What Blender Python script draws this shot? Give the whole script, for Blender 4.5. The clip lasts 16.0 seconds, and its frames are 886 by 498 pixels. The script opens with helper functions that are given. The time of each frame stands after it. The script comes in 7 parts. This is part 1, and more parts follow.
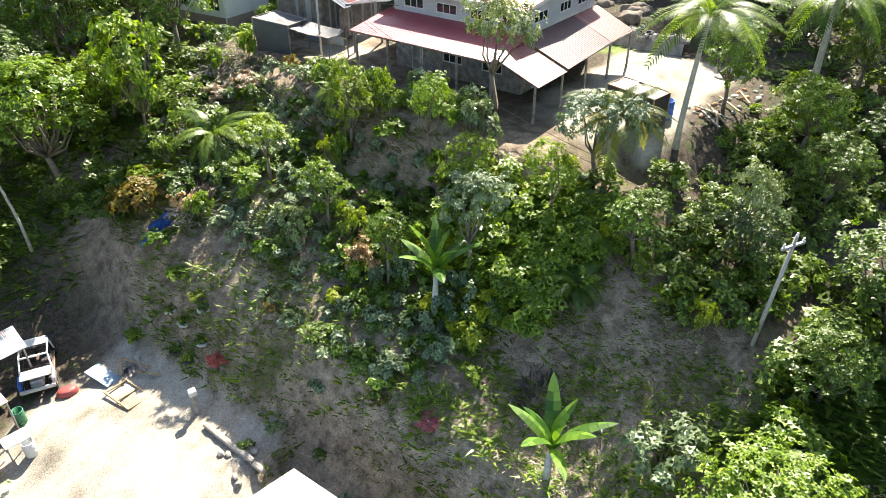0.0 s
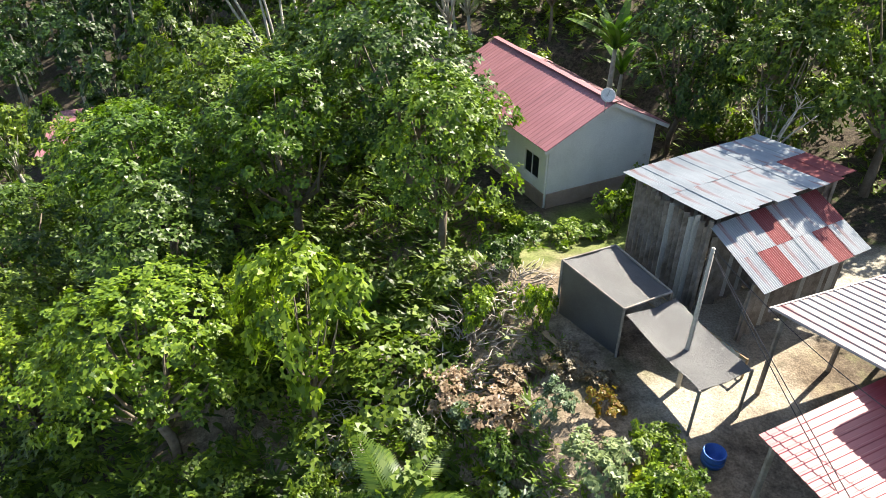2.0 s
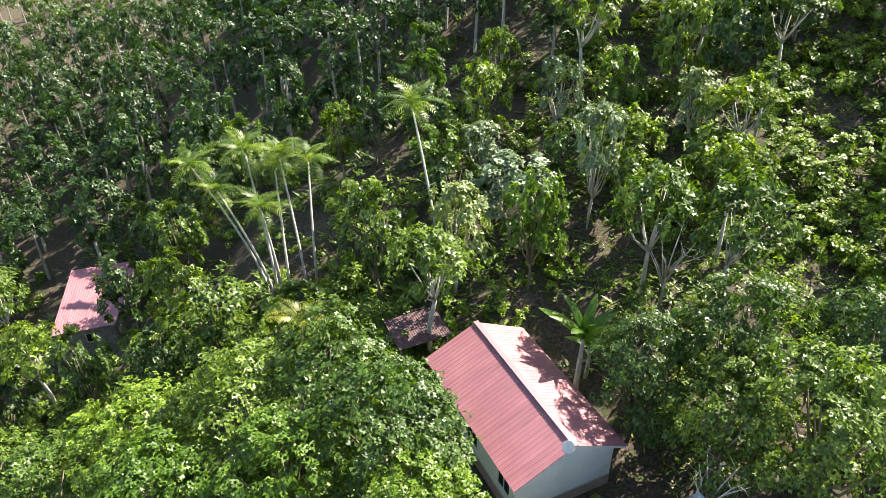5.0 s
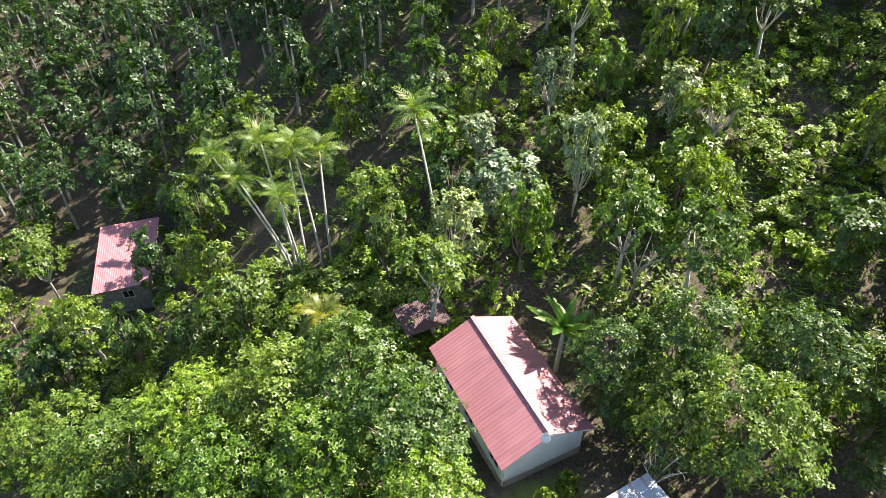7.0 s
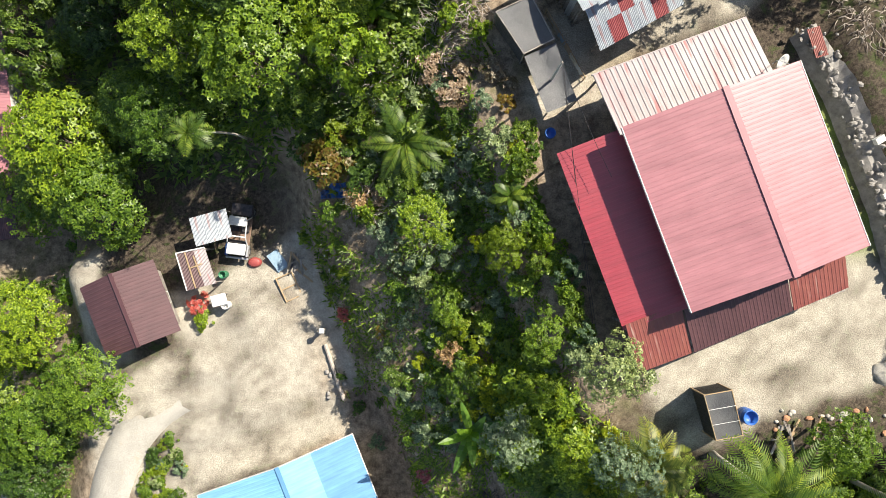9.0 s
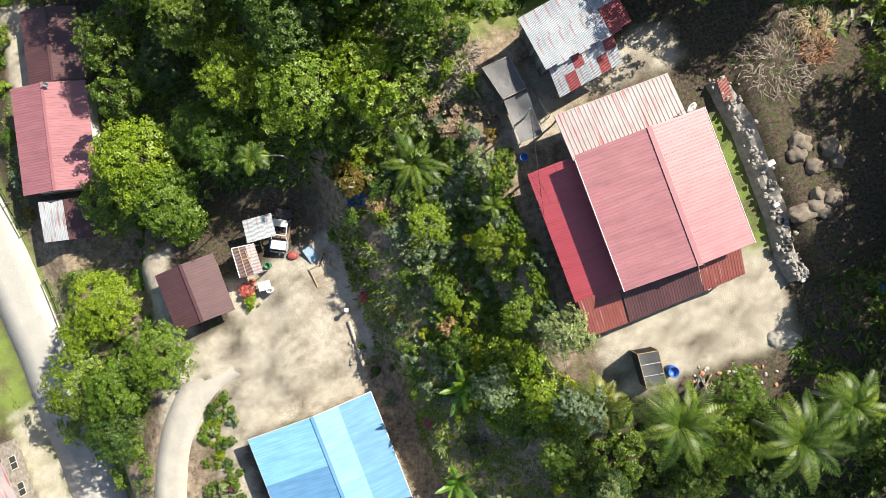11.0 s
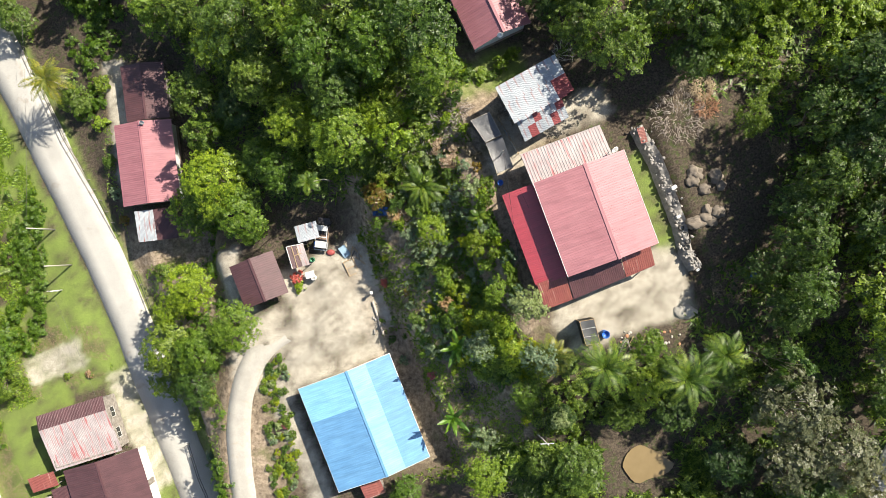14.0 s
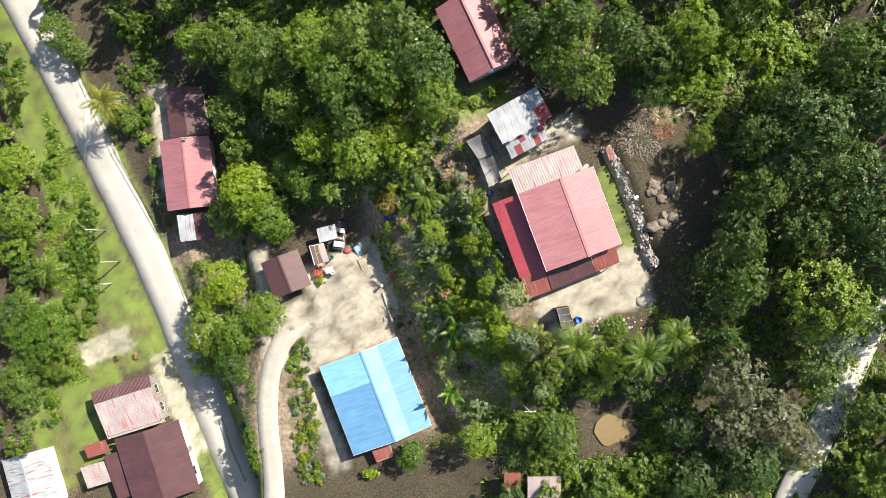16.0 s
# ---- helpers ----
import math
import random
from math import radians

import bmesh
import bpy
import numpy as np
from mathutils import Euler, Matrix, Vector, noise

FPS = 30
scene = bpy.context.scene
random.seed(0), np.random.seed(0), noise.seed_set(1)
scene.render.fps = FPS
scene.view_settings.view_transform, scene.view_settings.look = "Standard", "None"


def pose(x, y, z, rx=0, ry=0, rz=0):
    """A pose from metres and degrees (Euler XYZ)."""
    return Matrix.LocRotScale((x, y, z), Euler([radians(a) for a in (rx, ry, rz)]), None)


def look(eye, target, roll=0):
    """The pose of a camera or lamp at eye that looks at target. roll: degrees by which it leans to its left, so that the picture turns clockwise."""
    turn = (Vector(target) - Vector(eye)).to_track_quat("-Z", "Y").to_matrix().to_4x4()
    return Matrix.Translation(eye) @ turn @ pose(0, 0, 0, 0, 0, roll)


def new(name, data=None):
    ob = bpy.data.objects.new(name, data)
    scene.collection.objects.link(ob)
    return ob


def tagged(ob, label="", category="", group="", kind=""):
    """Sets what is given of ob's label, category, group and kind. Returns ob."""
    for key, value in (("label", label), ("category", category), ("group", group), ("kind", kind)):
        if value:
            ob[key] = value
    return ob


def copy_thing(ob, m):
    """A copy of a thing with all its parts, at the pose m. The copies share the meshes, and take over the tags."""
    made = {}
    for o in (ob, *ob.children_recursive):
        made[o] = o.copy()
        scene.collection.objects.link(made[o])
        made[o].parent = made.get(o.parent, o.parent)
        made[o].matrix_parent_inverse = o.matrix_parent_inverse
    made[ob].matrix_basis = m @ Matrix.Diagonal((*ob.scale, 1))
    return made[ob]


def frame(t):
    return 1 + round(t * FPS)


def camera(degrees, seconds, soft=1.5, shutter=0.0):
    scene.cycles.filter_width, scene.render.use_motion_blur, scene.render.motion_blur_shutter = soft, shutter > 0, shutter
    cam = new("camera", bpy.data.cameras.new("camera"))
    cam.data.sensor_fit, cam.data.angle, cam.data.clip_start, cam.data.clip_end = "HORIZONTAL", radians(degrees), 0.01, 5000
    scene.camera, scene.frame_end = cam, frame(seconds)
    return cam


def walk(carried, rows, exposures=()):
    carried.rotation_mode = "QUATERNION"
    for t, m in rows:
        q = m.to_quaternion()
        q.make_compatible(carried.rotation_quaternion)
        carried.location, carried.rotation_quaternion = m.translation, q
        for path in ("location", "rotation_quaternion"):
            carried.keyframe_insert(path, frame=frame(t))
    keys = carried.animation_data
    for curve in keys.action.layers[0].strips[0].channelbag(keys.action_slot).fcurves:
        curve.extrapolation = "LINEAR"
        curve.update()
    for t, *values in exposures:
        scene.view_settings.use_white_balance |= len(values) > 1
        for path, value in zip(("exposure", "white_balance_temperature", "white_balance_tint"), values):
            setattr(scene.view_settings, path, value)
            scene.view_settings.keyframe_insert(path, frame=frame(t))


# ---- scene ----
cam = camera(65.49, 16.0, 0.8)
# seconds, eye x y z, heading, pitch, roll in degrees
PATH = [
    (0, -11.62, -31.23, 26.22, -33.42, -33.34, 0.0),
    (0.5, -8.28, -27.29, 26.29, -12.78, -33.59, 0.0),
    (1, -4.99, -21.07, 26.44, -0.78, -33.78, 0.0),
    (1.5, -2.64, -12.97, 26.11, -1.06, -33.17, 0.0),
    (2, -1.14, -5.00, 26.80, -0.85, -33.50, 0.0),
    (2.5, -0.24, -0.29, 26.44, -0.64, -33.20, 0.0),
    (3, -0.26, 0.21, 28.61, -0.69, -33.47, 0.04),
    (3.5, -0.15, 0.10, 31.98, -0.47, -33.39, -0.23),
    (4, -0.12, 0.09, 35.26, -0.55, -33.43, -0.05),
    (4.5, -0.02, 0.03, 38.46, -0.46, -33.28, 0.20),
    (6, -0.24, 0.32, 47.36, -0.75, -33.40, 0.00),
    (6.5, -0.24, 0.32, 50.58, -0.75, -33.90, 0.00),
    (6.8, -0.24, 0.32, 50.98, -0.75, -38.42, 0.00),
    (7, -0.24, 0.32, 51.08, -0.75, -43.37, -0.01),
    (7.5, -0.32, 0.08, 51.16, -0.81, -56.73, -0.04),
    (8, -0.03, 0.20, 50.92, -0.45, -70.90, 0.0),
    (8.5, -0.04, 0.25, 50.97, -0.48, -84.67, 0.0),
    (9, -0.01, 0.30, 51.18, -0.58, -89.80, 0.0),
    (9.2, -0.05, 0.11, 51.12, -0.67, -89.90, 0.00),
    (9.6, -0.05, 0.11, 54.45, -0.67, -90.00, 0.00),
    (10.2, -0.05, 0.11, 58.44, -0.52, -90.00, 0.00),
    (11.5, 0.04, 0.14, 67.48, -0.53, -89.99, 0.0),
    (12, 0.04, 0.12, 70.95, -0.55, -90.00, 0.0),
    (12.5, 0.05, 0.11, 74.34, -0.52, -90.02, 0.0),
    (13, 0.04, 0.08, 77.86, -0.48, -90.01, 0.0),
    (13.5, 0.02, 0.05, 81.42, -0.45, -90.03, 0.0),
    (14, 0.01, 0.04, 84.88, -0.45, -90.05, 0.0),
    (14.5, 0.00, 0.03, 88.38, -0.46, -90.07, 0.0),
    (15, -0.02, 0.02, 91.84, -0.44, -90.06, 0.0),
    (15.5, -0.02, 0.00, 95.37, -0.38, -90.05, 0.0),
    (16, 0.00, 0.00, 99.00, -0.30, -90.08, 0.0),
]
walk(cam, [(t, pose(x, y, z, 0, 0, yaw) @ pose(0, 0, 0, 90 + pitch) @ pose(0, 0, 0, 0, 0, roll)) for t, x, y, z, yaw, pitch, roll in PATH],
     [(t, s, 7000, 10) for t, s in ((0, 1.9), (1, 1.85), (2.5, 1.5), (4.5, 1.83), (7, 1.97), (8, 1.47), (9, 0.98), (12, 0.94), (16, 1.04))])

# ---- world and light ----
SUN_DIR = Vector((0.55, 0.45, 0.70)).normalized()      # towards the sun
world = bpy.data.worlds.new("sky")
scene.world = world
world.use_nodes = True
wn = world.node_tree.nodes
sky = wn.new("ShaderNodeTexSky")
sky.sky_type = "NISHITA"
sky.sun_disc = False
sky.sun_elevation = math.asin(SUN_DIR.z)
sky.sun_rotation = math.atan2(SUN_DIR.x, SUN_DIR.y)
wn["Background"].inputs["Strength"].default_value = 0.085
world.node_tree.links.new(sky.outputs[0], wn["Background"].inputs["Color"])
sun = new("sun", bpy.data.lights.new("sun", "SUN"))
sun.data.energy = 5.0
sun.data.angle = radians(0.6)
sun.data.color = (1.0, 0.95, 0.86)
sun.matrix_world = look(SUN_DIR * 60, (0, 0, 0))

# ---- materials ----


def node_mat(name):
    m = bpy.data.materials.new(name)
    m.use_nodes = True
    nt = m.node_tree
    return m, nt, nt.nodes, nt.links, nt.nodes["Principled BSDF"]


def noise_node(nt, scale, detail=4, rough=0.6, coord="Object"):
    tc = nt.nodes.new("ShaderNodeTexCoord")
    n = nt.nodes.new("ShaderNodeTexNoise")
    n.inputs["Scale"].default_value = scale
    n.inputs["Detail"].default_value = detail
    n.inputs["Roughness"].default_value = rough
    nt.links.new(tc.outputs[coord], n.inputs["Vector"])
    return n


def ramp_node(nt, source, stops):
    r = nt.nodes.new("ShaderNodeValToRGB")
    e = r.color_ramp.elements
    while len(e) < len(stops):
        e.new(0.5)
    for k, (p, c) in enumerate(stops):
        e[k].position, e[k].color = p, (*c, 1)
    nt.links.new(source, r.inputs["Fac"])
    return r


def mix_node(nt, fac, a, b, mode="MIX"):
    m = nt.nodes.new("ShaderNodeMix")
    m.data_type = "RGBA"
    m.blend_type = mode
    for value, sock in ((fac, m.inputs[0]), (a, m.inputs[6]), (b, m.inputs[7])):
        if isinstance(value, bpy.types.NodeSocket):
            nt.links.new(value, sock)
        elif isinstance(value, (int, float)):
            sock.default_value = value
        else:
            sock.default_value = (*value, 1)
    return m.outputs[2]


def bump(nt, b, source, strength, distance=0.05):
    n = nt.nodes.new("ShaderNodeBump")
    n.inputs["Strength"].default_value = strength
    n.inputs["Distance"].default_value = distance
    nt.links.new(source, n.inputs["Height"])
    nt.links.new(n.outputs[0], b.inputs["Normal"])


def rough_mat(name, dark, light, scale=3.0, fine=40.0, roughness=0.85, metal=0.0, spread=0.25, bump_to=0.3, stain=None, stain_at=0.62, specular=0.5):
    """A weathered surface: two colours over two scales of noise, with an optional stain of its own colour."""
    m, nt, n, l, b = node_mat(name)
    big, small = noise_node(nt, scale), noise_node(nt, fine, 3)
    col = mix_node(nt, ramp_node(nt, big.outputs[0], [(0.5 - spread, (0, 0, 0)), (0.5 + spread, (1, 1, 1))]).outputs[0], dark, light)
    grain = ramp_node(nt, small.outputs[0], [(0.3, (0.78, 0.78, 0.78)), (0.7, (1.15, 1.15, 1.15))])
    col = mix_node(nt, 1.0, col, grain.outputs[0], "MULTIPLY")
    if stain:
        patch = noise_node(nt, scale * 1.7, 6, 0.7)
        fac = ramp_node(nt, patch.outputs[0], [(stain_at - 0.05, (0, 0, 0)), (stain_at + 0.05, (1, 1, 1))])
        col = mix_node(nt, fac.outputs[0], col, stain)
    info = n.new("ShaderNodeObjectInfo")
    tone = ramp_node(nt, info.outputs["Random"], [(0, (0.88, 0.88, 0.88)), (1, (1.1, 1.1, 1.1))])
    col = mix_node(nt, 1.0, col, tone.outputs[0], "MULTIPLY")
    l.new(col, b.inputs["Base Color"])
    b.inputs["Roughness"].default_value = roughness
    b.inputs["Metallic"].default_value = metal
    b.inputs["Specular IOR Level"].default_value = specular
    bump(nt, b, small.outputs[0], bump_to, 0.03)
    return m


def leaf_mat(name, shades, through_light=0.4, roughness=0.44):
    """Foliage: a tone for each leaf, a drift for each plant, light that passes through."""
    m, nt, n, l, b = node_mat(name)
    geo, info = n.new("ShaderNodeNewGeometry"), n.new("ShaderNodeObjectInfo")
    col = ramp_node(nt, geo.outputs["Random Per Island"], [(k / (len(shades) - 1), c) for k, c in enumerate(shades)]).outputs[0]
    drift = ramp_node(nt, info.outputs["Random"], [(0, (0.52, 0.64, 0.6)), (0.5, (1, 1, 1)), (1, (1.5, 1.32, 0.85))])
    col = mix_node(nt, 1.0, col, drift.outputs[0], "MULTIPLY")
    l.new(col, b.inputs["Base Color"])
    b.inputs["Roughness"].default_value = roughness
    b.inputs["Specular IOR Level"].default_value = 0.5
    t = n.new("ShaderNodeBsdfTranslucent")
    warm = mix_node(nt, 1.0, col, (1.3, 1.35, 0.5), "MULTIPLY")
    l.new(warm, t.inputs["Color"])
    mix = n.new("ShaderNodeMixShader")
    mix.inputs[0].default_value = through_light
    l.new(b.outputs[0], mix.inputs[1])
    l.new(t.outputs[0], mix.inputs[2])
    l.new(mix.outputs[0], n["Material Output"].inputs["Surface"])
    return m


def roof_mat(name, base, faded, rust=None, rust_at=0.6, roughness=0.45, streak=1.0, gloss=0.0):
    """Painted metal roofing, faded in streaks that run down the slope (local y)."""
    m, nt, n, l, b = node_mat(name)
    tc, mp = n.new("ShaderNodeTexCoord"), n.new("ShaderNodeMapping")
    mp.inputs["Scale"].default_value = (3.0, 0.35 * streak, 1.0)
    l.new(tc.outputs["UV"], mp.inputs["Vector"])
    s = n.new("ShaderNodeTexNoise")
    s.inputs["Scale"].default_value, s.inputs["Detail"].default_value = 1.0, 5
    l.new(mp.outputs[0], s.inputs["Vector"])
    big = noise_node(nt, 0.5)
    col = mix_node(nt, ramp_node(nt, big.outputs[0], [(0.3, (0, 0, 0)), (0.7, (1, 1, 1))]).outputs[0], base, faded)
    tone = ramp_node(nt, s.outputs[0], [(0.3, (0.82, 0.82, 0.82)), (0.7, (1.12, 1.12, 1.12))])
    col = mix_node(nt, 1.0, col, tone.outputs[0], "MULTIPLY")
    if rust:
        fac = ramp_node(nt, s.outputs[0], [(rust_at - 0.06, (0, 0, 0)), (rust_at + 0.08, (1, 1, 1))])
        col = mix_node(nt, fac.outputs[0], col, rust)
    l.new(col, b.inputs["Base Color"])
    b.inputs["Roughness"].default_value = roughness
    b.inputs["Coat Weight"].default_value = gloss
    b.inputs["Coat IOR"].default_value = 1.9
    b.inputs["Coat Roughness"].default_value = 0.42
    fine = noise_node(nt, 25, 3)
    bump(nt, b, fine.outputs[0], 0.08, 0.02)
    return m


GREEN = {
    "mid": leaf_mat("leaves_mid", [(0.03, 0.065, 0.01), (0.095, 0.165, 0.022), (0.205, 0.3, 0.05)]),
    "dark": leaf_mat("leaves_dark", [(0.02, 0.048, 0.01), (0.055, 0.11, 0.022), (0.13, 0.21, 0.05)]),
    "bright": leaf_mat("leaves_bright", [(0.05, 0.105, 0.01), (0.14, 0.235, 0.02), (0.28, 0.39, 0.04)]),
    "yellow": leaf_mat("leaves_yellow", [(0.11, 0.175, 0.01), (0.21, 0.28, 0.016), (0.32, 0.38, 0.028)]),
    "grey": leaf_mat("leaves_grey", [(0.07, 0.12, 0.055), (0.14, 0.2, 0.105), (0.24, 0.31, 0.18)], 0.2),
    "olive": leaf_mat("leaves_olive", [(0.06, 0.075, 0.03), (0.1, 0.11, 0.05), (0.15, 0.15, 0.08)], 0.2),
    "palm": leaf_mat("leaves_palm", [(0.06, 0.12, 0.015), (0.11, 0.185, 0.025), (0.185, 0.255, 0.04)]),
    "palm_yellow": leaf_mat("leaves_palm_yellow", [(0.09, 0.12, 0.015), (0.16, 0.19, 0.025), (0.26, 0.26, 0.05)]),
    "banana": leaf_mat("leaves_banana", [(0.07, 0.16, 0.02), (0.11, 0.22, 0.03), (0.15, 0.28, 0.04)]),
    "red": leaf_mat("leaves_red", [(0.25, 0.05, 0.08), (0.38, 0.1, 0.13), (0.5, 0.18, 0.22)]),
    "dry": leaf_mat("leaves_dry", [(0.16, 0.1, 0.06), (0.26, 0.18, 0.11), (0.38, 0.29, 0.2)], 0.1),
    "fire": leaf_mat("leaves_fire", [(0.17, 0.08, 0.02), (0.19, 0.14, 0.025), (0.15, 0.18, 0.03)]),
}
BARK = rough_mat("bark", (0.1, 0.075, 0.05), (0.26, 0.22, 0.17), 4, 60, 0.9)
BARK_PALE = rough_mat("bark_pale", (0.3, 0.27, 0.22), (0.55, 0.52, 0.46), 4, 60, 0.9)
DEADWOOD = rough_mat("deadwood", (0.3, 0.25, 0.21), (0.5, 0.45, 0.4), 5, 60, 0.95)
PINK = roof_mat("roof_pink_red", (0.29, 0.11, 0.128), (0.335, 0.138, 0.156), roughness=0.6, gloss=0.22)
CRIMSON = roof_mat("roof_crimson", (0.29, 0.022, 0.04), (0.32, 0.036, 0.052), roughness=0.5, gloss=0.6)
BROWN = roof_mat("roof_brown", (0.07, 0.03, 0.034), (0.1, 0.043, 0.047), roughness=0.55, gloss=0.12)
RUSTY = roof_mat("roof_rusty", (0.2, 0.045, 0.04), (0.26, 0.08, 0.06), (0.42, 0.33, 0.28), 0.66, 0.6, gloss=0.3)
OLDWHITE = roof_mat("roof_old_white", (0.31, 0.265, 0.265), (0.41, 0.365, 0.36), (0.34, 0.12, 0.12), 0.58, 0.5)
ZINC = roof_mat("roof_zinc", (0.27, 0.305, 0.34), (0.42, 0.455, 0.485), (0.24, 0.1, 0.085), 0.57, 0.5)
ZINC_RED = roof_mat("roof_red_sheet", (0.2, 0.03, 0.035), (0.29, 0.075, 0.075), (0.36, 0.28, 0.27), 0.66, 0.55)
BLUE = roof_mat("roof_blue", (0.1, 0.26, 0.46), (0.125, 0.3, 0.51), roughness=0.5, gloss=0.15)
BLUE_PALE = roof_mat("roof_pale_blue", (0.18, 0.43, 0.62), (0.22, 0.48, 0.67), roughness=0.5)
TRIM = rough_mat("white_trim", (0.6, 0.58, 0.55), (0.75, 0.73, 0.7), 3, 50, 0.6)
WALL_WHITE = rough_mat("white_plaster", (0.62, 0.62, 0.6), (0.76, 0.76, 0.74), 0.8, 30, 0.85, stain=(0.45, 0.42, 0.36), stain_at=0.68)
WALL_GREY = rough_mat("grey_plaster", (0.4, 0.42, 0.42), (0.55, 0.56, 0.55), 0.8, 30, 0.85)
PLINTH = rough_mat("plinth", (0.26, 0.19, 0.15), (0.4, 0.31, 0.26), 1.5, 30, 0.95)
BOARD = rough_mat("weathered_board", (0.15, 0.13, 0.11), (0.36, 0.33, 0.3), 2.5, 50, 0.9, spread=0.18)
TIMBER = rough_mat("timber", (0.28, 0.19, 0.1), (0.45, 0.33, 0.2), 4, 60, 0.8)
# net base lifted above its own black to carry part of its glare
NET = rough_mat("black_shade_net", (0.04, 0.042, 0.046), (0.075, 0.078, 0.084), 1.5, 120, 0.42, bump_to=0.6, specular=0.9)
DARKMETAL = rough_mat("dark_metal", (0.03, 0.03, 0.035), (0.1, 0.09, 0.09), 5, 50, 0.5, 0.6)
GREYMETAL = rough_mat("grey_metal", (0.35, 0.36, 0.38), (0.55, 0.56, 0.58), 4, 60, 0.45, 0.5, stain=(0.25, 0.12, 0.07), stain_at=0.66)
DRIVETOP = rough_mat("sandy_concrete", (0.31, 0.295, 0.26), (0.42, 0.4, 0.355), 0.5, 12, 0.95, stain=(0.35, 0.31, 0.25), stain_at=0.62)
CONCRETE = rough_mat("concrete", (0.34, 0.32, 0.28), (0.52, 0.49, 0.44), 0.35, 12, 0.95, stain=(0.3, 0.26, 0.21), stain_at=0.66)
ROADTOP = rough_mat("road_concrete", (0.38, 0.37, 0.34), (0.5, 0.49, 0.455), 0.25, 9, 0.95, stain=(0.33, 0.3, 0.26), stain_at=0.64)
STONE = rough_mat("stone", (0.17, 0.16, 0.15), (0.4, 0.38, 0.35), 2.5, 25, 0.95)
TYRE = rough_mat("tyre_rubber", (0.02, 0.02, 0.02), (0.06, 0.058, 0.055), 4, 60, 0.85)
TYRE_WHITE = rough_mat("painted_tyre", (0.42, 0.4, 0.37), (0.62, 0.6, 0.56), 4, 60, 0.85)
PLASTIC_BLUE = rough_mat("blue_plastic", (0.015, 0.09, 0.38), (0.03, 0.15, 0.5), 3, 40, 0.4)
PLASTIC_WHITE = rough_mat("white_plastic", (0.6, 0.6, 0.58), (0.75, 0.75, 0.73), 3, 40, 0.5)
DUST = rough_mat("dug_soil", (0.12, 0.1, 0.08), (0.26, 0.22, 0.175), 2.0, 20, 0.98)
SOIL = rough_mat("soil", (0.12, 0.08, 0.055), (0.24, 0.17, 0.12), 2.0, 20, 0.98)


def glass_mat():
    m, nt, n, l, b = node_mat("window_glass")
    b.inputs["Base Color"].default_value = (0.02, 0.025, 0.03, 1)
    b.inputs["Roughness"].default_value = 0.08
    b.inputs["Specular IOR Level"].default_value = 0.6
    return m


GLASS = glass_mat()


def water_mat():
    m, nt, n, l, b = node_mat("muddy_water")
    big = noise_node(nt, 0.6)
    l.new(mix_node(nt, big.outputs[0], (0.17, 0.125, 0.06), (0.25, 0.185, 0.095)), b.inputs["Base Color"])
    b.inputs["Roughness"].default_value = 0.12
    bump(nt, b, noise_node(nt, 3, 3).outputs[0], 0.05, 0.02)
    return m


WATER = water_mat()

# ---- ground ----
XN = [-90, -55, -40, -25, -12, 0, 12, 30, 60, 110]
YN = [-60, -30, -10, 5, 20, 40, 70, 120]
LAND = [[-10, -9, -7, -4, -3, -1, 3, 8, 12, 16], [-10, -8.5, -6.5, -0.6, 0.6, 2.6, 6, 9.5, 13, 16],
        [-10, -8.5, -6.5, 0.2, 1.7, 6.0, 11.2, 12.5, 14, 18], [-10, -8.5, -6.5, -2, 4.5, 9.3, 12, 12.8, 15, 20],
        [-10, -8.5, -6.5, 0, 8, 11.5, 12, 14, 17, 24], [-9, -8, -5, 3, 10, 14, 16, 18, 23, 32],
        [-6, -5, -1, 6, 14, 20, 24, 28, 34, 44], [2, 4, 8, 16, 26, 34, 40, 44, 52, 64]]
# levelled pads: centre, half sizes, turn in degrees, height, width of the bank
PADS = [(-15.4, -4.0, 5.9, 6.6, 21, 1.4, 4.5), (-9.5, -20.5, 7.6, 8.0, 21, 0.6, 2.5), (-21.5, -3.5, 4.2, 4.0, 21, 1.0, 2.5),
        (14.5, 3.5, 9.5, 9.5, 20, 12.0, 3.0), (20.5, -4.5, 6.5, 4.0, 20, 12.0, 3.0), (8.5, 14.5, 5.5, 4.5, 27, 12.2, 3.0),
        (5.4, 25.6, 4.2, 6.0, 23, 11.8, 3.0), (-37.8, 12, 5.0, 13.0, 7, -6.6, 3.5), (-47.5, -28.5, 9.0, 10.0, 20, -8.0, 4.0),
        (-33.0, 52, 4.0, 5.5, 0, -1.6, 4.0), (21.4, -23.6, 3.6, 3.2, 10, 9.0, 3.5), (29.4, 7.2, 4.8, 7.6, 22.4, 13.3, 0.9)]
ROAD = [(-78, 62), (-59.4, 27), (-51.6, 11.1), (-48.5, 4.8), (-45.2, -2.3), (-42.2, -9.4), (-37.9, -20.5), (-32.6, -33.9), (-19, -66)]
DRIVE = [(-24.9, -40), (-24.6, -33.9), (-25.3, -24.5), (-25.0, -19.0), (-23.4, -14.0), (-20.9, -11.0), (-18.6, -9.6)]


def smooth(a, b, v):
    t = min(max((v - a) / (b - a), 0.0), 1.0)
    return t * t * (3 - 2 * t)


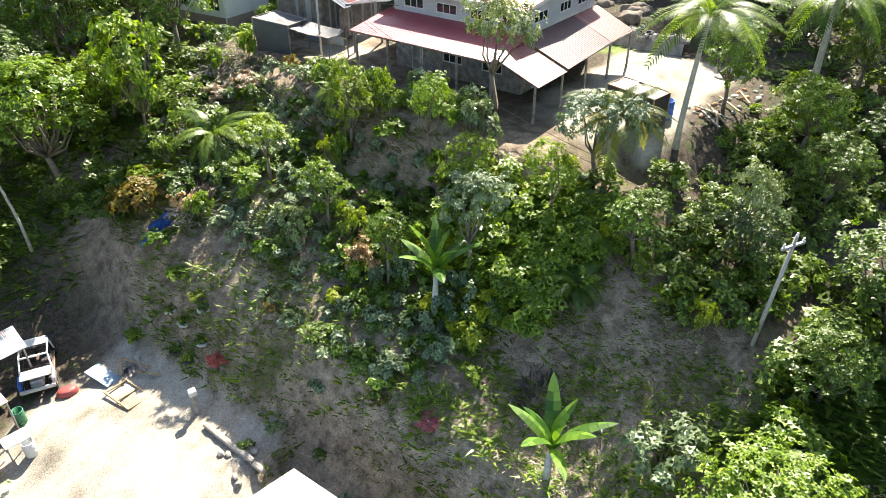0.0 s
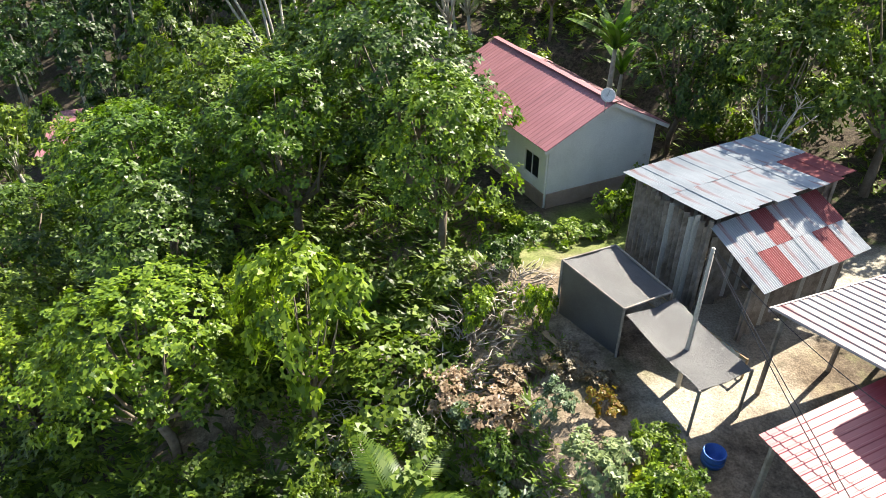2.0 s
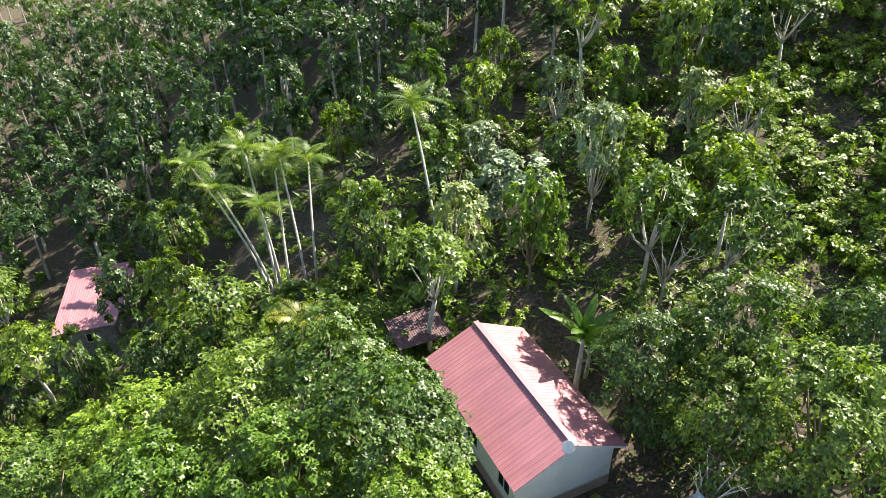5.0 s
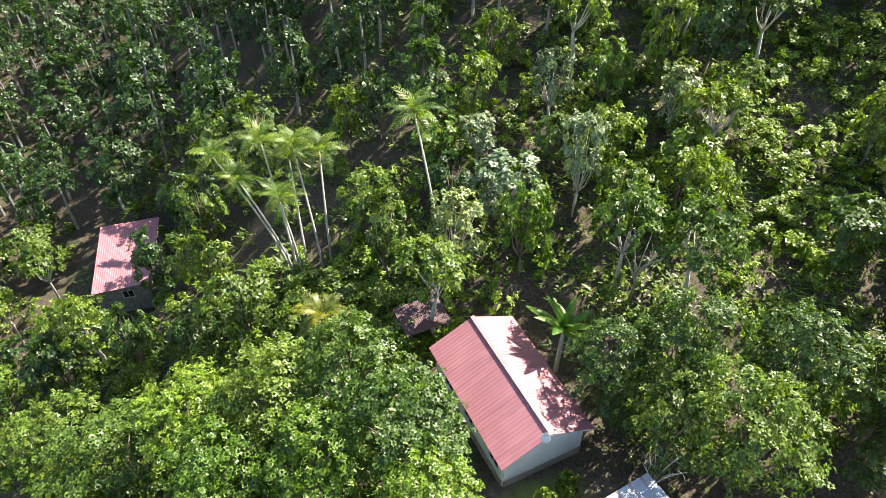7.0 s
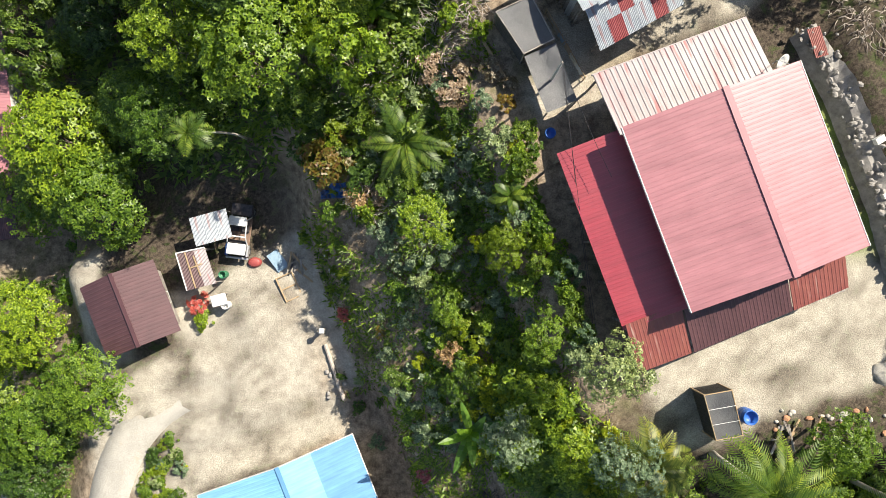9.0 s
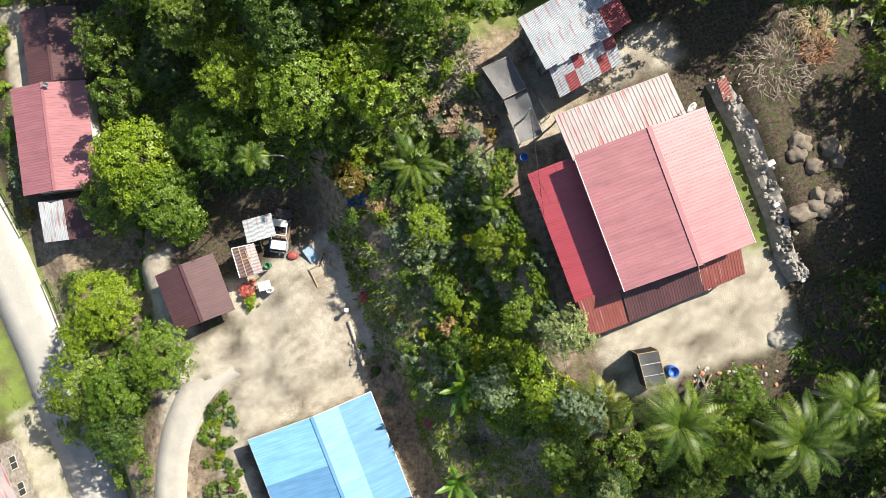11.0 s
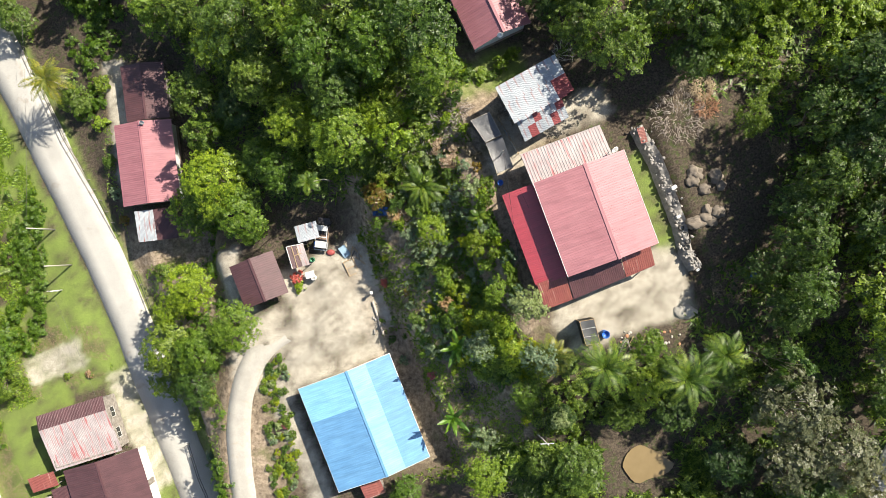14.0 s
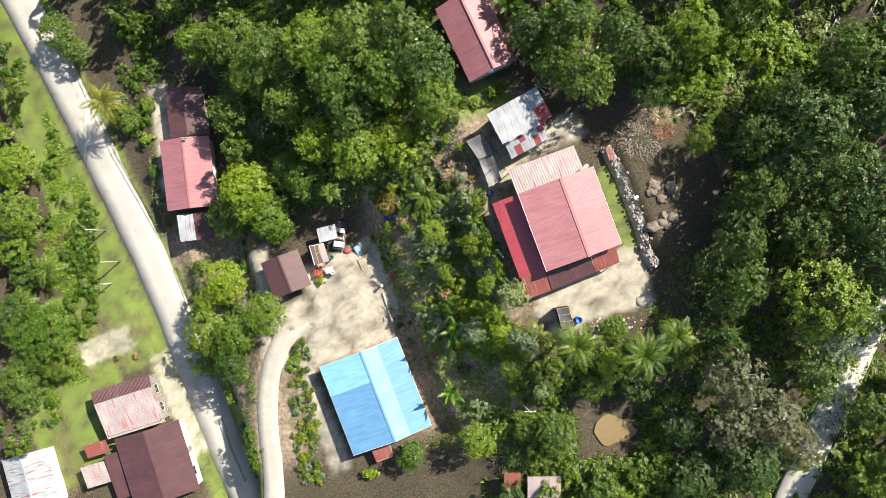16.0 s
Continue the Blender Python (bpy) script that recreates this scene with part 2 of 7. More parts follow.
def polyline_distance(pts, x, y):
    best = (1e9, 0.0)
    run = 0.0
    for (ax, ay), (bx, by) in zip(pts, pts[1:]):
        dx, dy = bx - ax, by - ay
        q = dx * dx + dy * dy
        t = min(max(((x - ax) * dx + (y - ay) * dy) / q, 0), 1)
        d = math.hypot(x - ax - t * dx, y - ay - t * dy)
        if d < best[0]:
            best = (d, run + t * math.sqrt(q))
        run += math.sqrt(q)
    return best


def pad_inside(pad, x, y):
    """Distance outside a pad's rectangle (0 inside)."""
    cx, cy, hx, hy, turn = pad[:5]
    c, s = math.cos(radians(turn)), math.sin(radians(turn))
    u, v = (x - cx) * c + (y - cy) * s, -(x - cx) * s + (y - cy) * c
    return math.hypot(max(abs(u) - hx, 0), max(abs(v) - hy, 0))


def ground_z(x, y):
    i = max(k for k in range(len(XN) - 1) if k == 0 or XN[k] <= x)
    j = max(k for k in range(len(YN) - 1) if k == 0 or YN[k] <= y)
    u, v = smooth(XN[i], XN[i + 1], x) * 0.4 + 0.6 * min(max((x - XN[i]) / (XN[i + 1] - XN[i]), 0), 1), min(max((y - YN[j]) / (YN[j + 1] - YN[j]), 0), 1)
    a, b = LAND[j], LAND[j + 1]
    z = (a[i] * (1 - u) + a[i + 1] * u) * (1 - v) + (b[i] * (1 - u) + b[i + 1] * u) * v
    z += 0.5 * noise.noise((x * 0.12, y * 0.12, 0)) + 0.16 * noise.noise((x * 0.5, y * 0.5, 3))
    for pad in PADS:
        d = pad_inside(pad, x, y)
        if d < pad[6]:
            z += (pad[5] - z) * (1 - smooth(0, pad[6], d))
    d, _ = polyline_distance(ROAD, x, y)
    if d < 7:
        z += (-8.2 - z) * (1 - smooth(3.2, 7, d))
    d, run = polyline_distance(DRIVE, x, y)
    if d < 4 and y < -9:
        z += ((1.1 - 0.075 * max(-10 - y, 0)) - z) * (1 - smooth(1.6, 4, d))
    return z + 0.04 * noise.noise((x * 1.7, y * 1.7, 5))


def spaced(lo, hi, step, far):
    mid = list(np.arange(lo, hi + 0.01, step))
    out, d = [], step
    while not out or out[-1] < far:
        d *= 1.35
        out.append((out[-1] if out else 0) + d)
    return [lo - o for o in reversed(out)] + mid + [hi + o for o in out]


# lit yards of pale soil: centre, half sizes, turn, softness
SAND = [(-13.0, -6.0, 5.2, 5.2, 21), (-14.3, -11.6, 6.3, 3.4, 21), (-11.0, -1.5, 1.5, 2.6, 15), (19.0, -5.4, 6.6, 3.2, 20), (23.6, -5.0, 2.2, 2.2, 20), (7.2, 9.4, 1.8, 1.0, 20),
        (-25.5, -4.0, 1.3, 4.0, 21), (-21.5, -9.5, 3.0, 1.2, 25), (-23.8, -14.0, 1.8, 2.6, 10), (12.0, 13.6, 5.5, 1.2, 20), (14.0, -8.0, 2.0, 1.0, 20), (-17.5, -24.0, 1.0, 8.0, 21), (-42.5, 16.0, 1.0, 9.0, 7), (-41.0, -24.0, 1.4, 8.0, 20), (-52.5, -15.0, 4.0, 1.6, 20)]
LAWN = [(-42.7, -2.7, 0.9, 60.0, 25.5), (-49.2, -5.6, 1.6, 60.0, 25.5), (22.2, 4.6, 0.9, 5.2, 21), (5.0, 18.6, 3.5, 1.5, 20), (-56.5, -15.0, 3.0, 8.0, 20), (-56.5, 4.0, 3.0, 24.0, 25), (-57.0, -25.0, 8.0, 11.0, 20)]


def soft_zone(zones, x, y, soft):
    w = 0.65 * noise.noise((x * 0.5, y * 0.5, 9)) + 0.35 * noise.noise((x * 1.6, y * 1.6, 9))
    return max(1 - smooth(-0.4 * soft, soft, pad_inside(p, x, y) + w * soft * 1.2) for p in zones)


def build_ground():
    xs, ys = spaced(-75, 62, 0.62, 2600), spaced(-45, 75, 0.62, 2600)
    verts = [(x, y, ground_z(x, y)) for y in ys for x in xs]
    w = len(xs)
    faces = [(j * w + i, j * w + i + 1, (j + 1) * w + i + 1, (j + 1) * w + i) for j in range(len(ys) - 1) for i in range(w - 1)]
    me = bpy.data.meshes.new("ground")
    me.from_pydata(verts, [], faces)
    me.polygons.foreach_set("use_smooth", [True] * len(faces))
    near = [abs(v[0] + 6) < 75 and abs(v[1] - 10) < 70 for v in verts]
    for key, zones, soft in (("sand", SAND, 0.9), ("lawn", LAWN, 0.8)):
        at = me.attributes.new(key, "FLOAT", "POINT")
        at.data.foreach_set("value", [soft_zone(zones, v[0], v[1], soft) if k else 0.0 for v, k in zip(verts, near)])
    litter = me.attributes.new("litter", "FLOAT", "POINT")
    litter.data.foreach_set("value", [1 - smooth(0, 6, min(pad_inside((0.0, -3.0, 8.0, 20.0, 0), v[0], v[1]), pad_inside((-31, -14, 4, 16, 20), v[0], v[1]))) for v in verts])
    m, nt, n, l, b = node_mat("ground_soil")
    tc = n.new("ShaderNodeTexCoord")

    def attr(key):
        a = n.new("ShaderNodeAttribute")
        a.attribute_name = key
        return a.outputs["Fac"]
    big, mid, small = noise_node(nt, 0.25, 6), noise_node(nt, 1.6, 6, 0.7), noise_node(nt, 14, 4, 0.7)
    clod = noise_node(nt, 4.5, 6, 0.75)
    # dark soil tone; east of the house it also stands in for tree shade
    weeds = mix_node(nt, ramp_node(nt, clod.outputs[0], [(0.4, (0, 0, 0)), (0.62, (1, 1, 1))]).outputs[0], (0.04, 0.031, 0.024), (0.125, 0.1, 0.075))
    weeds = mix_node(nt, ramp_node(nt, mid.outputs[0], [(0.52, (0, 0, 0)), (0.62, (1, 1, 1))]).outputs[0], weeds, (0.06, 0.075, 0.028))
    dry = mix_node(nt, ramp_node(nt, mid.outputs[0], [(0.35, (0, 0, 0)), (0.65, (1, 1, 1))]).outputs[0], (0.125, 0.095, 0.068), (0.4, 0.32, 0.235))
    dry = mix_node(nt, ramp_node(nt, big.outputs[0], [(0.55, (0, 0, 0)), (0.7, (1, 1, 1))]).outputs[0], dry, (0.12, 0.125, 0.05))
    col = mix_node(nt, attr("litter"), weeds, dry)
    lawn = mix_node(nt, mid.outputs[0], (0.11, 0.165, 0.035), (0.21, 0.27, 0.07))
    col = mix_node(nt, attr("lawn"), col, lawn)
    sand = mix_node(nt, ramp_node(nt, mid.outputs[0], [(0.3, (0, 0, 0)), (0.6, (1, 1, 1))]).outputs[0], (0.33, 0.3, 0.245), (0.46, 0.425, 0.355))
    col = mix_node(nt, attr("sand"), col, sand)
    grain = ramp_node(nt, small.outputs[0], [(0.32, (0.5, 0.5, 0.5)), (0.68, (1.35, 1.35, 1.35))])
    col = mix_node(nt, 0.85, col, grain.outputs[0], "MULTIPLY")
    l.new(col, b.inputs["Base Color"])
    b.inputs["Roughness"].default_value = 0.97
    b.inputs["Specular IOR Level"].default_value = 0.2
    bump(nt, b, small.outputs[0], 0.5, 0.08)
    me.materials.append(m)
    tagged(new("ground", me), "dry brown and weedy hillside soil with pale sandy yards", "ground", kind="structure")


build_ground()

# ---- mesh helpers ----


def mesh_object(name, bm, mat, parent=None, label="", smooth_faces=False):
    me = bpy.data.meshes.new(name)
    bm.to_mesh(me)
    bm.free()
    me.materials.append(mat)
    if smooth_faces:
        me.polygons.foreach_set("use_smooth", [True] * len(me.polygons))
    ob = new(name, me)
    ob.parent = parent
    return tagged(ob, label)


def part(name, bm, mat, parent, label="", smooth_faces=False):
    return mesh_object(name, bm, mat, parent, label, smooth_faces)


def thing(name, label, category, group="", at=None, kind=""):
    ob = new(name)
    if at is not None:
        ob.matrix_world = at
    return tagged(ob, label, category, group, kind)


def box(bm, lo, hi, bevel=0.0, turn=None):
    """An axis-aligned box from corner to corner, moved by an optional matrix."""
    lo, hi = Vector(lo), Vector(hi)
    m = Matrix.Translation((lo + hi) / 2) @ Matrix.Diagonal((*(hi - lo), 1))
    r = bmesh.ops.create_cube(bm, size=1, matrix=(turn @ m) if turn else m)
    if bevel:
        bmesh.ops.bevel(bm, geom=list({e for v in r["verts"] for e in v.link_edges}), offset=bevel, segments=1, affect="EDGES")
    return r["verts"]


def tube(bm, pts, radii, sides=6):
    """A tapered tube through points."""
    rings = []
    for k, p in enumerate(pts):
        p = Vector(p)
        d = (Vector(pts[min(k + 1, len(pts) - 1)]) - Vector(pts[max(k - 1, 0)])).normalized()
        q = d.to_track_quat("Z", "Y")
        rings.append([bm.verts.new(p + q @ Vector((math.cos(a) * radii[k], math.sin(a) * radii[k], 0))) for a in (2 * math.pi * s / sides for s in range(sides))])
    for a, b in zip(rings, rings[1:]):
        for s in range(sides):
            bm.faces.new((a[s], a[(s + 1) % sides], b[(s + 1) % sides], b[s]))
    bm.faces.new(rings[0][::-1])
    bm.faces.new(rings[-1])


def ribbed_sheet(bm, a, b, c, d, pitch=0.25, rib=0.014, thick=0.025, wave=False):
    """Metal roofing on the quad a-b (upper edge) to d-c (lower edge), with ribs from the upper to the lower edge."""
    a, b, c, d = map(Vector, (a, b, c, d))
    up = (b - a).cross(d - a).normalized()
    if up.z < 0:
        up = -up
    n = max(int((b - a).length / pitch), 1)
    prof = [(0.0, 0), (0.25, rib), (0.5, 0), (0.75, -rib)] if wave else [(0.0, 0), (0.62, 0), (0.7, rib), (0.92, rib)]
    st = [((k + f) / n, h) for k in range(n) for f, h in prof] + [(1.0, 0)]
    uv = bm.loops.layers.uv.verify()
    length, width = (d - a).length, (b - a).length
    top = [[bm.verts.new(p.lerp(q, f) + up * h) for f, h in st] for p, q in ((a, b), (a.lerp(d, 0.5), b.lerp(c, 0.5)), (d, c))]
    low = [[bm.verts.new(p.lerp(q, f) + up * (h - thick)) for f, h in st] for p, q in ((a, b), (d, c))]

    def quad(vs, co):
        f = bm.faces.new(vs)
        for lp, t in zip(f.loops, co):
            lp[uv].uv = t
    for r in range(2):
        for k in range(len(st) - 1):
            f0, f1 = st[k][0] * width, st[k + 1][0] * width
            y0, y1 = r * length / 2, (r + 1) * length / 2
            quad((top[r][k], top[r][k + 1], top[r + 1][k + 1], top[r + 1][k]), ((f0, y0), (f1, y0), (f1, y1), (f0, y1)))
    for k in range(len(st) - 1):
        bm.faces.new((low[0][k], low[1][k], low[1][k + 1], low[0][k + 1]))
        bm.faces.new((top[2][k], top[2][k + 1], low[1][k + 1], low[1][k]))
        bm.faces.new((top[0][k + 1], top[0][k], low[0][k], low[0][k + 1]))
    for k in (0, len(st) - 1):
        bm.faces.new((top[0][k], top[1][k], top[2][k], low[1][k], low[0][k]))


def sheet_part(parent, mat, a, b, c, d, name="roof_slope", label="", **kw):
    bm = bmesh.new()
    ribbed_sheet(bm, a, b, c, d, **kw)
    return part(name, bm, mat, parent, label)


def bar(parent, mat, p, q, w=0.1, h=0.1, name="fascia", label=""):
    """A squared bar from p to q."""
    p, q = Vector(p), Vector(q)
    d = q - p
    m = Matrix.Translation((p + q) / 2) @ d.to_track_quat("X", "Z").to_matrix().to_4x4()
    bm = bmesh.new()
    box(bm, (-d.length / 2, -w / 2, -h / 2), (d.length / 2, w / 2, h / 2), min(w, h) * 0.12, m)
    return part(name, bm, mat, parent, label)


def wall_with_holes(parent, mat, p, q, z0, z1, holes=(), thick=0.14, name="wall", z1b=None, label=""):
    """A wall from p to q (plan points), z0 to z1 (z1b at its far end), with openings (start, end, sill, head) along it."""
    p, q = Vector((*p, 0)), Vector((*q, 0))
    d = (q - p).normalized()
    n = Vector((-d.y, d.x, 0)) * thick / 2
    length = (q - p).length
    z1b = z1 if z1b is None else z1b
    bm = bmesh.new()
    cuts = sorted({0.0, length, *[h[0] for h in holes], *[h[1] for h in holes]})

    def head(s):
        return z1 + (z1b - z1) * s / length

    def block(s0, s1, lo, hi0, hi1):
        v = []
        for side in (n, -n):
            v += [bm.verts.new(p + d * s0 + side + Vector((0, 0, lo))), bm.verts.new(p + d * s1 + side + Vector((0, 0, lo))),
                  bm.verts.new(p + d * s1 + side + Vector((0, 0, hi1))), bm.verts.new(p + d * s0 + side + Vector((0, 0, hi0)))]
        for f in ((0, 1, 2, 3), (7, 6, 5, 4), (0, 4, 5, 1), (1, 5, 6, 2), (2, 6, 7, 3), (3, 7, 4, 0)):
            bm.faces.new([v[k] for k in f])
    for s0, s1 in zip(cuts, cuts[1:]):
        hole = next((h for h in holes if h[0] <= s0 + 1e-6 and h[1] >= s1 - 1e-6), None)
        if hole:
            if hole[2] > z0 + 0.01:
                block(s0, s1, z0, hole[2], hole[2])
            block(s0, s1, hole[3], head(s0), head(s1))
        else:
            block(s0, s1, z0, head(s0), head(s1))
    bmesh.ops.remove_doubles(bm, verts=bm.verts, dist=0.001)
    bmesh.ops.recalc_face_normals(bm, faces=bm.faces)
    return part(name, bm, mat, parent, label)


def window_in(parent, p, q, s0, s1, z0, z1, panes=2, frame_mat=None, door=False):
    """A framed window (or a door leaf) that fills an opening of the wall from p to q."""
    p, q = Vector((*p, 0)), Vector((*q, 0))
    d = (q - p).normalized()
    m = Matrix.Translation(p + d * s0) @ d.to_track_quat("X", "Z").to_matrix().to_4x4()
    w = s1 - s0
    bm = bmesh.new()
    t = 0.06
    for lo, hi in (((0, -0.05, z0), (t, 0.05, z1)), ((w - t, -0.05, z0), (w, 0.05, z1)), ((t, -0.05, z0), (w - t, 0.05, z0 + t)), ((t, -0.05, z1 - t), (w - t, 0.05, z1))):
        box(bm, lo, hi, 0, m)
    for k in range(1, panes):
        x = t + (w - 2 * t) * k / panes
        box(bm, (x - 0.02, -0.04, z0 + t), (x + 0.02, 0.04, z1 - t), 0, m)
    frame_ob = part("door_frame" if door else "window", bm, frame_mat or TRIM, parent)
    for k in range(panes):
        x0, x1 = t + (w - 2 * t) * k / panes + 0.02, t + (w - 2 * t) * (k + 1) / panes - 0.02
        bm = bmesh.new()
        box(bm, (x0, -0.012, z0 + t), (x1, 0.012, z1 - t), 0, m)
        part("door_leaf" if door else "pane", bm, BOARD if door else GLASS, frame_ob)


class Plan:
    """A turned plan: s along one side and t along the other, from a corner."""

    def __init__(self, x, y, turn):
        self.o, self.c, self.s = Vector((x, y)), math.cos(radians(turn)), math.sin(radians(turn))

    def xy(self, s, t):
        return (self.o.x + s * self.c + t * self.s, self.o.y + s * self.s - t * self.c)

    def p(self, s, t, z):
        return (*self.xy(s, t), z)


def gable_house(name, label, x, y, turn, width, length, base, eave, rise, roof, wall, over=0.4, openings=None, plinth=None, split=0.5, trim=None, cap=None, category="house"):
    """A house under a gable roof: corner of the roof at x, y; width across and length along the ridge."""
    pl = Plan(x, y, turn)
    ob = thing(name, label, category)
    w, n = width, length
    r = w * split
    sheet_part(ob, roof, pl.p(r, 0, eave + rise), pl.p(r, n, eave + rise), pl.p(0, n, eave), pl.p(0, 0, eave))
    sheet_part(ob, roof, pl.p(r, 0, eave + rise), pl.p(r, n, eave + rise), pl.p(w, n, eave), pl.p(w, 0, eave))
    bar(ob, cap or roof, pl.p(r, -0.03, eave + rise + 0.03), pl.p(r, n + 0.03, eave + rise + 0.03), 0.3, 0.05, "ridge_cap")
    tm = trim or TRIM
    for t in (0.05, n - 0.05):
        for s in (0.0, w):
            bar(ob, tm, pl.p(s, t, eave - 0.12), pl.p(r, t, eave + rise - 0.12), 0.04, 0.16, "fascia")
    holes = openings or {}
    corners = {"w": ((over, over), (over, n - over)), "e": ((w - over, n - over), (w - over, over)), "n": ((w - over, over), (over, over)), "s": ((over, n - over), (w - over, n - over))}
    top = eave - 0.12 + rise * over / r
    for side, (a, b) in corners.items():
        pa, pb = pl.xy(*a), pl.xy(*b)
        hs = holes.get(side, [])
        cut = [(h[0], h[1], base + h[2], base + h[3]) for h in hs]
        if side in "we":
            wall_with_holes(ob, wall, pa, pb, base - 0.6, top, cut)
        else:
            mid = pl.xy(r, a[1])
            half = (Vector(mid) - Vector(pa)).length
            wall_with_holes(ob, wall, pa, mid, base - 0.6, top, [c for c in cut if c[1] <= half], z1b=eave + rise - 0.12)
            wall_with_holes(ob, wall, mid, pb, base - 0.6, eave + rise - 0.12, [(c[0] - half, c[1] - half, c[2], c[3]) for c in cut if c[0] >= half], z1b=top)
        for h in hs:
            window_in(ob, pa, pb, h[0], h[1], base + h[2], base + h[3], h[4] if len(h) > 4 else 2, door=h[2] == 0)
        if plinth:
            d = (Vector(pb) - Vector(pa)).normalized()
            nrm = Vector((d.y, -d.x)) * 0.09
            mids = (Vector(pa) + Vector(pb)) / 2
            if (mids + nrm - Vector(pl.xy(w / 2, n / 2))).length < (mids - nrm - Vector(pl.xy(w / 2, n / 2))).length:
                nrm = -nrm
            bar(ob, plinth, (*(Vector(pa) + nrm), base + 0.05), (*(Vector(pb) + nrm), base + 0.05), 0.06, 1.3, "plinth")
    return ob, pl

# ---- roads ----


def strip(name, label, pts, half, lift, mat, category, step=1.0, thick=0.12, sink_end=False):
    """A slab that follows a line over the ground."""
    dense = []
    for k in range(len(pts) - 1):
        p0, p1, p2, p3 = (Vector(pts[min(max(k + j, 0), len(pts) - 1)]) for j in (-1, 0, 1, 2))
        m = max(int((p2 - p1).length / step), 1)
        for q in range(m):
            t = q / m
            dense.append(0.5 * (2 * p1 + (p2 - p0) * t + (2 * p0 - 5 * p1 + 4 * p2 - p3) * t * t + (3 * p1 - p0 - 3 * p2 + p3) * t ** 3))
    dense.append(Vector(pts[-1]))
    bm = bmesh.new()
    rows = []
    for k, p in enumerate(dense):
        d = (dense[min(k + 1, len(dense) - 1)] - dense[max(k - 1, 0)]).normalized()
        nrm = Vector((-d.y, d.x))
        wob = 0.12 * noise.noise((k * 0.3, half, 1)), 0.12 * noise.noise((k * 0.3, half, 7))
        edge = [p + nrm * (half + wob[0]), p + nrm * half * 0.3, p - nrm * half * 0.3, p - nrm * (half + wob[1])]
        zc = max(ground_z(*p), *[ground_z(*e) for e in edge]) + lift - (0.25 * smooth(len(dense) - 6, len(dense) - 1, k) if sink_end else 0)
        rows.append([bm.verts.new((e.x, e.y, zc + (0.02 if j in (1, 2) else 0) - sink)) for sink in (0, thick + 0.3) for j, e in enumerate(edge)])
    for a, b in zip(rows, rows[1:]):
        for j in (0, 1, 2):
            bm.faces.new((a[j], a[j + 1], b[j + 1], b[j]))
        bm.faces.new((a[4], a[0], b[0], b[4]))
        bm.faces.new((a[3], a[7], b[7], b[3]))
    bmesh.ops.recalc_face_normals(bm, faces=bm.faces)
    return tagged(mesh_object(name, bm, mat, smooth_faces=True), label, category, kind="structure")


strip("road", "pale worn concrete village road with grass verges", ROAD, 2.65, 0.04, ROADTOP, "road")
strip("driveway", "narrow curved grey concrete driveway up to the yard", DRIVE, 1.45, 0.03, DRIVETOP, "road", sink_end=True)
strip("side_road", "pale track between trees on the far side", [(54, -6), (50.5, -16), (46.5, -26), (42, -38)], 1.9, 0.06, ROADTOP, "road")

# ---- houses ----


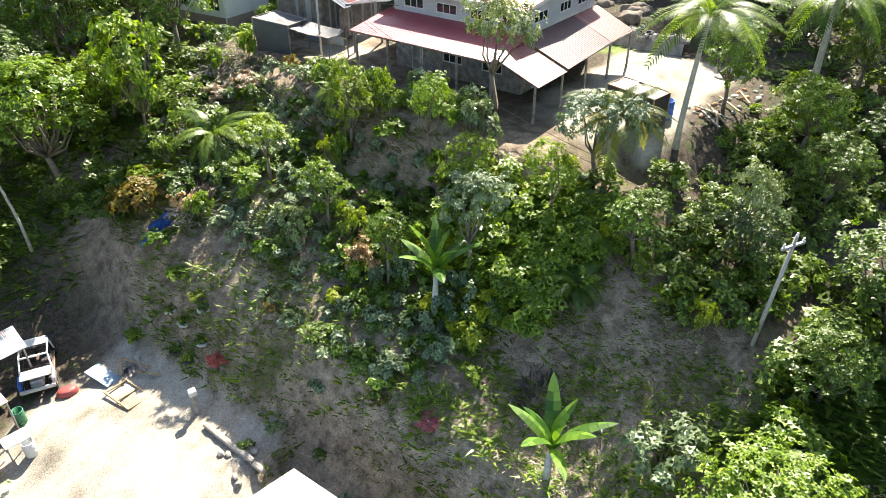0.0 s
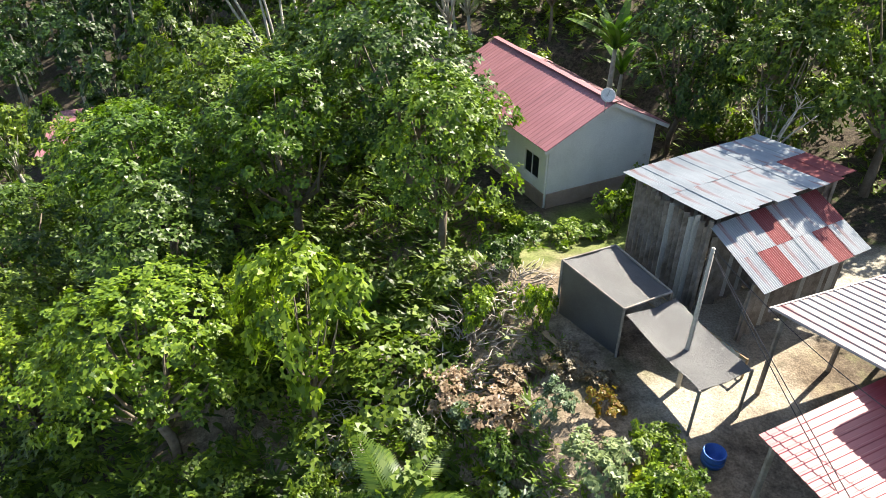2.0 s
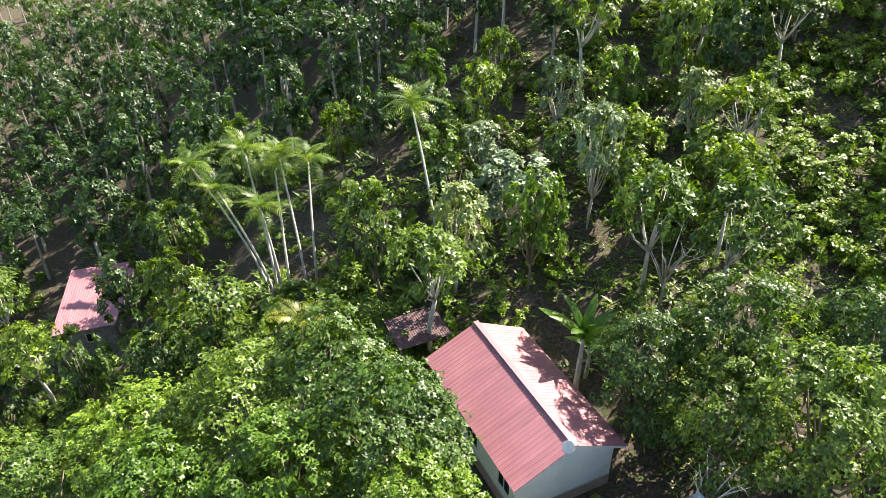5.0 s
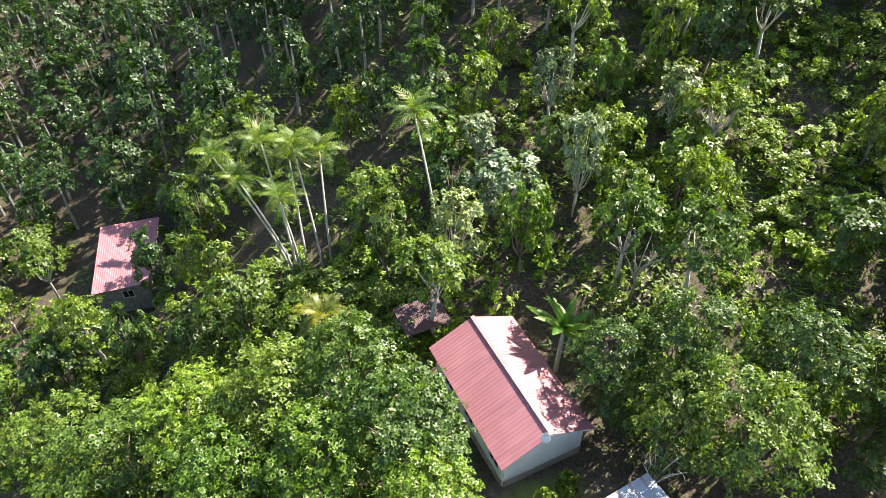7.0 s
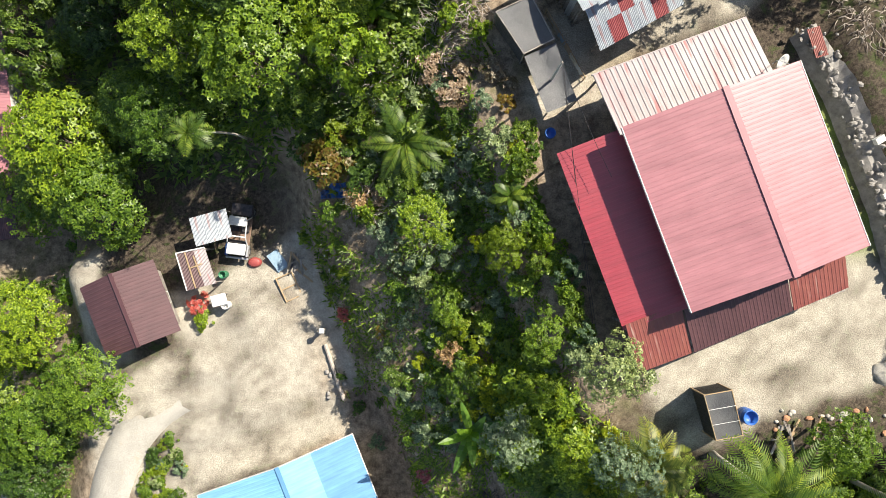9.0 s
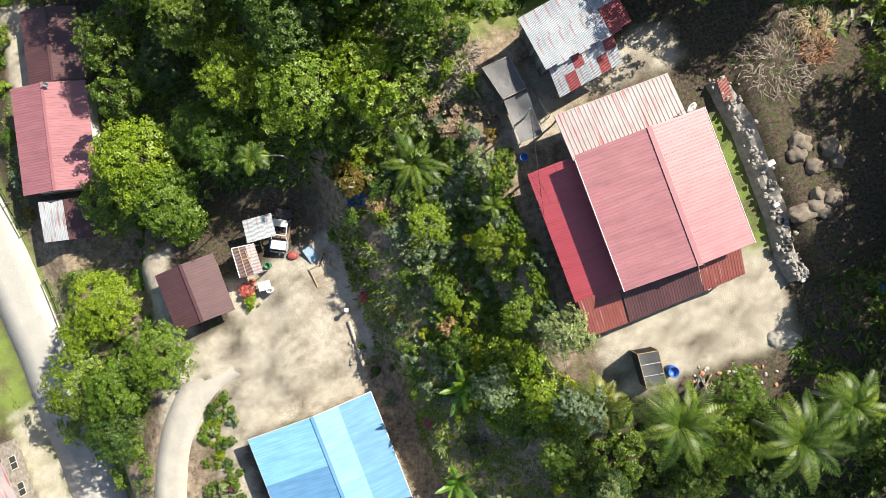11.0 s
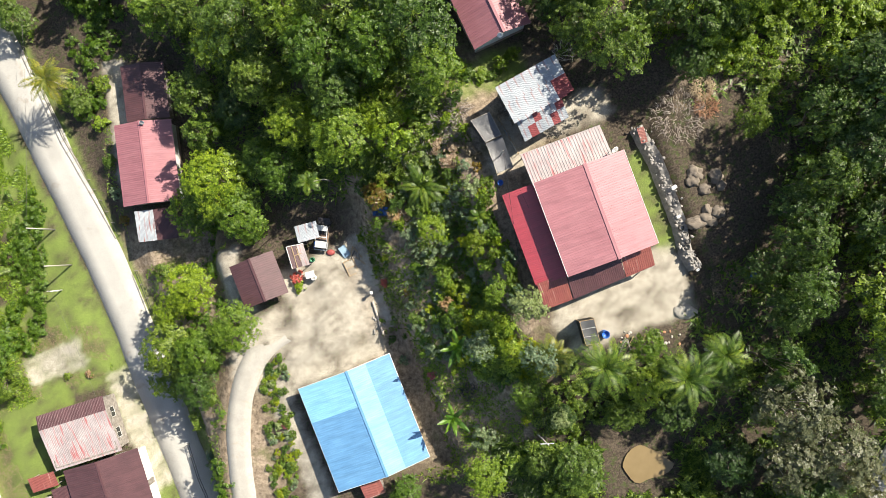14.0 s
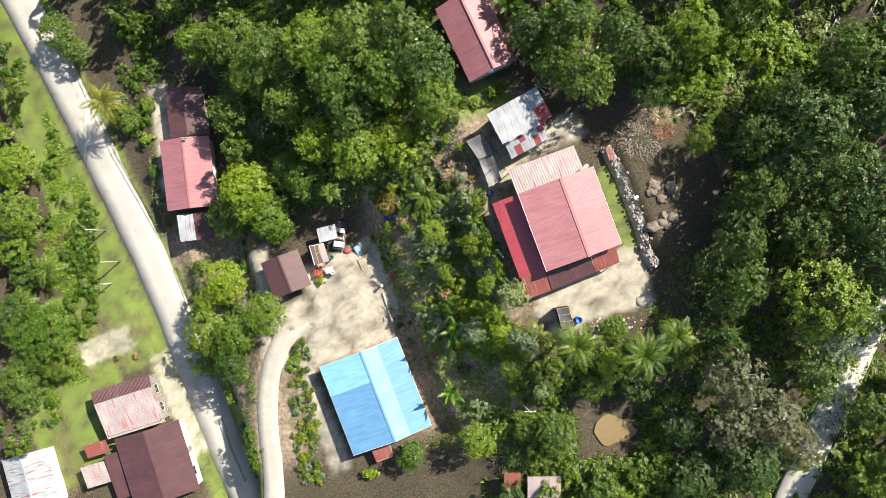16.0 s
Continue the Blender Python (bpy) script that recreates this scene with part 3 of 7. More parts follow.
def main_house():
    pl = Plan(8.95, 6.4, 20.0)
    ob = thing("large_house", "large house with a pink-red metal roof and lean-to sheds", "house")
    e, r, ee = 16.85, 17.45, 16.75
    sheet_part(ob, PINK, pl.p(5.3, 0, r), pl.p(5.3, 9.9, r), pl.p(0, 9.9, e), pl.p(0, 0, e), pitch=0.24)
    sheet_part(ob, PINK, pl.p(5.3, 0, r), pl.p(5.3, 9.9, r), pl.p(9.6, 9.9, ee), pl.p(9.6, 0, ee), pitch=0.24)
    bar(ob, PINK, pl.p(5.3, -0.05, r + 0.03), pl.p(5.3, 9.95, r + 0.03), 0.34, 0.05, "ridge_cap")
    for s, z in ((0, e), (9.6, ee)):
        bar(ob, TRIM, pl.p(s, 0, z - 0.06), pl.p(s, 9.9, z - 0.06), 0.05, 0.18, "fascia", "white eave board")
        for t in (0.03, 9.87):
            bar(ob, TRIM, pl.p(s, t, z - 0.1), pl.p(5.3, t, r - 0.1), 0.04, 0.18, "fascia")
    # lean-to on the garden side
    sheet_part(ob, CRIMSON, pl.p(0.6, -0.05, 15.45), pl.p(0.6, 9.9, 15.45), pl.p(-3.08, 9.9, 14.9), pl.p(-3.08, -0.05, 14.9), "lean_to_roof", "crimson ribbed lean-to roof", pitch=0.2)
    bar(ob, CRIMSON, pl.p(-2.8, -0.05, 14.82), pl.p(-2.8, 9.9, 14.82), 0.05, 0.2, "fascia", "crimson eave board")
    for t in (0.2, 2.6, 5.0, 7.4, 9.6):
        bar(ob, BOARD, pl.p(-2.8, t, 11.6), pl.p(-2.8, t, 14.85), 0.12, 0.12, "post")
    bar(ob, BOARD, pl.p(-2.8, 0, 14.78), pl.p(-2.8, 9.8, 14.78), 0.1, 0.14, "beam")
    for t in (0.3, 3.4, 6.6, 9.6):
        bar(ob, BOARD, pl.p(-2.8, t, 14.8), pl.p(0.6, t, 15.3), 0.08, 0.1, "rafter")
    # porch behind
    sheet_part(ob, OLDWHITE, pl.p(8.6, 0.3, 15.95), pl.p(0.05, 0.3, 15.95), pl.p(0.05, -3.2, 15.25), pl.p(8.6, -3.2, 15.3), "porch_roof", "faded white and pink ribbed porch roof", pitch=0.3, rib=0.035)
    bar(ob, OLDWHITE, pl.p(0, -3.22, 15.2), pl.p(8.6, -3.22, 15.25), 0.06, 0.16, "fascia")
    for s in (0.3, 3.0, 5.8, 8.4):
        bar(ob, BOARD, pl.p(s, -2.95, 11.6), pl.p(s, -2.95, 15.2), 0.11, 0.11, "post")
    # lean-to in front, in three runs of sheets
    for s0, s1, m, lab in ((-2.95, 0.15, RUSTY, "rusted and peeling red roof sheets"), (0.2, 5.95, BROWN, "dull red-brown roof sheets"), (6.0, 9.2, RUSTY, "rust-streaked red roof sheets")):
        drop = 0.1 if s0 < 0 else 0.0
        sheet_part(ob, m, pl.p(s1, 9.6, 15.3 - drop), pl.p(s0, 9.6, 15.3 - drop), pl.p(s0, 12.5 - 0.04 * max(s0, 0), 14.2 - drop), pl.p(s1, 12.5 - 0.04 * max(s1, 0), 14.2 - drop), "lean_to_roof", lab, pitch=0.2)
    for s in (-2.7, 0.2, 3.0, 6.0, 8.9):
        bar(ob, BOARD, pl.p(s, 12.2, 11.6), pl.p(s, 12.2, 14.15), 0.11, 0.11, "post")
    bar(ob, BOARD, pl.p(-2.8, 12.2, 14.08), pl.p(9.0, 12.2, 14.12), 0.09, 0.12, "beam")
    # walls
    cs = {"w": (0.6, 0.4, 0.6, 9.4), "s": (0.6, 9.4, 9.1, 9.4), "e": (9.1, 9.4, 9.1, 0.4), "n": (9.1, 0.4, 0.6, 0.4)}
    up = {"w": [(0.7, 2.2), (3.1, 4.6), (5.5, 7.0), (7.6, 8.6)], "s": [(1.0, 2.6), (4.0, 5.4), (6.2, 7.8)], "e": [(1.5, 3.0), (5.5, 7.0)], "n": [(2.0, 3.4), (5.4, 6.8)]}
    for k, (s0, t0, s1, t1) in cs.items():
        p, q = pl.xy(s0, t0), pl.xy(s1, t1)
        hi = [(a, b, 15.7, 16.3) for a, b in up[k]]
        wall_with_holes(ob, WALL_GREY, p, q, 14.5, (ee if k == "e" else e) - 0.02, hi, label="pale grey upper wall")
        for a, b, z0, z1 in hi:
            window_in(ob, p, q, a, b, z0, z1, 3)
        lo = [(1.2, 2.1, 11.4, 14.0), (3.6, 5.0, 12.9, 14.0), (6.4, 7.8, 12.9, 14.0)]
        wall_with_holes(ob, BOARD, p, q, 11.4, 14.5, lo, label="weathered board lower wall")
        window_in(ob, p, q, 1.2, 2.1, 12.0, 14.0, 1, door=True)
        for a, b, z0, z1 in lo[1:]:
            window_in(ob, p, q, a, b, z0, z1, 3)
    for s0, s1 in ((0.6, 5.3), (5.3, 9.1)):
        for t in (0.4, 9.4):
            zz = {0.6: e + 0.05, 5.3: r - 0.1, 9.1: ee + 0.02}
            wall_with_holes(ob, WALL_GREY, pl.xy(s0, t), pl.xy(s1, t), e - 0.02, zz[s0], (), z1b=zz[s1], name="gable_wall")


main_house()


def shack():
    ob = thing("tin_shack", "weathered board shack with a patchwork of zinc and red roof sheets", "shed")
    o = Vector((5.35, 16.1, 15.95))
    u, v = Vector((0.875, 0.484, -0.02)), Vector((0.46, -0.888, 0.07))
    rng = random.Random(4)
    for k in range(8):                         # upper roof, sheets side by side
        for row in range(2):
            red = (k == 7 and row == 1) or (k == 6 and row == 1)
            a = o + u * (0.85 * k) + v * (2.05 * row) + Vector((0, 0, 0.02 * (k % 2) - 0.02 * row + rng.uniform(-0.01, 0.01)))
            jut = rng.uniform(-0.12, 0.12)
            sheet_part(ob, ZINC_RED if red else ZINC, a + u * 0.9, a, a + v * (2.15 + jut * (row == 1)), a + u * 0.9 + v * (2.15 + jut * (row == 1)), "roof_sheet", pitch=0.09, rib=0.012, wave=True, thick=0.01)
    o2 = o + v * 3.7 + u * 0.35 + Vector((0, 0, -0.55))
    v2 = Vector((0.46, -0.888, -0.42)).normalized()
    for k in range(6):                         # lower roof
        for row in range(2):
            red = (k, row) in ((1, 1), (2, 0), (5, 0), (4, 1))
            a = o2 + u * (0.85 * k) + v2 * (1.25 * row) + Vector((0, 0, 0.015 * (k % 2) - 0.015 * row))
            sheet_part(ob, ZINC_RED if red else ZINC, a + u * 0.9, a, a + v2 * 1.35, a + u * 0.9 + v2 * 1.35, "roof_sheet", pitch=0.09, rib=0.012, wave=True, thick=0.01)

    def at(s, t, z):
        q = o + u * s + v * t
        return (q.x, q.y, z)
    for s, t in ((0.4, 0.4), (0.4, 3.7), (3.4, 0.4), (3.4, 3.7), (6.5, 0.4), (6.5, 3.7), (0.7, 5.5), (3.0, 5.5), (5.2, 5.5)):
        bar(ob, BOARD, at(s, t, 11.7), at(s, t, 15.85 if t < 4 else 14.5), 0.12, 0.12, "post")
    for (s0, t0), (s1, t1), top in (((0.4, 0.45), (0.4, 3.7), 15.8), ((0.4, 0.45), (6.4, 0.45), 15.7), ((6.4, 0.45), (6.4, 3.7), 15.7), ((0.6, 3.75), (6.2, 3.75), 15.2), ((0.6, 5.45), (5.2, 5.45), 14.45)):
        n = int(math.hypot(s1 - s0, t1 - t0) / 0.21)
        for k in range(n):
            f0, f1 = k / n, (k + 0.86) / n
            p, q = at(s0 + (s1 - s0) * f0, t0 + (t1 - t0) * f0, 0), at(s0 + (s1 - s0) * f1, t0 + (t1 - t0) * f1, 0)
            zt, zb = top + rng.uniform(-0.25, 0.02), 12.35 + rng.uniform(-0.1, 0.15)
            mid = (Vector(p) + Vector(q)) / 2
            bar(ob, WALL_GREY if rng.random() < 0.3 else BOARD, (mid.x, mid.y, zb), (mid.x, mid.y, zt), 0.03, (Vector(q) - Vector(p)).length, "board")


shack()

gable_house("plaster_house", "white plaster house with a pink-red metal roof among trees", 1.1 - 1.9, 29.2, 25.0, 6.4, 9.9, 11.8, 14.75, 1.55, PINK, WALL_WHITE, 0.45,
            {"w": [(1.2, 2.4, 1.1, 2.2), (4.0, 5.2, 1.1, 2.2), (7.3, 8.5, 1.1, 2.2)], "e": [(1.5, 2.7, 1.1, 2.2), (5.0, 5.9, 0, 2.05, 1)]}, PLINTH)
gable_house("wooden_hut", "small open hut with a dark brown metal roof by the yard", -25.4, -2.0, 21.0, 5.5, 5.35, 1.0, 3.1, 0.9, BROWN, BOARD, 0.7,
            {"s": [(0.5, 1.7, 0.8, 1.9, 3), (2.4, 3.6, 0.8, 1.9, 3)], "e": [(1.5, 2.4, 0, 1.95, 1)]}, category="hut", trim=BROWN)
gable_house("roadside_house", "long roadside house with a pink-red metal roof", -42.1, 16.1, 6.5, 7.4, 10.5, -6.6, -3.5, 1.1, PINK, WALL_WHITE, 0.45,
            {"w": [(1.2, 2.6, 1.0, 2.1), (4.4, 5.3, 0, 2.05, 1), (7.0, 8.4, 1.0, 2.1)], "s": [(1.0, 2.2, 1.0, 2.1)]}, PLINTH)
gable_house("house_extension", "brown-roofed rear extension of a roadside house", -41.6, 23.9, 6.5, 5.6, 7.3, -6.6, -4.3, 0.7, BROWN, BOARD, 0.4,
            {"w": [(1.5, 2.6, 1.0, 1.9), (4.6, 5.5, 0, 1.95, 1)]}, category="extension", trim=BROWN)


def blue_house():
    pl = Plan(-17.3, -16.5, 21.0)
    ob = thing("blue_roof_house", "wide house with a blue metal roof and pale translucent strips", "house")
    w, n, e, r, sp = 11.6, 13.2, 3.2, 4.5, 6.3
    for t0, t1, m in ((0, 4.4, BLUE_PALE), (4.4, n, BLUE)):
        sheet_part(ob, m, pl.p(sp, t0, r), pl.p(sp, t1, r), pl.p(0, t1, e), pl.p(0, t0, e), pitch=0.24)
    z2 = r + (e - r) * 2.3 / (w - sp)
    sheet_part(ob, BLUE_PALE, pl.p(sp, 0, r), pl.p(sp, n, r), pl.p(sp + 2.3, n, z2), pl.p(sp + 2.3, 0, z2), pitch=0.24)
    sheet_part(ob, BLUE, pl.p(sp + 2.3, 0, z2), pl.p(sp + 2.3, n, z2), pl.p(w, n, e), pl.p(w, 0, e), pitch=0.24)
    bar(ob, BLUE, pl.p(sp, -0.03, r + 0.03), pl.p(sp, n + 0.03, r + 0.03), 0.3, 0.05, "ridge_cap")
    for s, t0, t1 in ((0, 0, n), (w, 0, n)):
        bar(ob, TRIM, pl.p(s, t0, e - 0.1), pl.p(s, t1, e - 0.1), 0.05, 0.2, "fascia")
    for t in (0, n):
        bar(ob, TRIM, pl.p(0, t, e - 0.1), pl.p(sp, t, r - 0.1), 0.05, 0.22, "fascia", "white barge board")
        bar(ob, TRIM, pl.p(w, t, e - 0.1), pl.p(sp, t, r - 0.1), 0.05, 0.22, "fascia", "white barge board")
    for a, b, k in (((0.7, 0.9), (0.7, n - 0.9), "w"), ((w - 0.7, n - 0.9), (w - 0.7, 0.9), "e")):
        hs = [(1.5, 3.0, 1.5, 2.6), (5.0, 6.5, 1.5, 2.6), (8.6, 10.1, 1.5, 2.6)]
        wall_with_holes(ob, WALL_WHITE, pl.xy(*a), pl.xy(*b), -1.2, e + 0.02, hs)
        for h in hs:
            window_in(ob, pl.xy(*a), pl.xy(*b), *h, 3)
    for a, b in (((w - 0.7, 0.9), (0.7, 0.9)), ((0.7, n - 0.9), (w - 0.7, n - 0.9))):
        mid = (sp, a[1])
        for p, q, za, zb in ((a, mid, e, r - 0.12), (mid, b, r - 0.12, e)):
            hs = [(1.2, 2.7, 1.4, 2.5)]
            wall_with_holes(ob, WALL_WHITE, pl.xy(*p), pl.xy(*q), -1.2, za, hs, z1b=zb)
            window_in(ob, pl.xy(*p), pl.xy(*q), *hs[0], 3)
    s = thing("rusty_shed", "little rust-streaked lean-to shed beside the blue-roofed house", "shed")
    sheet_part(s, RUSTY, pl.p(2.4, n + 0.5, 2.4), pl.p(4.9, n + 0.5, 2.4), pl.p(4.9, n + 2.4, 2.0), pl.p(2.4, n + 2.4, 2.0), pitch=0.12, rib=0.015, wave=True)
    for a, b in (((2.5, n + 0.6), (2.5, n + 2.3)), ((2.5, n + 2.3), (4.8, n + 2.3)), ((4.8, n + 2.3), (4.8, n + 0.6))):
        wall_with_holes(s, BOARD, pl.xy(*a), pl.xy(*b), -1.5, 2.05, thick=0.06)


blue_house()


def roadside_lean():
    pl = Plan(-39.8, 5.1, 6.5)
    ob = thing("carport", "low carport with white and brown roof sheets", "shed")
    sheet_part(ob, ZINC, pl.p(0, 0, -4.0), pl.p(2.4, 0, -4.0), pl.p(2.4, 4.0, -4.3), pl.p(0, 4.0, -4.3), pitch=0.15, rib=0.015)
    sheet_part(ob, BROWN, pl.p(2.4, 0, -4.02), pl.p(5.2, 0, -4.02), pl.p(5.2, 4.0, -4.32), pl.p(2.4, 4.0, -4.32), pitch=0.15, rib=0.015)
    for s in (0.2, 2.4, 5.0):
        for t in (0.3, 3.8):
            bar(ob, BOARD, pl.p(s, t, -7.4), pl.p(s, t, -4.3), 0.1, 0.1, "post")


roadside_lean()


def west_house():
    pl = Plan(-53.1, -21.4, 17.0)
    ob = thing("old_roof_house", "roadside house with a faded white and rusty red roof", "house")
    sheet_part(ob, BROWN, pl.p(0, 0, -4.6), pl.p(9.1, 0, -4.6), pl.p(9.1, 1.9, -4.3), pl.p(0, 1.9, -4.3), pitch=0.2)
    sheet_part(ob, OLDWHITE, pl.p(0, 1.9, -4.32), pl.p(9.1, 1.9, -4.32), pl.p(9.3, 7.6, -4.9), pl.p(0.2, 7.6, -4.9), pitch=0.2)
    for a, b in (((0.5, 0.4), (0.5, 7.2)), ((0.5, 7.2), (8.8, 7.2)), ((8.8, 7.2), (8.8, 0.4)), ((8.8, 0.4), (0.5, 0.4))):
        hs = [(1.2, 2.6, -6.9, -5.8), (4.0, 5.4, -6.9, -5.8)]
        wall_with_holes(ob, BOARD, pl.xy(*a), pl.xy(*b), -8.6, -4.75, hs)
        for h in hs:
            window_in(ob, pl.xy(*a), pl.xy(*b), *h, 2)
    gable_house("brown_roof_house", "roadside house with a dark brown gabled roof", *pl.xy(0.9, 7.9), 17.0, 10.2, 11.0, -8.0, -5.2, 1.2, BROWN, WALL_WHITE, 0.5,
                {"e": [(1.5, 2.9, 1.0, 2.1), (5.0, 5.9, 0, 2.05, 1)], "w": [(1.5, 2.9, 1.0, 2.1)]}, trim=BROWN)
    for s0, t0, s1, t1, m, nm in ((-4.2, 7.6, -0.6, 9.6, RUSTY, "rusty roof sheets over a side shed"), (-5.6, 10.6, -1.8, 14.0, OLDWHITE, "white and red striped roof over a side shed"), (-1.7, 9.9, 0.8, 17.0, BROWN, "brown roof over a side shed")):
        q = thing("side_shed", nm, "shed", "side sheds")
        sheet_part(q, m, pl.p(s0, t0, -5.7), pl.p(s1, t0, -5.6), pl.p(s1, t1, -5.9), pl.p(s0, t1, -6.0), pitch=0.15, rib=0.02)
        for s in (s0 + 0.15, s1 - 0.15):
            for t in (t0 + 0.2, t1 - 0.2):
                bar(q, BOARD, pl.p(s, t, -8.8), pl.p(s, t, -6.0), 0.09, 0.09, "post")
    pw = Plan(-67.5, -32.0, 15.0)
    gable_house("pale_house", "pale house with a bright zinc roof at the road's far side", *pw.xy(0, 0), 15.0, 7.0, 9.0, -8.6, -6.0, 0.9, ZINC, WALL_WHITE, 0.4)


west_house()


def dark_shed():
    q = thing("back_shed", "dark little shed roof behind the plaster house", "shed")
    pl = Plan(-3.4, 33.0, 25.0)
    sheet_part(q, BROWN, pl.p(0, 0, 14.4), pl.p(3.4, 0, 14.4), pl.p(3.4, 2.6, 14.1), pl.p(0, 2.6, 14.1), pitch=0.15, rib=0.02)
    for s in (0.15, 3.2):
        for t in (0.2, 2.4):
            bar(q, BOARD, pl.p(s, t, 11.0), pl.p(s, t, 14.1), 0.1, 0.1, "post")


dark_shed()

# ---- plants ----


def leaf_cloud(rng, lobes, n, leaf, per=6, narrow=0.42, lift=0.35, fill=0.12, clump=5):
    """Vertices and faces of a crown: rosettes of folded leaves over and inside a set of lobes (centre, radii)."""
    c = np.array([l[0] for l in lobes])
    r = np.array([l[1] for l in lobes])
    area = (r.prod(1)) ** (2 / 3)
    pick = rng.choice(len(lobes), size=n * 2, p=area / area.sum())
    d = rng.normal(size=(n * 2, 3))
    d /= np.linalg.norm(d, axis=1)[:, None]
    d[:, 2] = np.where(d[:, 2] < -0.35, -d[:, 2], d[:, 2])
    shell = np.where(rng.random(n * 2) < fill, rng.uniform(0.35, 0.85, n * 2), rng.uniform(0.82, 1.1, n * 2))
    p = c[pick] + d * r[pick] * shell[:, None]
    q = np.min(np.where(np.arange(len(lobes))[None] == pick[:, None], 9, np.linalg.norm((p[:, None] - c[None]) / r[None], axis=2)), axis=1) if len(lobes) > 1 else np.full(n * 2, 9)
    keep = np.where(q > 0.72)[0][:n]
    p, d = p[keep], d[keep]
    m = max(len(p) // clump, 1)                 # leaves gather in sprays with gaps between
    own = rng.integers(m, size=len(p))
    p = p[own] + rng.normal(size=p.shape) * (r.mean() * 0.17) * (1, 1, 0.7)
    d = d[own]
    axis = d * 0.7 + np.array([0, 0, 0.55]) + rng.normal(size=p.shape) * 0.3
    axis /= np.linalg.norm(axis, axis=1)[:, None]
    side = np.cross(axis, rng.normal(size=p.shape))
    side /= np.linalg.norm(side, axis=1)[:, None] + 1e-9
    other = np.cross(axis, side)
    vs = []
    for k in range(per):
        a = 2 * math.pi * (k + rng.random(len(p))) / per
        out = side * np.cos(a)[:, None] + other * np.sin(a)[:, None]
        size = leaf * rng.uniform(0.65, 1.25, len(p))[:, None]
        way = out + axis * (lift + rng.normal(size=len(p)) * 0.25)[:, None]
        way /= np.linalg.norm(way, axis=1)[:, None]
        wide = np.cross(way, axis)
        wide /= np.linalg.norm(wide, axis=1)[:, None] + 1e-9
        base = p + out * size * 0.12
        tip = base + way * size - np.array([0, 0, 0.22]) * size
        low = base + way * size * 0.3
        vs.append(np.stack([low + wide * size * narrow, tip, low - wide * size * narrow], 1))
    v = np.concatenate(vs).reshape(-1, 3)
    return v


def cloud_mesh(name, v, mat, corners=4):
    me = bpy.data.meshes.new(name)
    k = len(v) // corners
    me.vertices.add(len(v))
    me.vertices.foreach_set("co", v.ravel())
    me.loops.add(k * corners)
    me.loops.foreach_set("vertex_index", np.arange(k * corners))
    me.polygons.add(k)
    me.polygons.foreach_set("loop_start", np.arange(k) * corners)
    me.update()
    me.validate()
    me.materials.append(mat)
    return me


def limb_paths(rng, base_top, lobes, trunk_r):
    """Limbs from the trunk's top to the lobes."""
    out = []
    for c, r in lobes:
        c = np.array(c)
        mid = base_top * 0.55 + c * 0.45 + np.array([0, 0, -0.25]) + rng.normal(size=3) * 0.15
        out.append(([base_top, mid, c + np.array([0, 0, 0.15])], [trunk_r * 0.55, trunk_r * 0.35, trunk_r * 0.12]))
    return out


def tree_proto(seed, kind, lobes_n, n, leaf, R=3.0, H=7.0, bare=0.45, per=5, bark=None, name="tree", narrow=0.42, spread=0.62, flat=0.8):
    """A tree some 7 m high with a crown 3 m in radius: trunk with limbs, and a crown of leaves."""
    rng = np.random.default_rng(seed)
    lobes = []
    for k in range(lobes_n):
        a = 2.4 * k + rng.uniform(-0.4, 0.4)
        q = R * spread * math.sqrt((k + 0.3) / lobes_n)
        z = H * (1 - (1 - bare) * 0.5) + (0.5 - (q / R)) * H * (1 - bare) * 0.45 + rng.uniform(-0.5, 0.4)
        rr = R * rng.uniform(0.28, 0.5)
        lobes.append(((q * math.cos(a), q * math.sin(a), z), (rr, rr, rr * flat)))
    if bare < 0.4:                              # a skirt of lower boughs
        for k in range(4):
            a, rr = 1.57 * k + rng.uniform(-0.5, 0.5), R * rng.uniform(0.34, 0.44)
            lobes.append(((R * 0.48 * math.cos(a), R * 0.48 * math.sin(a), H * (bare + rng.uniform(0.08, 0.24))), (rr, rr, rr * 0.85)))
    root = new(name)
    bm = bmesh.new()
    top = np.array([rng.uniform(-0.3, 0.3), rng.uniform(-0.3, 0.3), H * bare])
    tr = 0.16
    tube(bm, [(0, 0, -0.9), (0.05, 0.02, H * bare * 0.5), tuple(top)], [tr * 1.3, tr, tr * 0.8], 7)
    for pts, rad in limb_paths(rng, top, lobes, tr):
        tube(bm, [tuple(p) for p in pts], rad, 5)
    part("trunk", bm, bark or BARK, root, smooth_faces=True)
    crown = new("crown", cloud_mesh("crown", leaf_cloud(rng, lobes, int(n * 1.25), leaf * 0.68, per * 2, narrow), GREEN[kind], 3))
    crown.parent = root
    return root


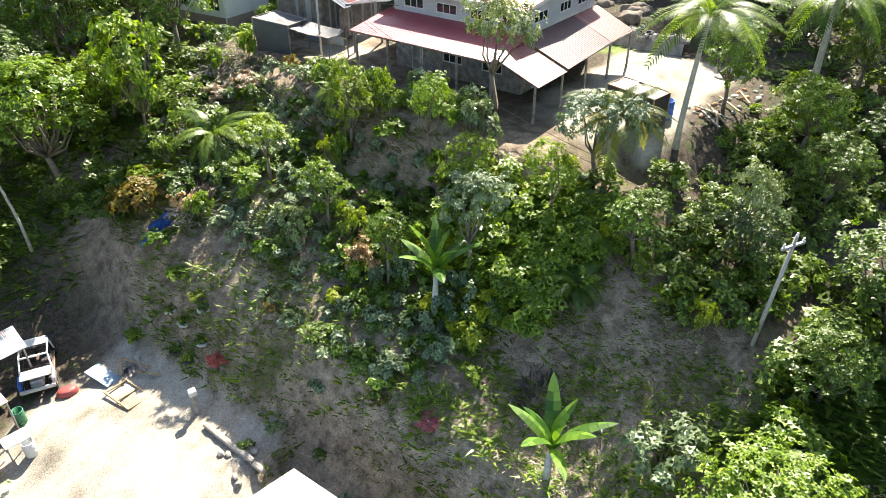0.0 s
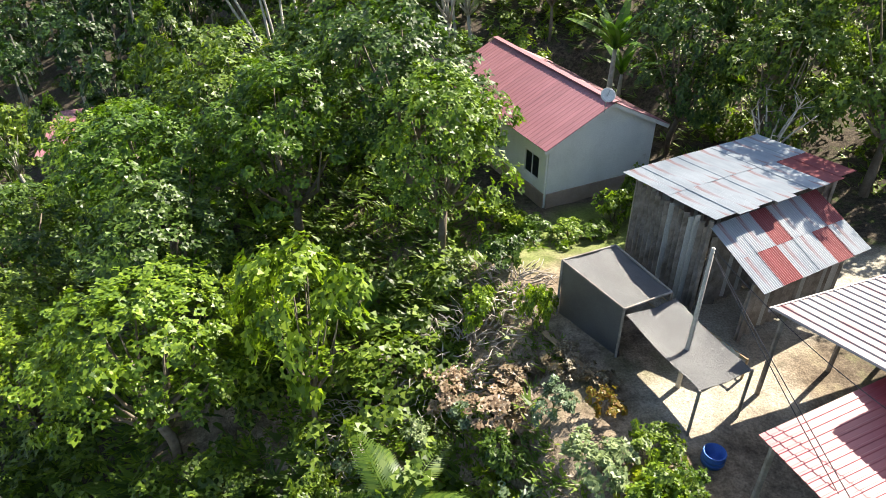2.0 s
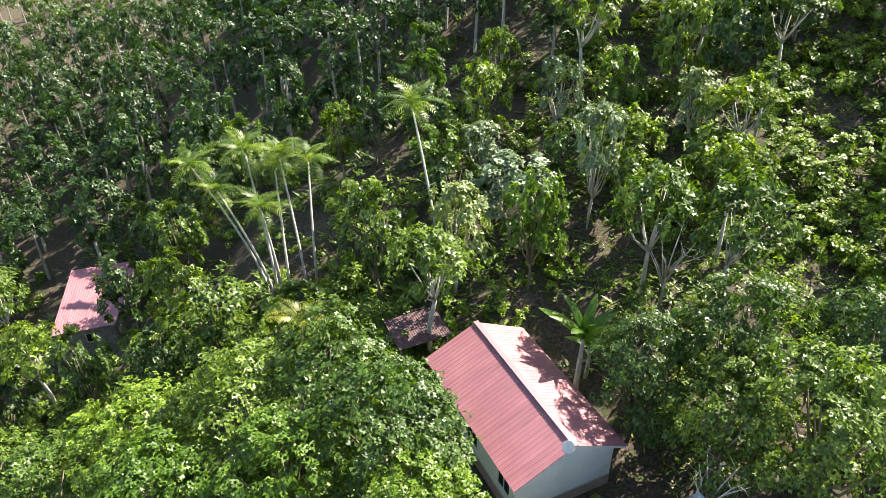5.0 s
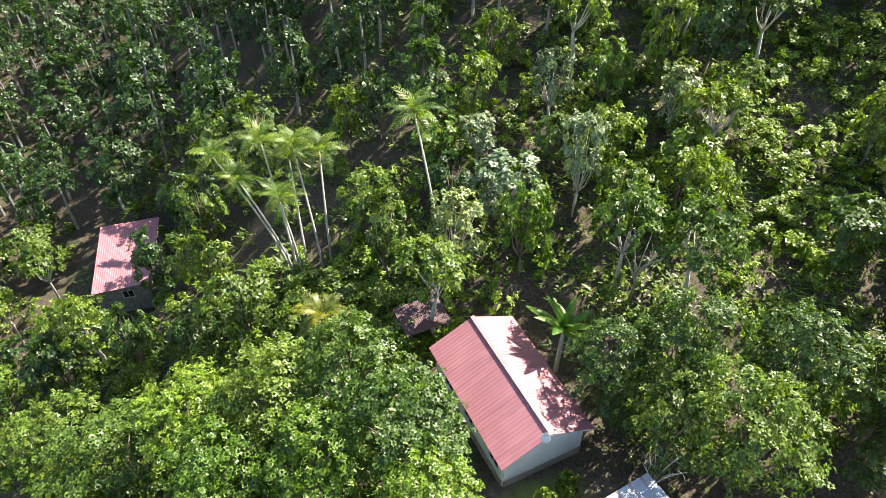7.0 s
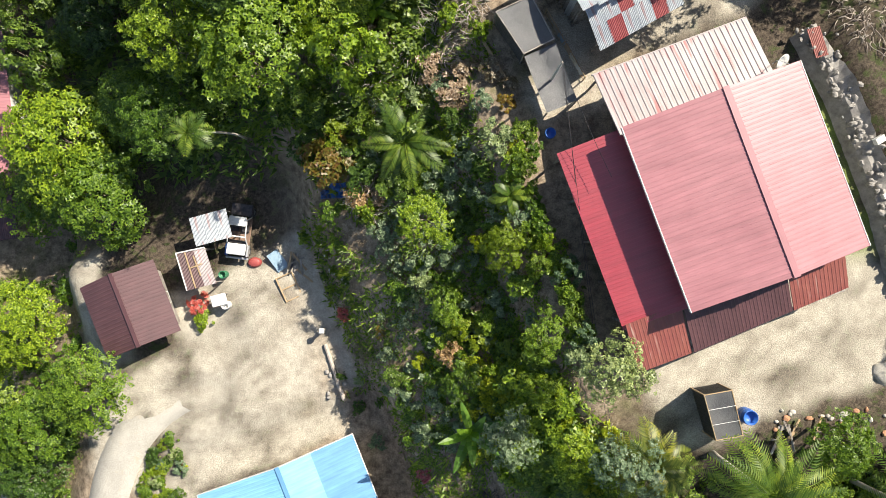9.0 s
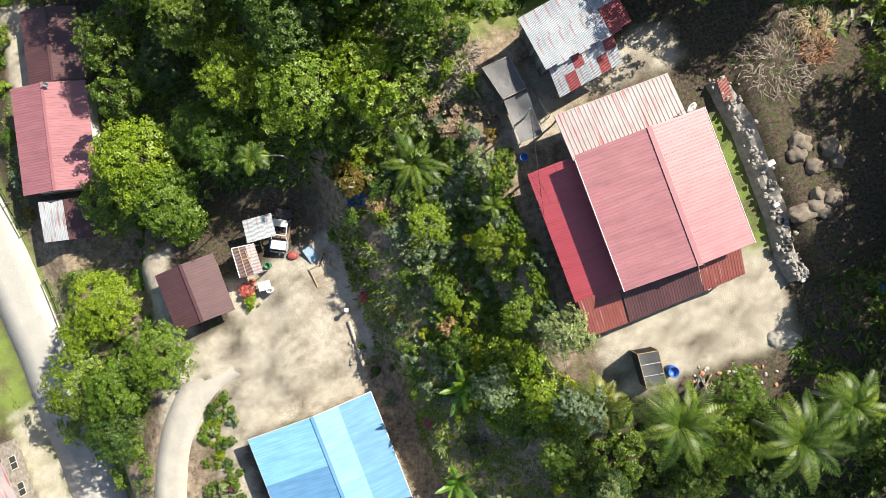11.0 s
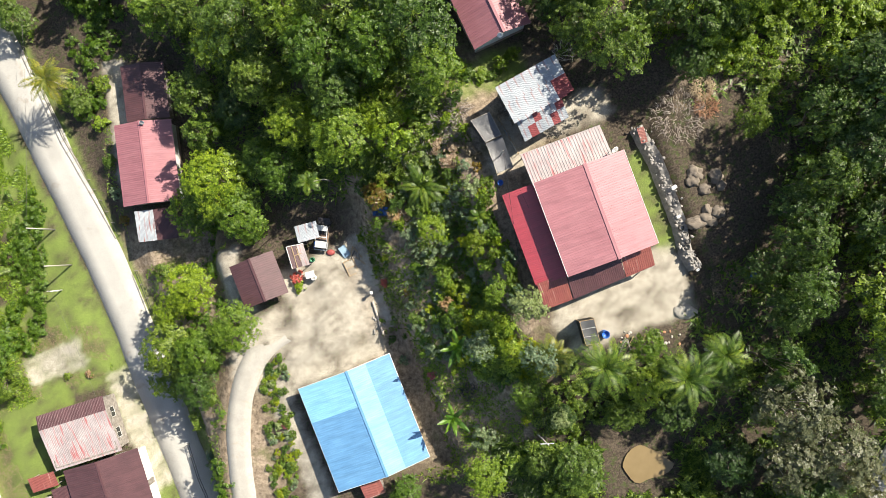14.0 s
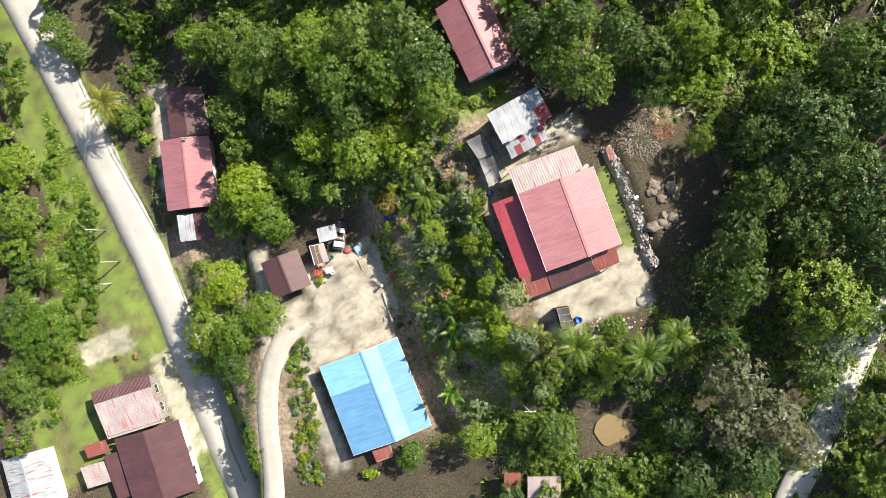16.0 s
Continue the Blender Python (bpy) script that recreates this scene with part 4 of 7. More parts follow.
def bush_proto(seed, kind, n, leaf, R=1.0, H=1.1, per=6, narrow=0.4, name="shrub", lobes_n=5):
    rng = np.random.default_rng(seed)
    lobes = [((R * 0.5 * math.cos(2.4 * k) * (k > 0), R * 0.5 * math.sin(2.4 * k) * (k > 0), H * rng.uniform(0.35, 0.62)), (R * rng.uniform(0.4, 0.55),) * 2 + (H * rng.uniform(0.3, 0.42),)) for k in range(lobes_n)]
    root = new(name)
    bm = bmesh.new()
    for c, r in lobes:
        tube(bm, [(0, 0, -0.3), (c[0] * 0.4, c[1] * 0.4, c[2] * 0.6), c], [0.035, 0.025, 0.012], 4)
    part("stem", bm, BARK, root)
    crown = new("foliage", cloud_mesh("foliage", leaf_cloud(rng, lobes, int(n * 1.2), leaf * 0.66, per * 2, narrow), GREEN[kind], 3))
    crown.parent = root
    return root


def frond_mesh(name, mat, length=3.2, pairs=26, arch=0.5, leaflet=0.75, width=0.05, droop=0.35):
    """A feather palm's frond along +x, arching up and down, with leaflets on both sides."""
    rng = np.random.default_rng(7)
    vs = []

    def spine(f):
        return np.array([length * (f - 0.12 * f * f), 0, length * (arch * f - (arch + 0.42) * f * f)])
    for k in range(12):                         # the rib
        a, b = spine(k / 12), spine((k + 1) / 12)
        w = 0.035 * (1 - k / 14)
        vs.append([a + (0, -w, 0.01), b + (0, -w * 0.9, 0.01), b + (0, w * 0.9, 0.01), a + (0, w, 0.01)])
    for k in range(pairs):
        f = 0.14 + 0.85 * k / (pairs - 1)
        s, t = spine(f), spine(min(f + 0.02, 1.0)) - spine(f - 0.02)
        t /= np.linalg.norm(t)
        ln = leaflet * (math.sin(math.pi * (0.15 + 0.8 * f)) ** 0.7) * rng.uniform(0.85, 1.1)
        for sg in (-1, 1):
            way = t * 0.55 + np.array([0, sg * 0.9, 0.15])
            way /= np.linalg.norm(way)
            tip = s + way * ln + np.array([0, 0, -droop * ln])
            mid = s + way * ln * 0.5
            vs.append([s, mid + t * width, tip, mid - t * width])
    return cloud_mesh(name, np.array(vs).reshape(-1, 3), GREEN[mat])


def palm(x, y, height, fronds, length, mat, lean=(0.0, 0.0), name="coconut_palm", label="", group="", trunk_r=0.14, arch=0.5, z=None, leaflet=0.75, pairs=26, category="palm", rise=52, mesh_cache={}):
    key = (mat, round(length, 2), arch, leaflet, pairs)
    if key not in mesh_cache:
        mesh_cache[key] = frond_mesh("frond", mat, length, pairs, arch, leaflet)
    base = ground_z(x, y) if z is None else z
    root = thing(name, label, category, group, pose(x, y, base))
    rng = random.Random(int(x * 31 + y * 17))
    bm = bmesh.new()
    top = Vector((lean[0], lean[1], height))
    pts = [Vector((lean[0] * f ** 1.6, lean[1] * f ** 1.6, height * f - 0.5 * (f == 0))) for f in (0, 0.15, 0.3, 0.45, 0.6, 0.75, 0.9, 1)]
    tube(bm, pts, [trunk_r * 1.5] + [trunk_r * (1.1 - 0.35 * k / 6) for k in range(7)], 8)
    part("trunk", bm, BARK_PALE, root, smooth_faces=True)
    for k in range(fronds):
        ring = k / fronds
        fr = new("frond", mesh_cache[key])
        fr.parent = root
        pitch = rise - 78 * ring + rng.uniform(-8, 8)
        fr.matrix_local = Matrix.Translation(top) @ pose(0, 0, 0, rng.uniform(-14, 14), -pitch, k * 137.5 + rng.uniform(-12, 12)) @ Matrix.Diagonal((rng.uniform(0.85, 1.1),) * 3 + (1,))
    return root


def banana_leaf(length=2.2):
    vs = []
    n = 9
    for k in range(n):
        for sg in (-1, 1):
            q = []
            for f, edge in ((k / n, 0), ((k + 0.96) / n, 0), ((k + 0.96) / n, 1), (k / n, 1)):
                w = 0.25 * math.sin(math.pi * min(0.06 + 0.94 * f, 1)) ** 0.6 * edge
                q.append((length * f, sg * w, length * (0.28 * f - 0.62 * f * f) - 0.35 * w + 0.02))
            vs.append(q if sg > 0 else q[::-1])
    return cloud_mesh("leaf", np.array(vs, dtype=float).reshape(-1, 3), GREEN["banana"])


BANANA_LEAF = banana_leaf()


def banana(x, y, scale=1.0, leaves=8, stem=1.6):
    root = thing("banana_plant", "banana plant with broad torn green leaves", "banana plant", "banana plants", pose(x, y, ground_z(x, y)))
    bm = bmesh.new()
    tube(bm, [(0, 0, -0.3), (0.03, 0.02, stem * 0.5 * scale), (0.05, 0, stem * scale)], [0.15 * scale, 0.13 * scale, 0.08 * scale], 8)
    part("stem", bm, BARK_PALE, root, smooth_faces=True)
    rng = random.Random(int(x * 13 + y * 7))
    for k in range(leaves):
        lf = new("leaf", BANANA_LEAF)
        lf.parent = root
        lf.matrix_local = Matrix.Translation((0.05, 0, stem * scale)) @ pose(0, 0, 0, rng.uniform(-12, 12), -(84 - 50 * k / leaves + rng.uniform(-8, 8)), k * 137.5) @ Matrix.Diagonal((scale * rng.uniform(0.8, 1.1),) * 3 + (1,))
    return root


TREES = {
    "mid": [tree_proto(s, "mid", 12, 950, 0.25, bare=0.24) for s in (11, 12, 13)],
    "dark": [tree_proto(s, "dark", 12, 950, 0.255, bare=0.22) for s in (21, 22, 23)],
    "bright": [tree_proto(s, "bright", 12, 1000, 0.24, bare=0.28, flat=0.7) for s in (31, 32)],
    "yellow": [tree_proto(41, "yellow", 9, 800, 0.25, bare=0.25)],
    "grey": [tree_proto(s, "grey", 10, 850, 0.26, bare=0.22) for s in (51, 52)],
    "olive": [tree_proto(61, "olive", 10, 800, 0.25, bare=0.25, bark=BARK_PALE)],
    "open": [tree_proto(s, "bright", 7, 520, 0.24, bare=0.42, flat=0.9) for s in (33, 34, 35)],
    "open_grey": [tree_proto(s, "grey", 7, 560, 0.25, bare=0.4, flat=0.9) for s in (53, 54)],
    "thin": [tree_proto(s, "mid", 7, 480, 0.26, bare=0.5, bark=BARK_PALE) for s in (71, 72)],
}
BUSHES = {k: [bush_proto(80 + i * 7 + j, k, 160, 0.22, per=5) for j in range(2)] for i, k in enumerate(("mid", "bright", "yellow", "grey", "dry", "red", "fire"))}
WORDS = {"mid": "leafy mid-green broadleaf tree", "dark": "dense dark green broadleaf tree", "bright": "spreading bright green fruit tree", "yellow": "small yellow-green leafy tree",
         "grey": "grey-green leafy tree with pale leaves", "olive": "grey-olive tree with fine dull foliage", "open": "slender young tree with an open bright green crown", "open_grey": "slender tree with an open grey-green crown", "thin": "slender pale-barked tree with a light crown"}
PROTOS = [o for v in (*TREES.values(), *BUSHES.values()) for o in v]
count = {"n": 0}


def plant_tree(x, y, r, h, kind, group):
    count["n"] += 1
    k = count["n"]
    protos = TREES[kind]
    ob = copy_thing(protos[k % len(protos)], pose(x, y, ground_z(x, y) - 0.1, 0, 0, (k * 77) % 360) @ Matrix.Diagonal((r / 3, r / 3, h / 7, 1)))
    ob.name = "tree"
    return tagged(ob, WORDS[kind], "tree", group)


def plant_bush(x, y, r, kind, label, h=None, group="garden shrubs", name="shrub"):
    count["n"] += 1
    k = count["n"]
    protos = BUSHES[kind]
    h = h or r * 1.0
    ob = copy_thing(protos[k % len(protos)], pose(x, y, ground_z(x, y) - 0.05, 0, 0, (k * 61) % 360) @ Matrix.Diagonal((r, r, h, 1)))
    ob.name = name
    return tagged(ob, label, "shrub", group)

GROVES = {
    "trees beside the road": [(-30.5, 19.0, 3.0, 6.0, "mid"), (-24.7, 17.0, 2.7, 5.0, "dark"), (-27.1, 8.2, 4.9, 7.0, "bright"), (-31.3, 5.1, 3.9, 6.5, "bright"), (-23.8, 4.2, 3.9, 6.5, "bright"), (-18.1, 9.0, 2.9, 6.0, "bright"), (-21.6, 10.8, 2.8, 5.0, "bright"), (-31.4, -4.5, 3.4, 5.5, "bright"), (-34.4, -7.5, 2.5, 4.5, "bright"), (-24.4, -9.2, 3.2, 5.0, "bright"), (-29.1, -12.1, 3.4, 5.5, "bright"), (-34.0, -12.2, 3.9, 6.0, "mid"), (-35.2, -16.5, 3.0, 5.0, "mid"), (-30.1, -16.6, 2.7, 5.0, "mid")],
    "trees of the wood": [(-29.1, 29.1, 4.2, 8.0, "mid"), (-23.3, 25.1, 4.6, 9.0, "mid"), (-34.9, 29.4, 3.6, 7.0, "bright"), (-16.9, 26.2, 3.9, 9.0, "bright"), (-10.8, 25.9, 4.1, 9.0, "mid"), (-12.7, 20.7, 3.8, 9.0, "bright"), (-7.0, 20.9, 3.9, 9.0, "bright"), (-2.2, 22.5, 4.0, 9.0, "mid"), (-0.9, 18.0, 3.2, 8.0, "bright"), (-16.5, 13.9, 3.1, 7.0, "bright"), (-10.5, 11.9, 3.9, 8.0, "bright"), (-6.3, 14.6, 2.6, 5.4, "bright"), (-21.1, 19.2, 3.3, 8.0, "mid"), (-26.2, 23.6, 3.1, 8.0, "bright"), (-5.6, 26.7, 3.7, 9.0, "mid"), (-11.5, 16.8, 3.4, 8.0, "mid")],
    "trees by the shack": [(17.0, 20.3, 3.8, 9.5, "mid"), (13.3, 22.0, 3.0, 8.0, "dark"), (10.3, 25.8, 3.0, 8.0, "dark"), (14.6, 25.4, 3.4, 9.0, "mid"), (20.4, 24.3, 3.2, 9.0, "dark"), (25.1, 22.2, 3.6, 8.0, "mid"), (28.7, 24.6, 3.9, 9.0, "bright"), (24.4, 18.5, 2.3, 6.0, "dark")],
    # mostly dark leaf kinds here: heavy shade is partly put into their colour
    "trees of the dark slope": [(41.8, 13.2, 5.0, 9.0, "dark"), (45.9, 6.9, 5.1, 9.0, "dark"), (39.0, 16.7, 3.2, 7.0, "dark"), (44.4, 20.6, 3.8, 9.0, "mid"), (35.1, 3.5, 3.1, 6.0, "dark"), (34.7, -4.1, 3.5, 6.5, "mid"), (43.1, -6.0, 5.5, 9.0, "mid"), (48.7, -3.4, 4.5, 9.0, "dark"), (41.8, 1.8, 3.6, 7.0, "dark"), (48.4, 1.8, 3.9, 8.0, "dark"), (30.9, 12.7, 1.9, 4.0, "mid"), (31.5, -2.2, 2.0, 5.0, "dark"), (39.1, 9.0, 3.6, 7.0, "dark"), (47.8, 15.0, 3.8, 9.0, "dark")],
    "trees by the track": [(34.3, -15.9, 4.1, 9.0, "olive"), (39.0, -20.3, 4.0, 9.0, "olive"), (34.5, -21.6, 3.3, 8.0, "olive"), (44.6, -15.4, 3.3, 7.0, "mid"), (37.3, -26.4, 4.2, 8.0, "dark"), (31.5, -28.5, 3.5, 6.0, "dark"), (50.5, -19.8, 3.2, 7.0, "mid"), (51.2, -27.6, 3.3, 7.0, "bright"), (45.5, -10.6, 3.3, 8.0, "grey"), (42.8, -24.4, 3.0, 7.0, "olive"), (29.8, -22.3, 2.8, 5.0, "dark")],
    "garden trees": [(8.5, -5.5, 2.1, 4.6, "open_grey"), (5.3, -4.4, 1.6, 3.4, "open"), (3.3, 0.4, 1.5, 3.6, "yellow"), (-0.9, 2.2, 1.8, 2.6, "open"), (0.1, -2.9, 1.4, 2.6, "open"), (0.9, -7.5, 1.6, 2.6, "open"), (3.6, -10.4, 1.9, 3.9, "open_grey"), (5.4, -7.6, 1.5, 3.0, "open"), (7.3, -11.2, 1.7, 3.0, "open"), (10.0, -11.2, 2.1, 3.6, "open_grey"), (8.7, -15.2, 2.0, 2.6, "open"), (14.3, -23.6, 3.0, 3.8, "mid"), (4.8, -25.7, 2.6, 3.2, "bright"), (-4.6, -28.7, 2.3, 2.6, "bright"), (12.1, -17.9, 1.2, 3.4, "open_grey")],
    "trees over the yard": [(20.6, -10.0, 2.0, 5.0, "bright"), (20.9, -14.7, 2.1, 4.5, "bright"), (18.7, -17.7, 1.8, 4.0, "mid"), (29.1, -12.6, 2.3, 6.0, "mid"), (24.2, -17.6, 2.1, 4.0, "dark"), (12.5, -18.0, 1.6, 3.5, "dark"), (32.9, -16.6, 2.1, 5.0, "dark"), (10.3, -23.6, 1.8, 3.5, "mid")],
    "trees west of the road": [(-64.4, 5.5, 4.2, 6.0, "mid"), (-60.9, -12.7, 5.2, 7.0, "bright"), (-64.0, -20.4, 4.2, 6.0, "mid"), (-58.3, -17.1, 3.1, 5.0, "mid"), (-64.4, 12.7, 3.8, 6.0, "bright"), (-55.5, 30.1, 2.5, 5.0, "mid"), (-58.0, 32.8, 3.0, 6.0, "mid"), (-48.3, 19.9, 2.4, 4.0, "mid"), (-64.8, -10.2, 4.2, 6.0, "dark")],
}
for grove, rows in GROVES.items():
    for x, y, r, h, kind in rows:
        plant_tree(x, y, r, h * {"garden trees": 1.6, "trees of the dark slope": 1.55, "trees by the shack": 1.2}.get(grove, 1.1), kind, grove)

for x, y, r, h in ((34.6, 0.4, 3.0, 11), (35.6, 6.2, 3.2, 12), (36.2, 12.4, 3.0, 11), (33.6, -6.2, 2.8, 9)):
    plant_tree(x, y, r, h, "dark", "trees of the dark slope")

FAR = {"mid": [tree_proto(s, "mid", 10, 250, 0.5, per=5, bare=0.22) for s in (111, 112)], "dark": [tree_proto(s, "dark", 10, 250, 0.52, per=5, bare=0.2) for s in (121, 122)],
       "bright": [tree_proto(131, "bright", 10, 250, 0.5, per=5, bare=0.22)], "grey": [tree_proto(151, "grey", 8, 260, 0.46, per=5, bare=0.25, bark=BARK_PALE)],
       "thin": [tree_proto(s, "mid", 8, 240, 0.42, per=5, bare=0.45, bark=BARK_PALE) for s in (171, 172)]}
PROTOS += [o for v in FAR.values() for o in v]
TAKEN = [(x, y, r) for rows in GROVES.values() for x, y, r, h, k in rows] + [(35.5, -2 + 5 * k, 4.0) for k in range(6)]


def free(x, y, gap):
    if min(pad_inside(p, x, y) for p in PADS) < 1.5 + gap * 0.5:
        return False
    if polyline_distance(ROAD, x, y)[0] < 5 or polyline_distance(DRIVE, x, y)[0] < 4:
        return False
    return all((x - a) ** 2 + (y - b) ** 2 > (r * 0.75 + gap) ** 2 for a, b, r in TAKEN)


def fill_wood(x0, x1, y0, y1, step, seed, shares, group, rlo, rhi, hlo, hhi, clear=None):
    rng = random.Random(seed)
    for j in range(int((y1 - y0) / step)):
        for i in range(int((x1 - x0) / step)):
            x, y = x0 + (i + rng.uniform(0.1, 0.9)) * step, y0 + (j + rng.uniform(0.1, 0.9)) * step
            kind, r, h = rng.choice(shares), rng.uniform(rlo, rhi), rng.uniform(hlo, hhi)
            if not free(x, y, r * 0.45) or (clear and clear(x, y)):
                continue
            TAKEN.append((x, y, r))
            count["n"] += 1
            k = count["n"]
            ob = copy_thing(FAR[kind][k % len(FAR[kind])], pose(x, y, ground_z(x, y) - 0.1, 0, 0, (k * 77) % 360) @ Matrix.Diagonal((r / 3, r / 3, h / 7, 1)))
            ob.name = "tree"
            tagged(ob, WORDS[kind], "tree", group)


def far_wood(x0, x1, y0, y1, step, seed):
    """The wood on the far slope, as one joined mesh of crowns and trunks."""
    rng = random.Random(seed)
    crowns, trunks = [], []
    protos = [FAR["mid"][0], FAR["dark"][0], FAR["mid"][1], FAR["dark"][1], FAR["thin"][0]]
    data = []
    for p in protos:
        me = next(c for c in p.children if c.name.startswith("crown")).data
        co = np.zeros(len(me.vertices) * 3)
        me.vertices.foreach_get("co", co)
        data.append(co.reshape(-1, 3, 3)[::2].reshape(-1, 3))
    for j in range(int((y1 - y0) / step)):
        for i in range(int((x1 - x0) / step)):
            x, y = x0 + (i + rng.uniform(0.1, 0.9)) * step, y0 + (j + rng.uniform(0.1, 0.9)) * step
            r, h, a = rng.uniform(2.6, 4.0), rng.uniform(9, 14), rng.uniform(0, 6.28)
            if not free(x, y, r * 0.3) or abs(x) > y * 0.8 + 18:
                continue
            z = ground_z(x, y)
            k = rng.choice(data)
            c, s = math.cos(a) * r / 3, math.sin(a) * r / 3
            crowns.append(np.stack([x + k[:, 0] * c - k[:, 1] * s, y + k[:, 0] * s + k[:, 1] * c, z + k[:, 2] * h / 7], 1))
            lean = rng.uniform(-0.5, 0.5)
            ring = [[(x + lean * f + w * math.cos(q * 1.257), y + w * math.sin(q * 1.257), z - 0.5 + (h * 0.75) * f) for q in range(5)] for f, w in ((0, 0.2), (0.5, 0.15), (1, 0.09))]
            trunks += [[u[q], u[(q + 1) % 5], v[(q + 1) % 5], v[q]] for u, v in zip(ring, ring[1:]) for q in range(5)]
    nc = sum(len(c) for c in crowns) // 3
    stems = np.array(trunks, dtype=float)
    # dark leaf colour on every crown stands in for the wood's deep shade
    me = cloud_mesh("far_wood", np.concatenate([*crowns, stems[:, (0, 1, 2)].reshape(-1, 3), stems[:, (0, 2, 3)].reshape(-1, 3)]), GREEN["dark"], 3)
    me.materials.append(BARK_PALE)
    me.polygons.foreach_set("material_index", [0] * nc + [1] * (len(me.polygons) - nc))
    tagged(new("far_wood", me), "dense wood on the far slope, deep shade set in dark green leaves", "wood", kind="stuff")


def open_slope(x, y):
    """The weedy clearing that climbs behind the shack."""
    if abs(x - 33.5 - (y - 21.5) * 1.7) < 6 and 14 < y < 38:
        return True
    return abs(x - 24 - (y - 36) * 0.5) < 4 and 20 < y < 62 or (-20 < x < -8 and 38 < y < 52) or (27 - 5 < x < 27 + 8 and 5 < y < 22)


fill_wood(-34, -2, 9, 34, 4.2, 5, ["mid", "bright", "mid", "bright"], "trees of the wood", 2.0, 3.0, 6, 9)
fill_wood(-50, -12, 33, 62, 4.6, 26, ["dark", "mid", "dark", "thin", "dark"], "trees of the slope", 2.0, 3.2, 7, 11, open_slope)
fill_wood(-12, 62, 31, 62, 4.6, 6, ["mid", "bright", "mid", "thin", "grey", "bright", "thin", "dark"], "trees of the slope", 1.8, 3.2, 6, 11, open_slope)
fill_wood(-80, -50, 38, 64, 5.2, 16, ["dark", "mid"], "trees of the slope", 2.4, 3.6, 8, 12)
far_wood(-100, 84, 60, 114, 5.4, 7)
far_wood(-130, 90, 114, 170, 8.6, 17)
# shares lean to dark leaves, which also imitate the slope's big shadows
fill_wood(30, 68, -42, 31, 5.6, 8, ["dark", "dark", "mid", "dark"], "trees of the dark slope", 2.4, 3.6, 10, 15, lambda x, y: abs(x - 49 - (y + 18) * 0.4) < 4 and y < -8 or (abs(x - 33.5 - (y - 21.5) * 1.7) < 6 and 14 < y < 31) or (x < 36 and -10 < y < 14))
fill_wood(-76, -60, -30, 40, 4.6, 9, ["mid", "bright", "mid"], "trees west of the road", 1.8, 3.0, 4, 7)
fill_wood(8, 40, -44, -27, 4.6, 10, ["mid", "dark", "bright"], "trees by the track", 1.6, 2.6, 4, 6)

# ---- palms and bananas ----
for x, y, h, ln, m, lean in ((15.3, -11.4, 6.2, 3.4, "palm", (0.3, -0.2)), (23.2, -13.0, 6.5, 3.5, "palm", (0.4, 0.2)), (-48.6, 21.2, 7.0, 3.2, "palm_yellow", (-0.5, 0.3)), (27.6, -10.8, 4.6, 2.6, "palm", (0.2, 0.1))):
    palm(x, y, h, 20, ln, m, lean, label="tall coconut palm with arching yellow-green fronds", group="coconut palms")
palm(11.0, -11.0, 3.4, 14, 2.5, "palm_yellow", (0.1, -0.2), label="young coconut palm with yellow fronds", group="coconut palms", trunk_r=0.12)
for x, y, h, ln in ((-60.0, -3.0, 3.2, 3.0), (-63.5, 2.0, 2.6, 2.8), (-64.0, -8.0, 3.0, 2.8)):
    palm(x, y, h, 16, ln, "palm", label="low coconut palm on the far verge", group="coconut palms")
palm(-2.2, 6.9, 0.9, 18, 2.9, "palm", name="oil_palm", label="low oil palm with a full rosette of fronds", group="low palms", trunk_r=0.22, leaflet=0.6, pairs=30)
palm(3.8, 3.4, 0.6, 10, 1.3, "palm", name="oil_palm", label="small low palm in the garden", group="low palms", trunk_r=0.1, leaflet=0.4)
palm(-13.1, 8.0, 7.4, 9, 1.5, "palm", (-0.9, -1.0), name="areca_palm", label="slender areca palm with a small crown", group="areca palms", trunk_r=0.07, leaflet=0.55, pairs=14, z=5.6, rise=64)
for x, y, h, lx, ly in ((0.3, 36.6, 11.0, -2.0, 6.0), (-12.6, 41.4, 8.0, -5.6, 4.6), (-11.8, 41.0, 8.6, -2.6, 6.0), (-12.0, 40.6, 7.0, -4.0, 3.6), (-11.0, 41.4, 7.4, -1.2, 5.0), (-9.6, 40.8, 8.2, -2.2, 5.8), (-11.2, 40.2, 6.4, -1.4, 2.4), (-9.0, 41.6, 7.6, -0.6, 4.6)):
    palm(x, y, h, 12, 2.3, "palm", (lx, ly), name="areca_palm", label="slender pale-trunked areca palm on the slope", group="areca palms", trunk_r=0.09, leaflet=0.7, pairs=16, rise=72)
palm(-8.5, 31.8, 4.6, 13, 2.2, "palm_yellow", (0.3, 0.3), name="areca_palm", label="yellow-green areca palm among broadleaf trees", group="areca palms", trunk_r=0.09, leaflet=0.8, pairs=18, rise=66)
for x, y, s, n, st in ((1.5, -10.7, 1.15, 9, 2.2), (1.0, -19.2, 1.1, 8, 1.4), (8.0, 29.4, 1.25, 11, 3.4), (8.8, 30.4, 1.0, 7, 2.2), (-4.0, 14.6, 0.8, 6, 1.2), (-9.0, 22.0, 0.8, 6, 1.2)):
    banana(x, y, s, n, st)

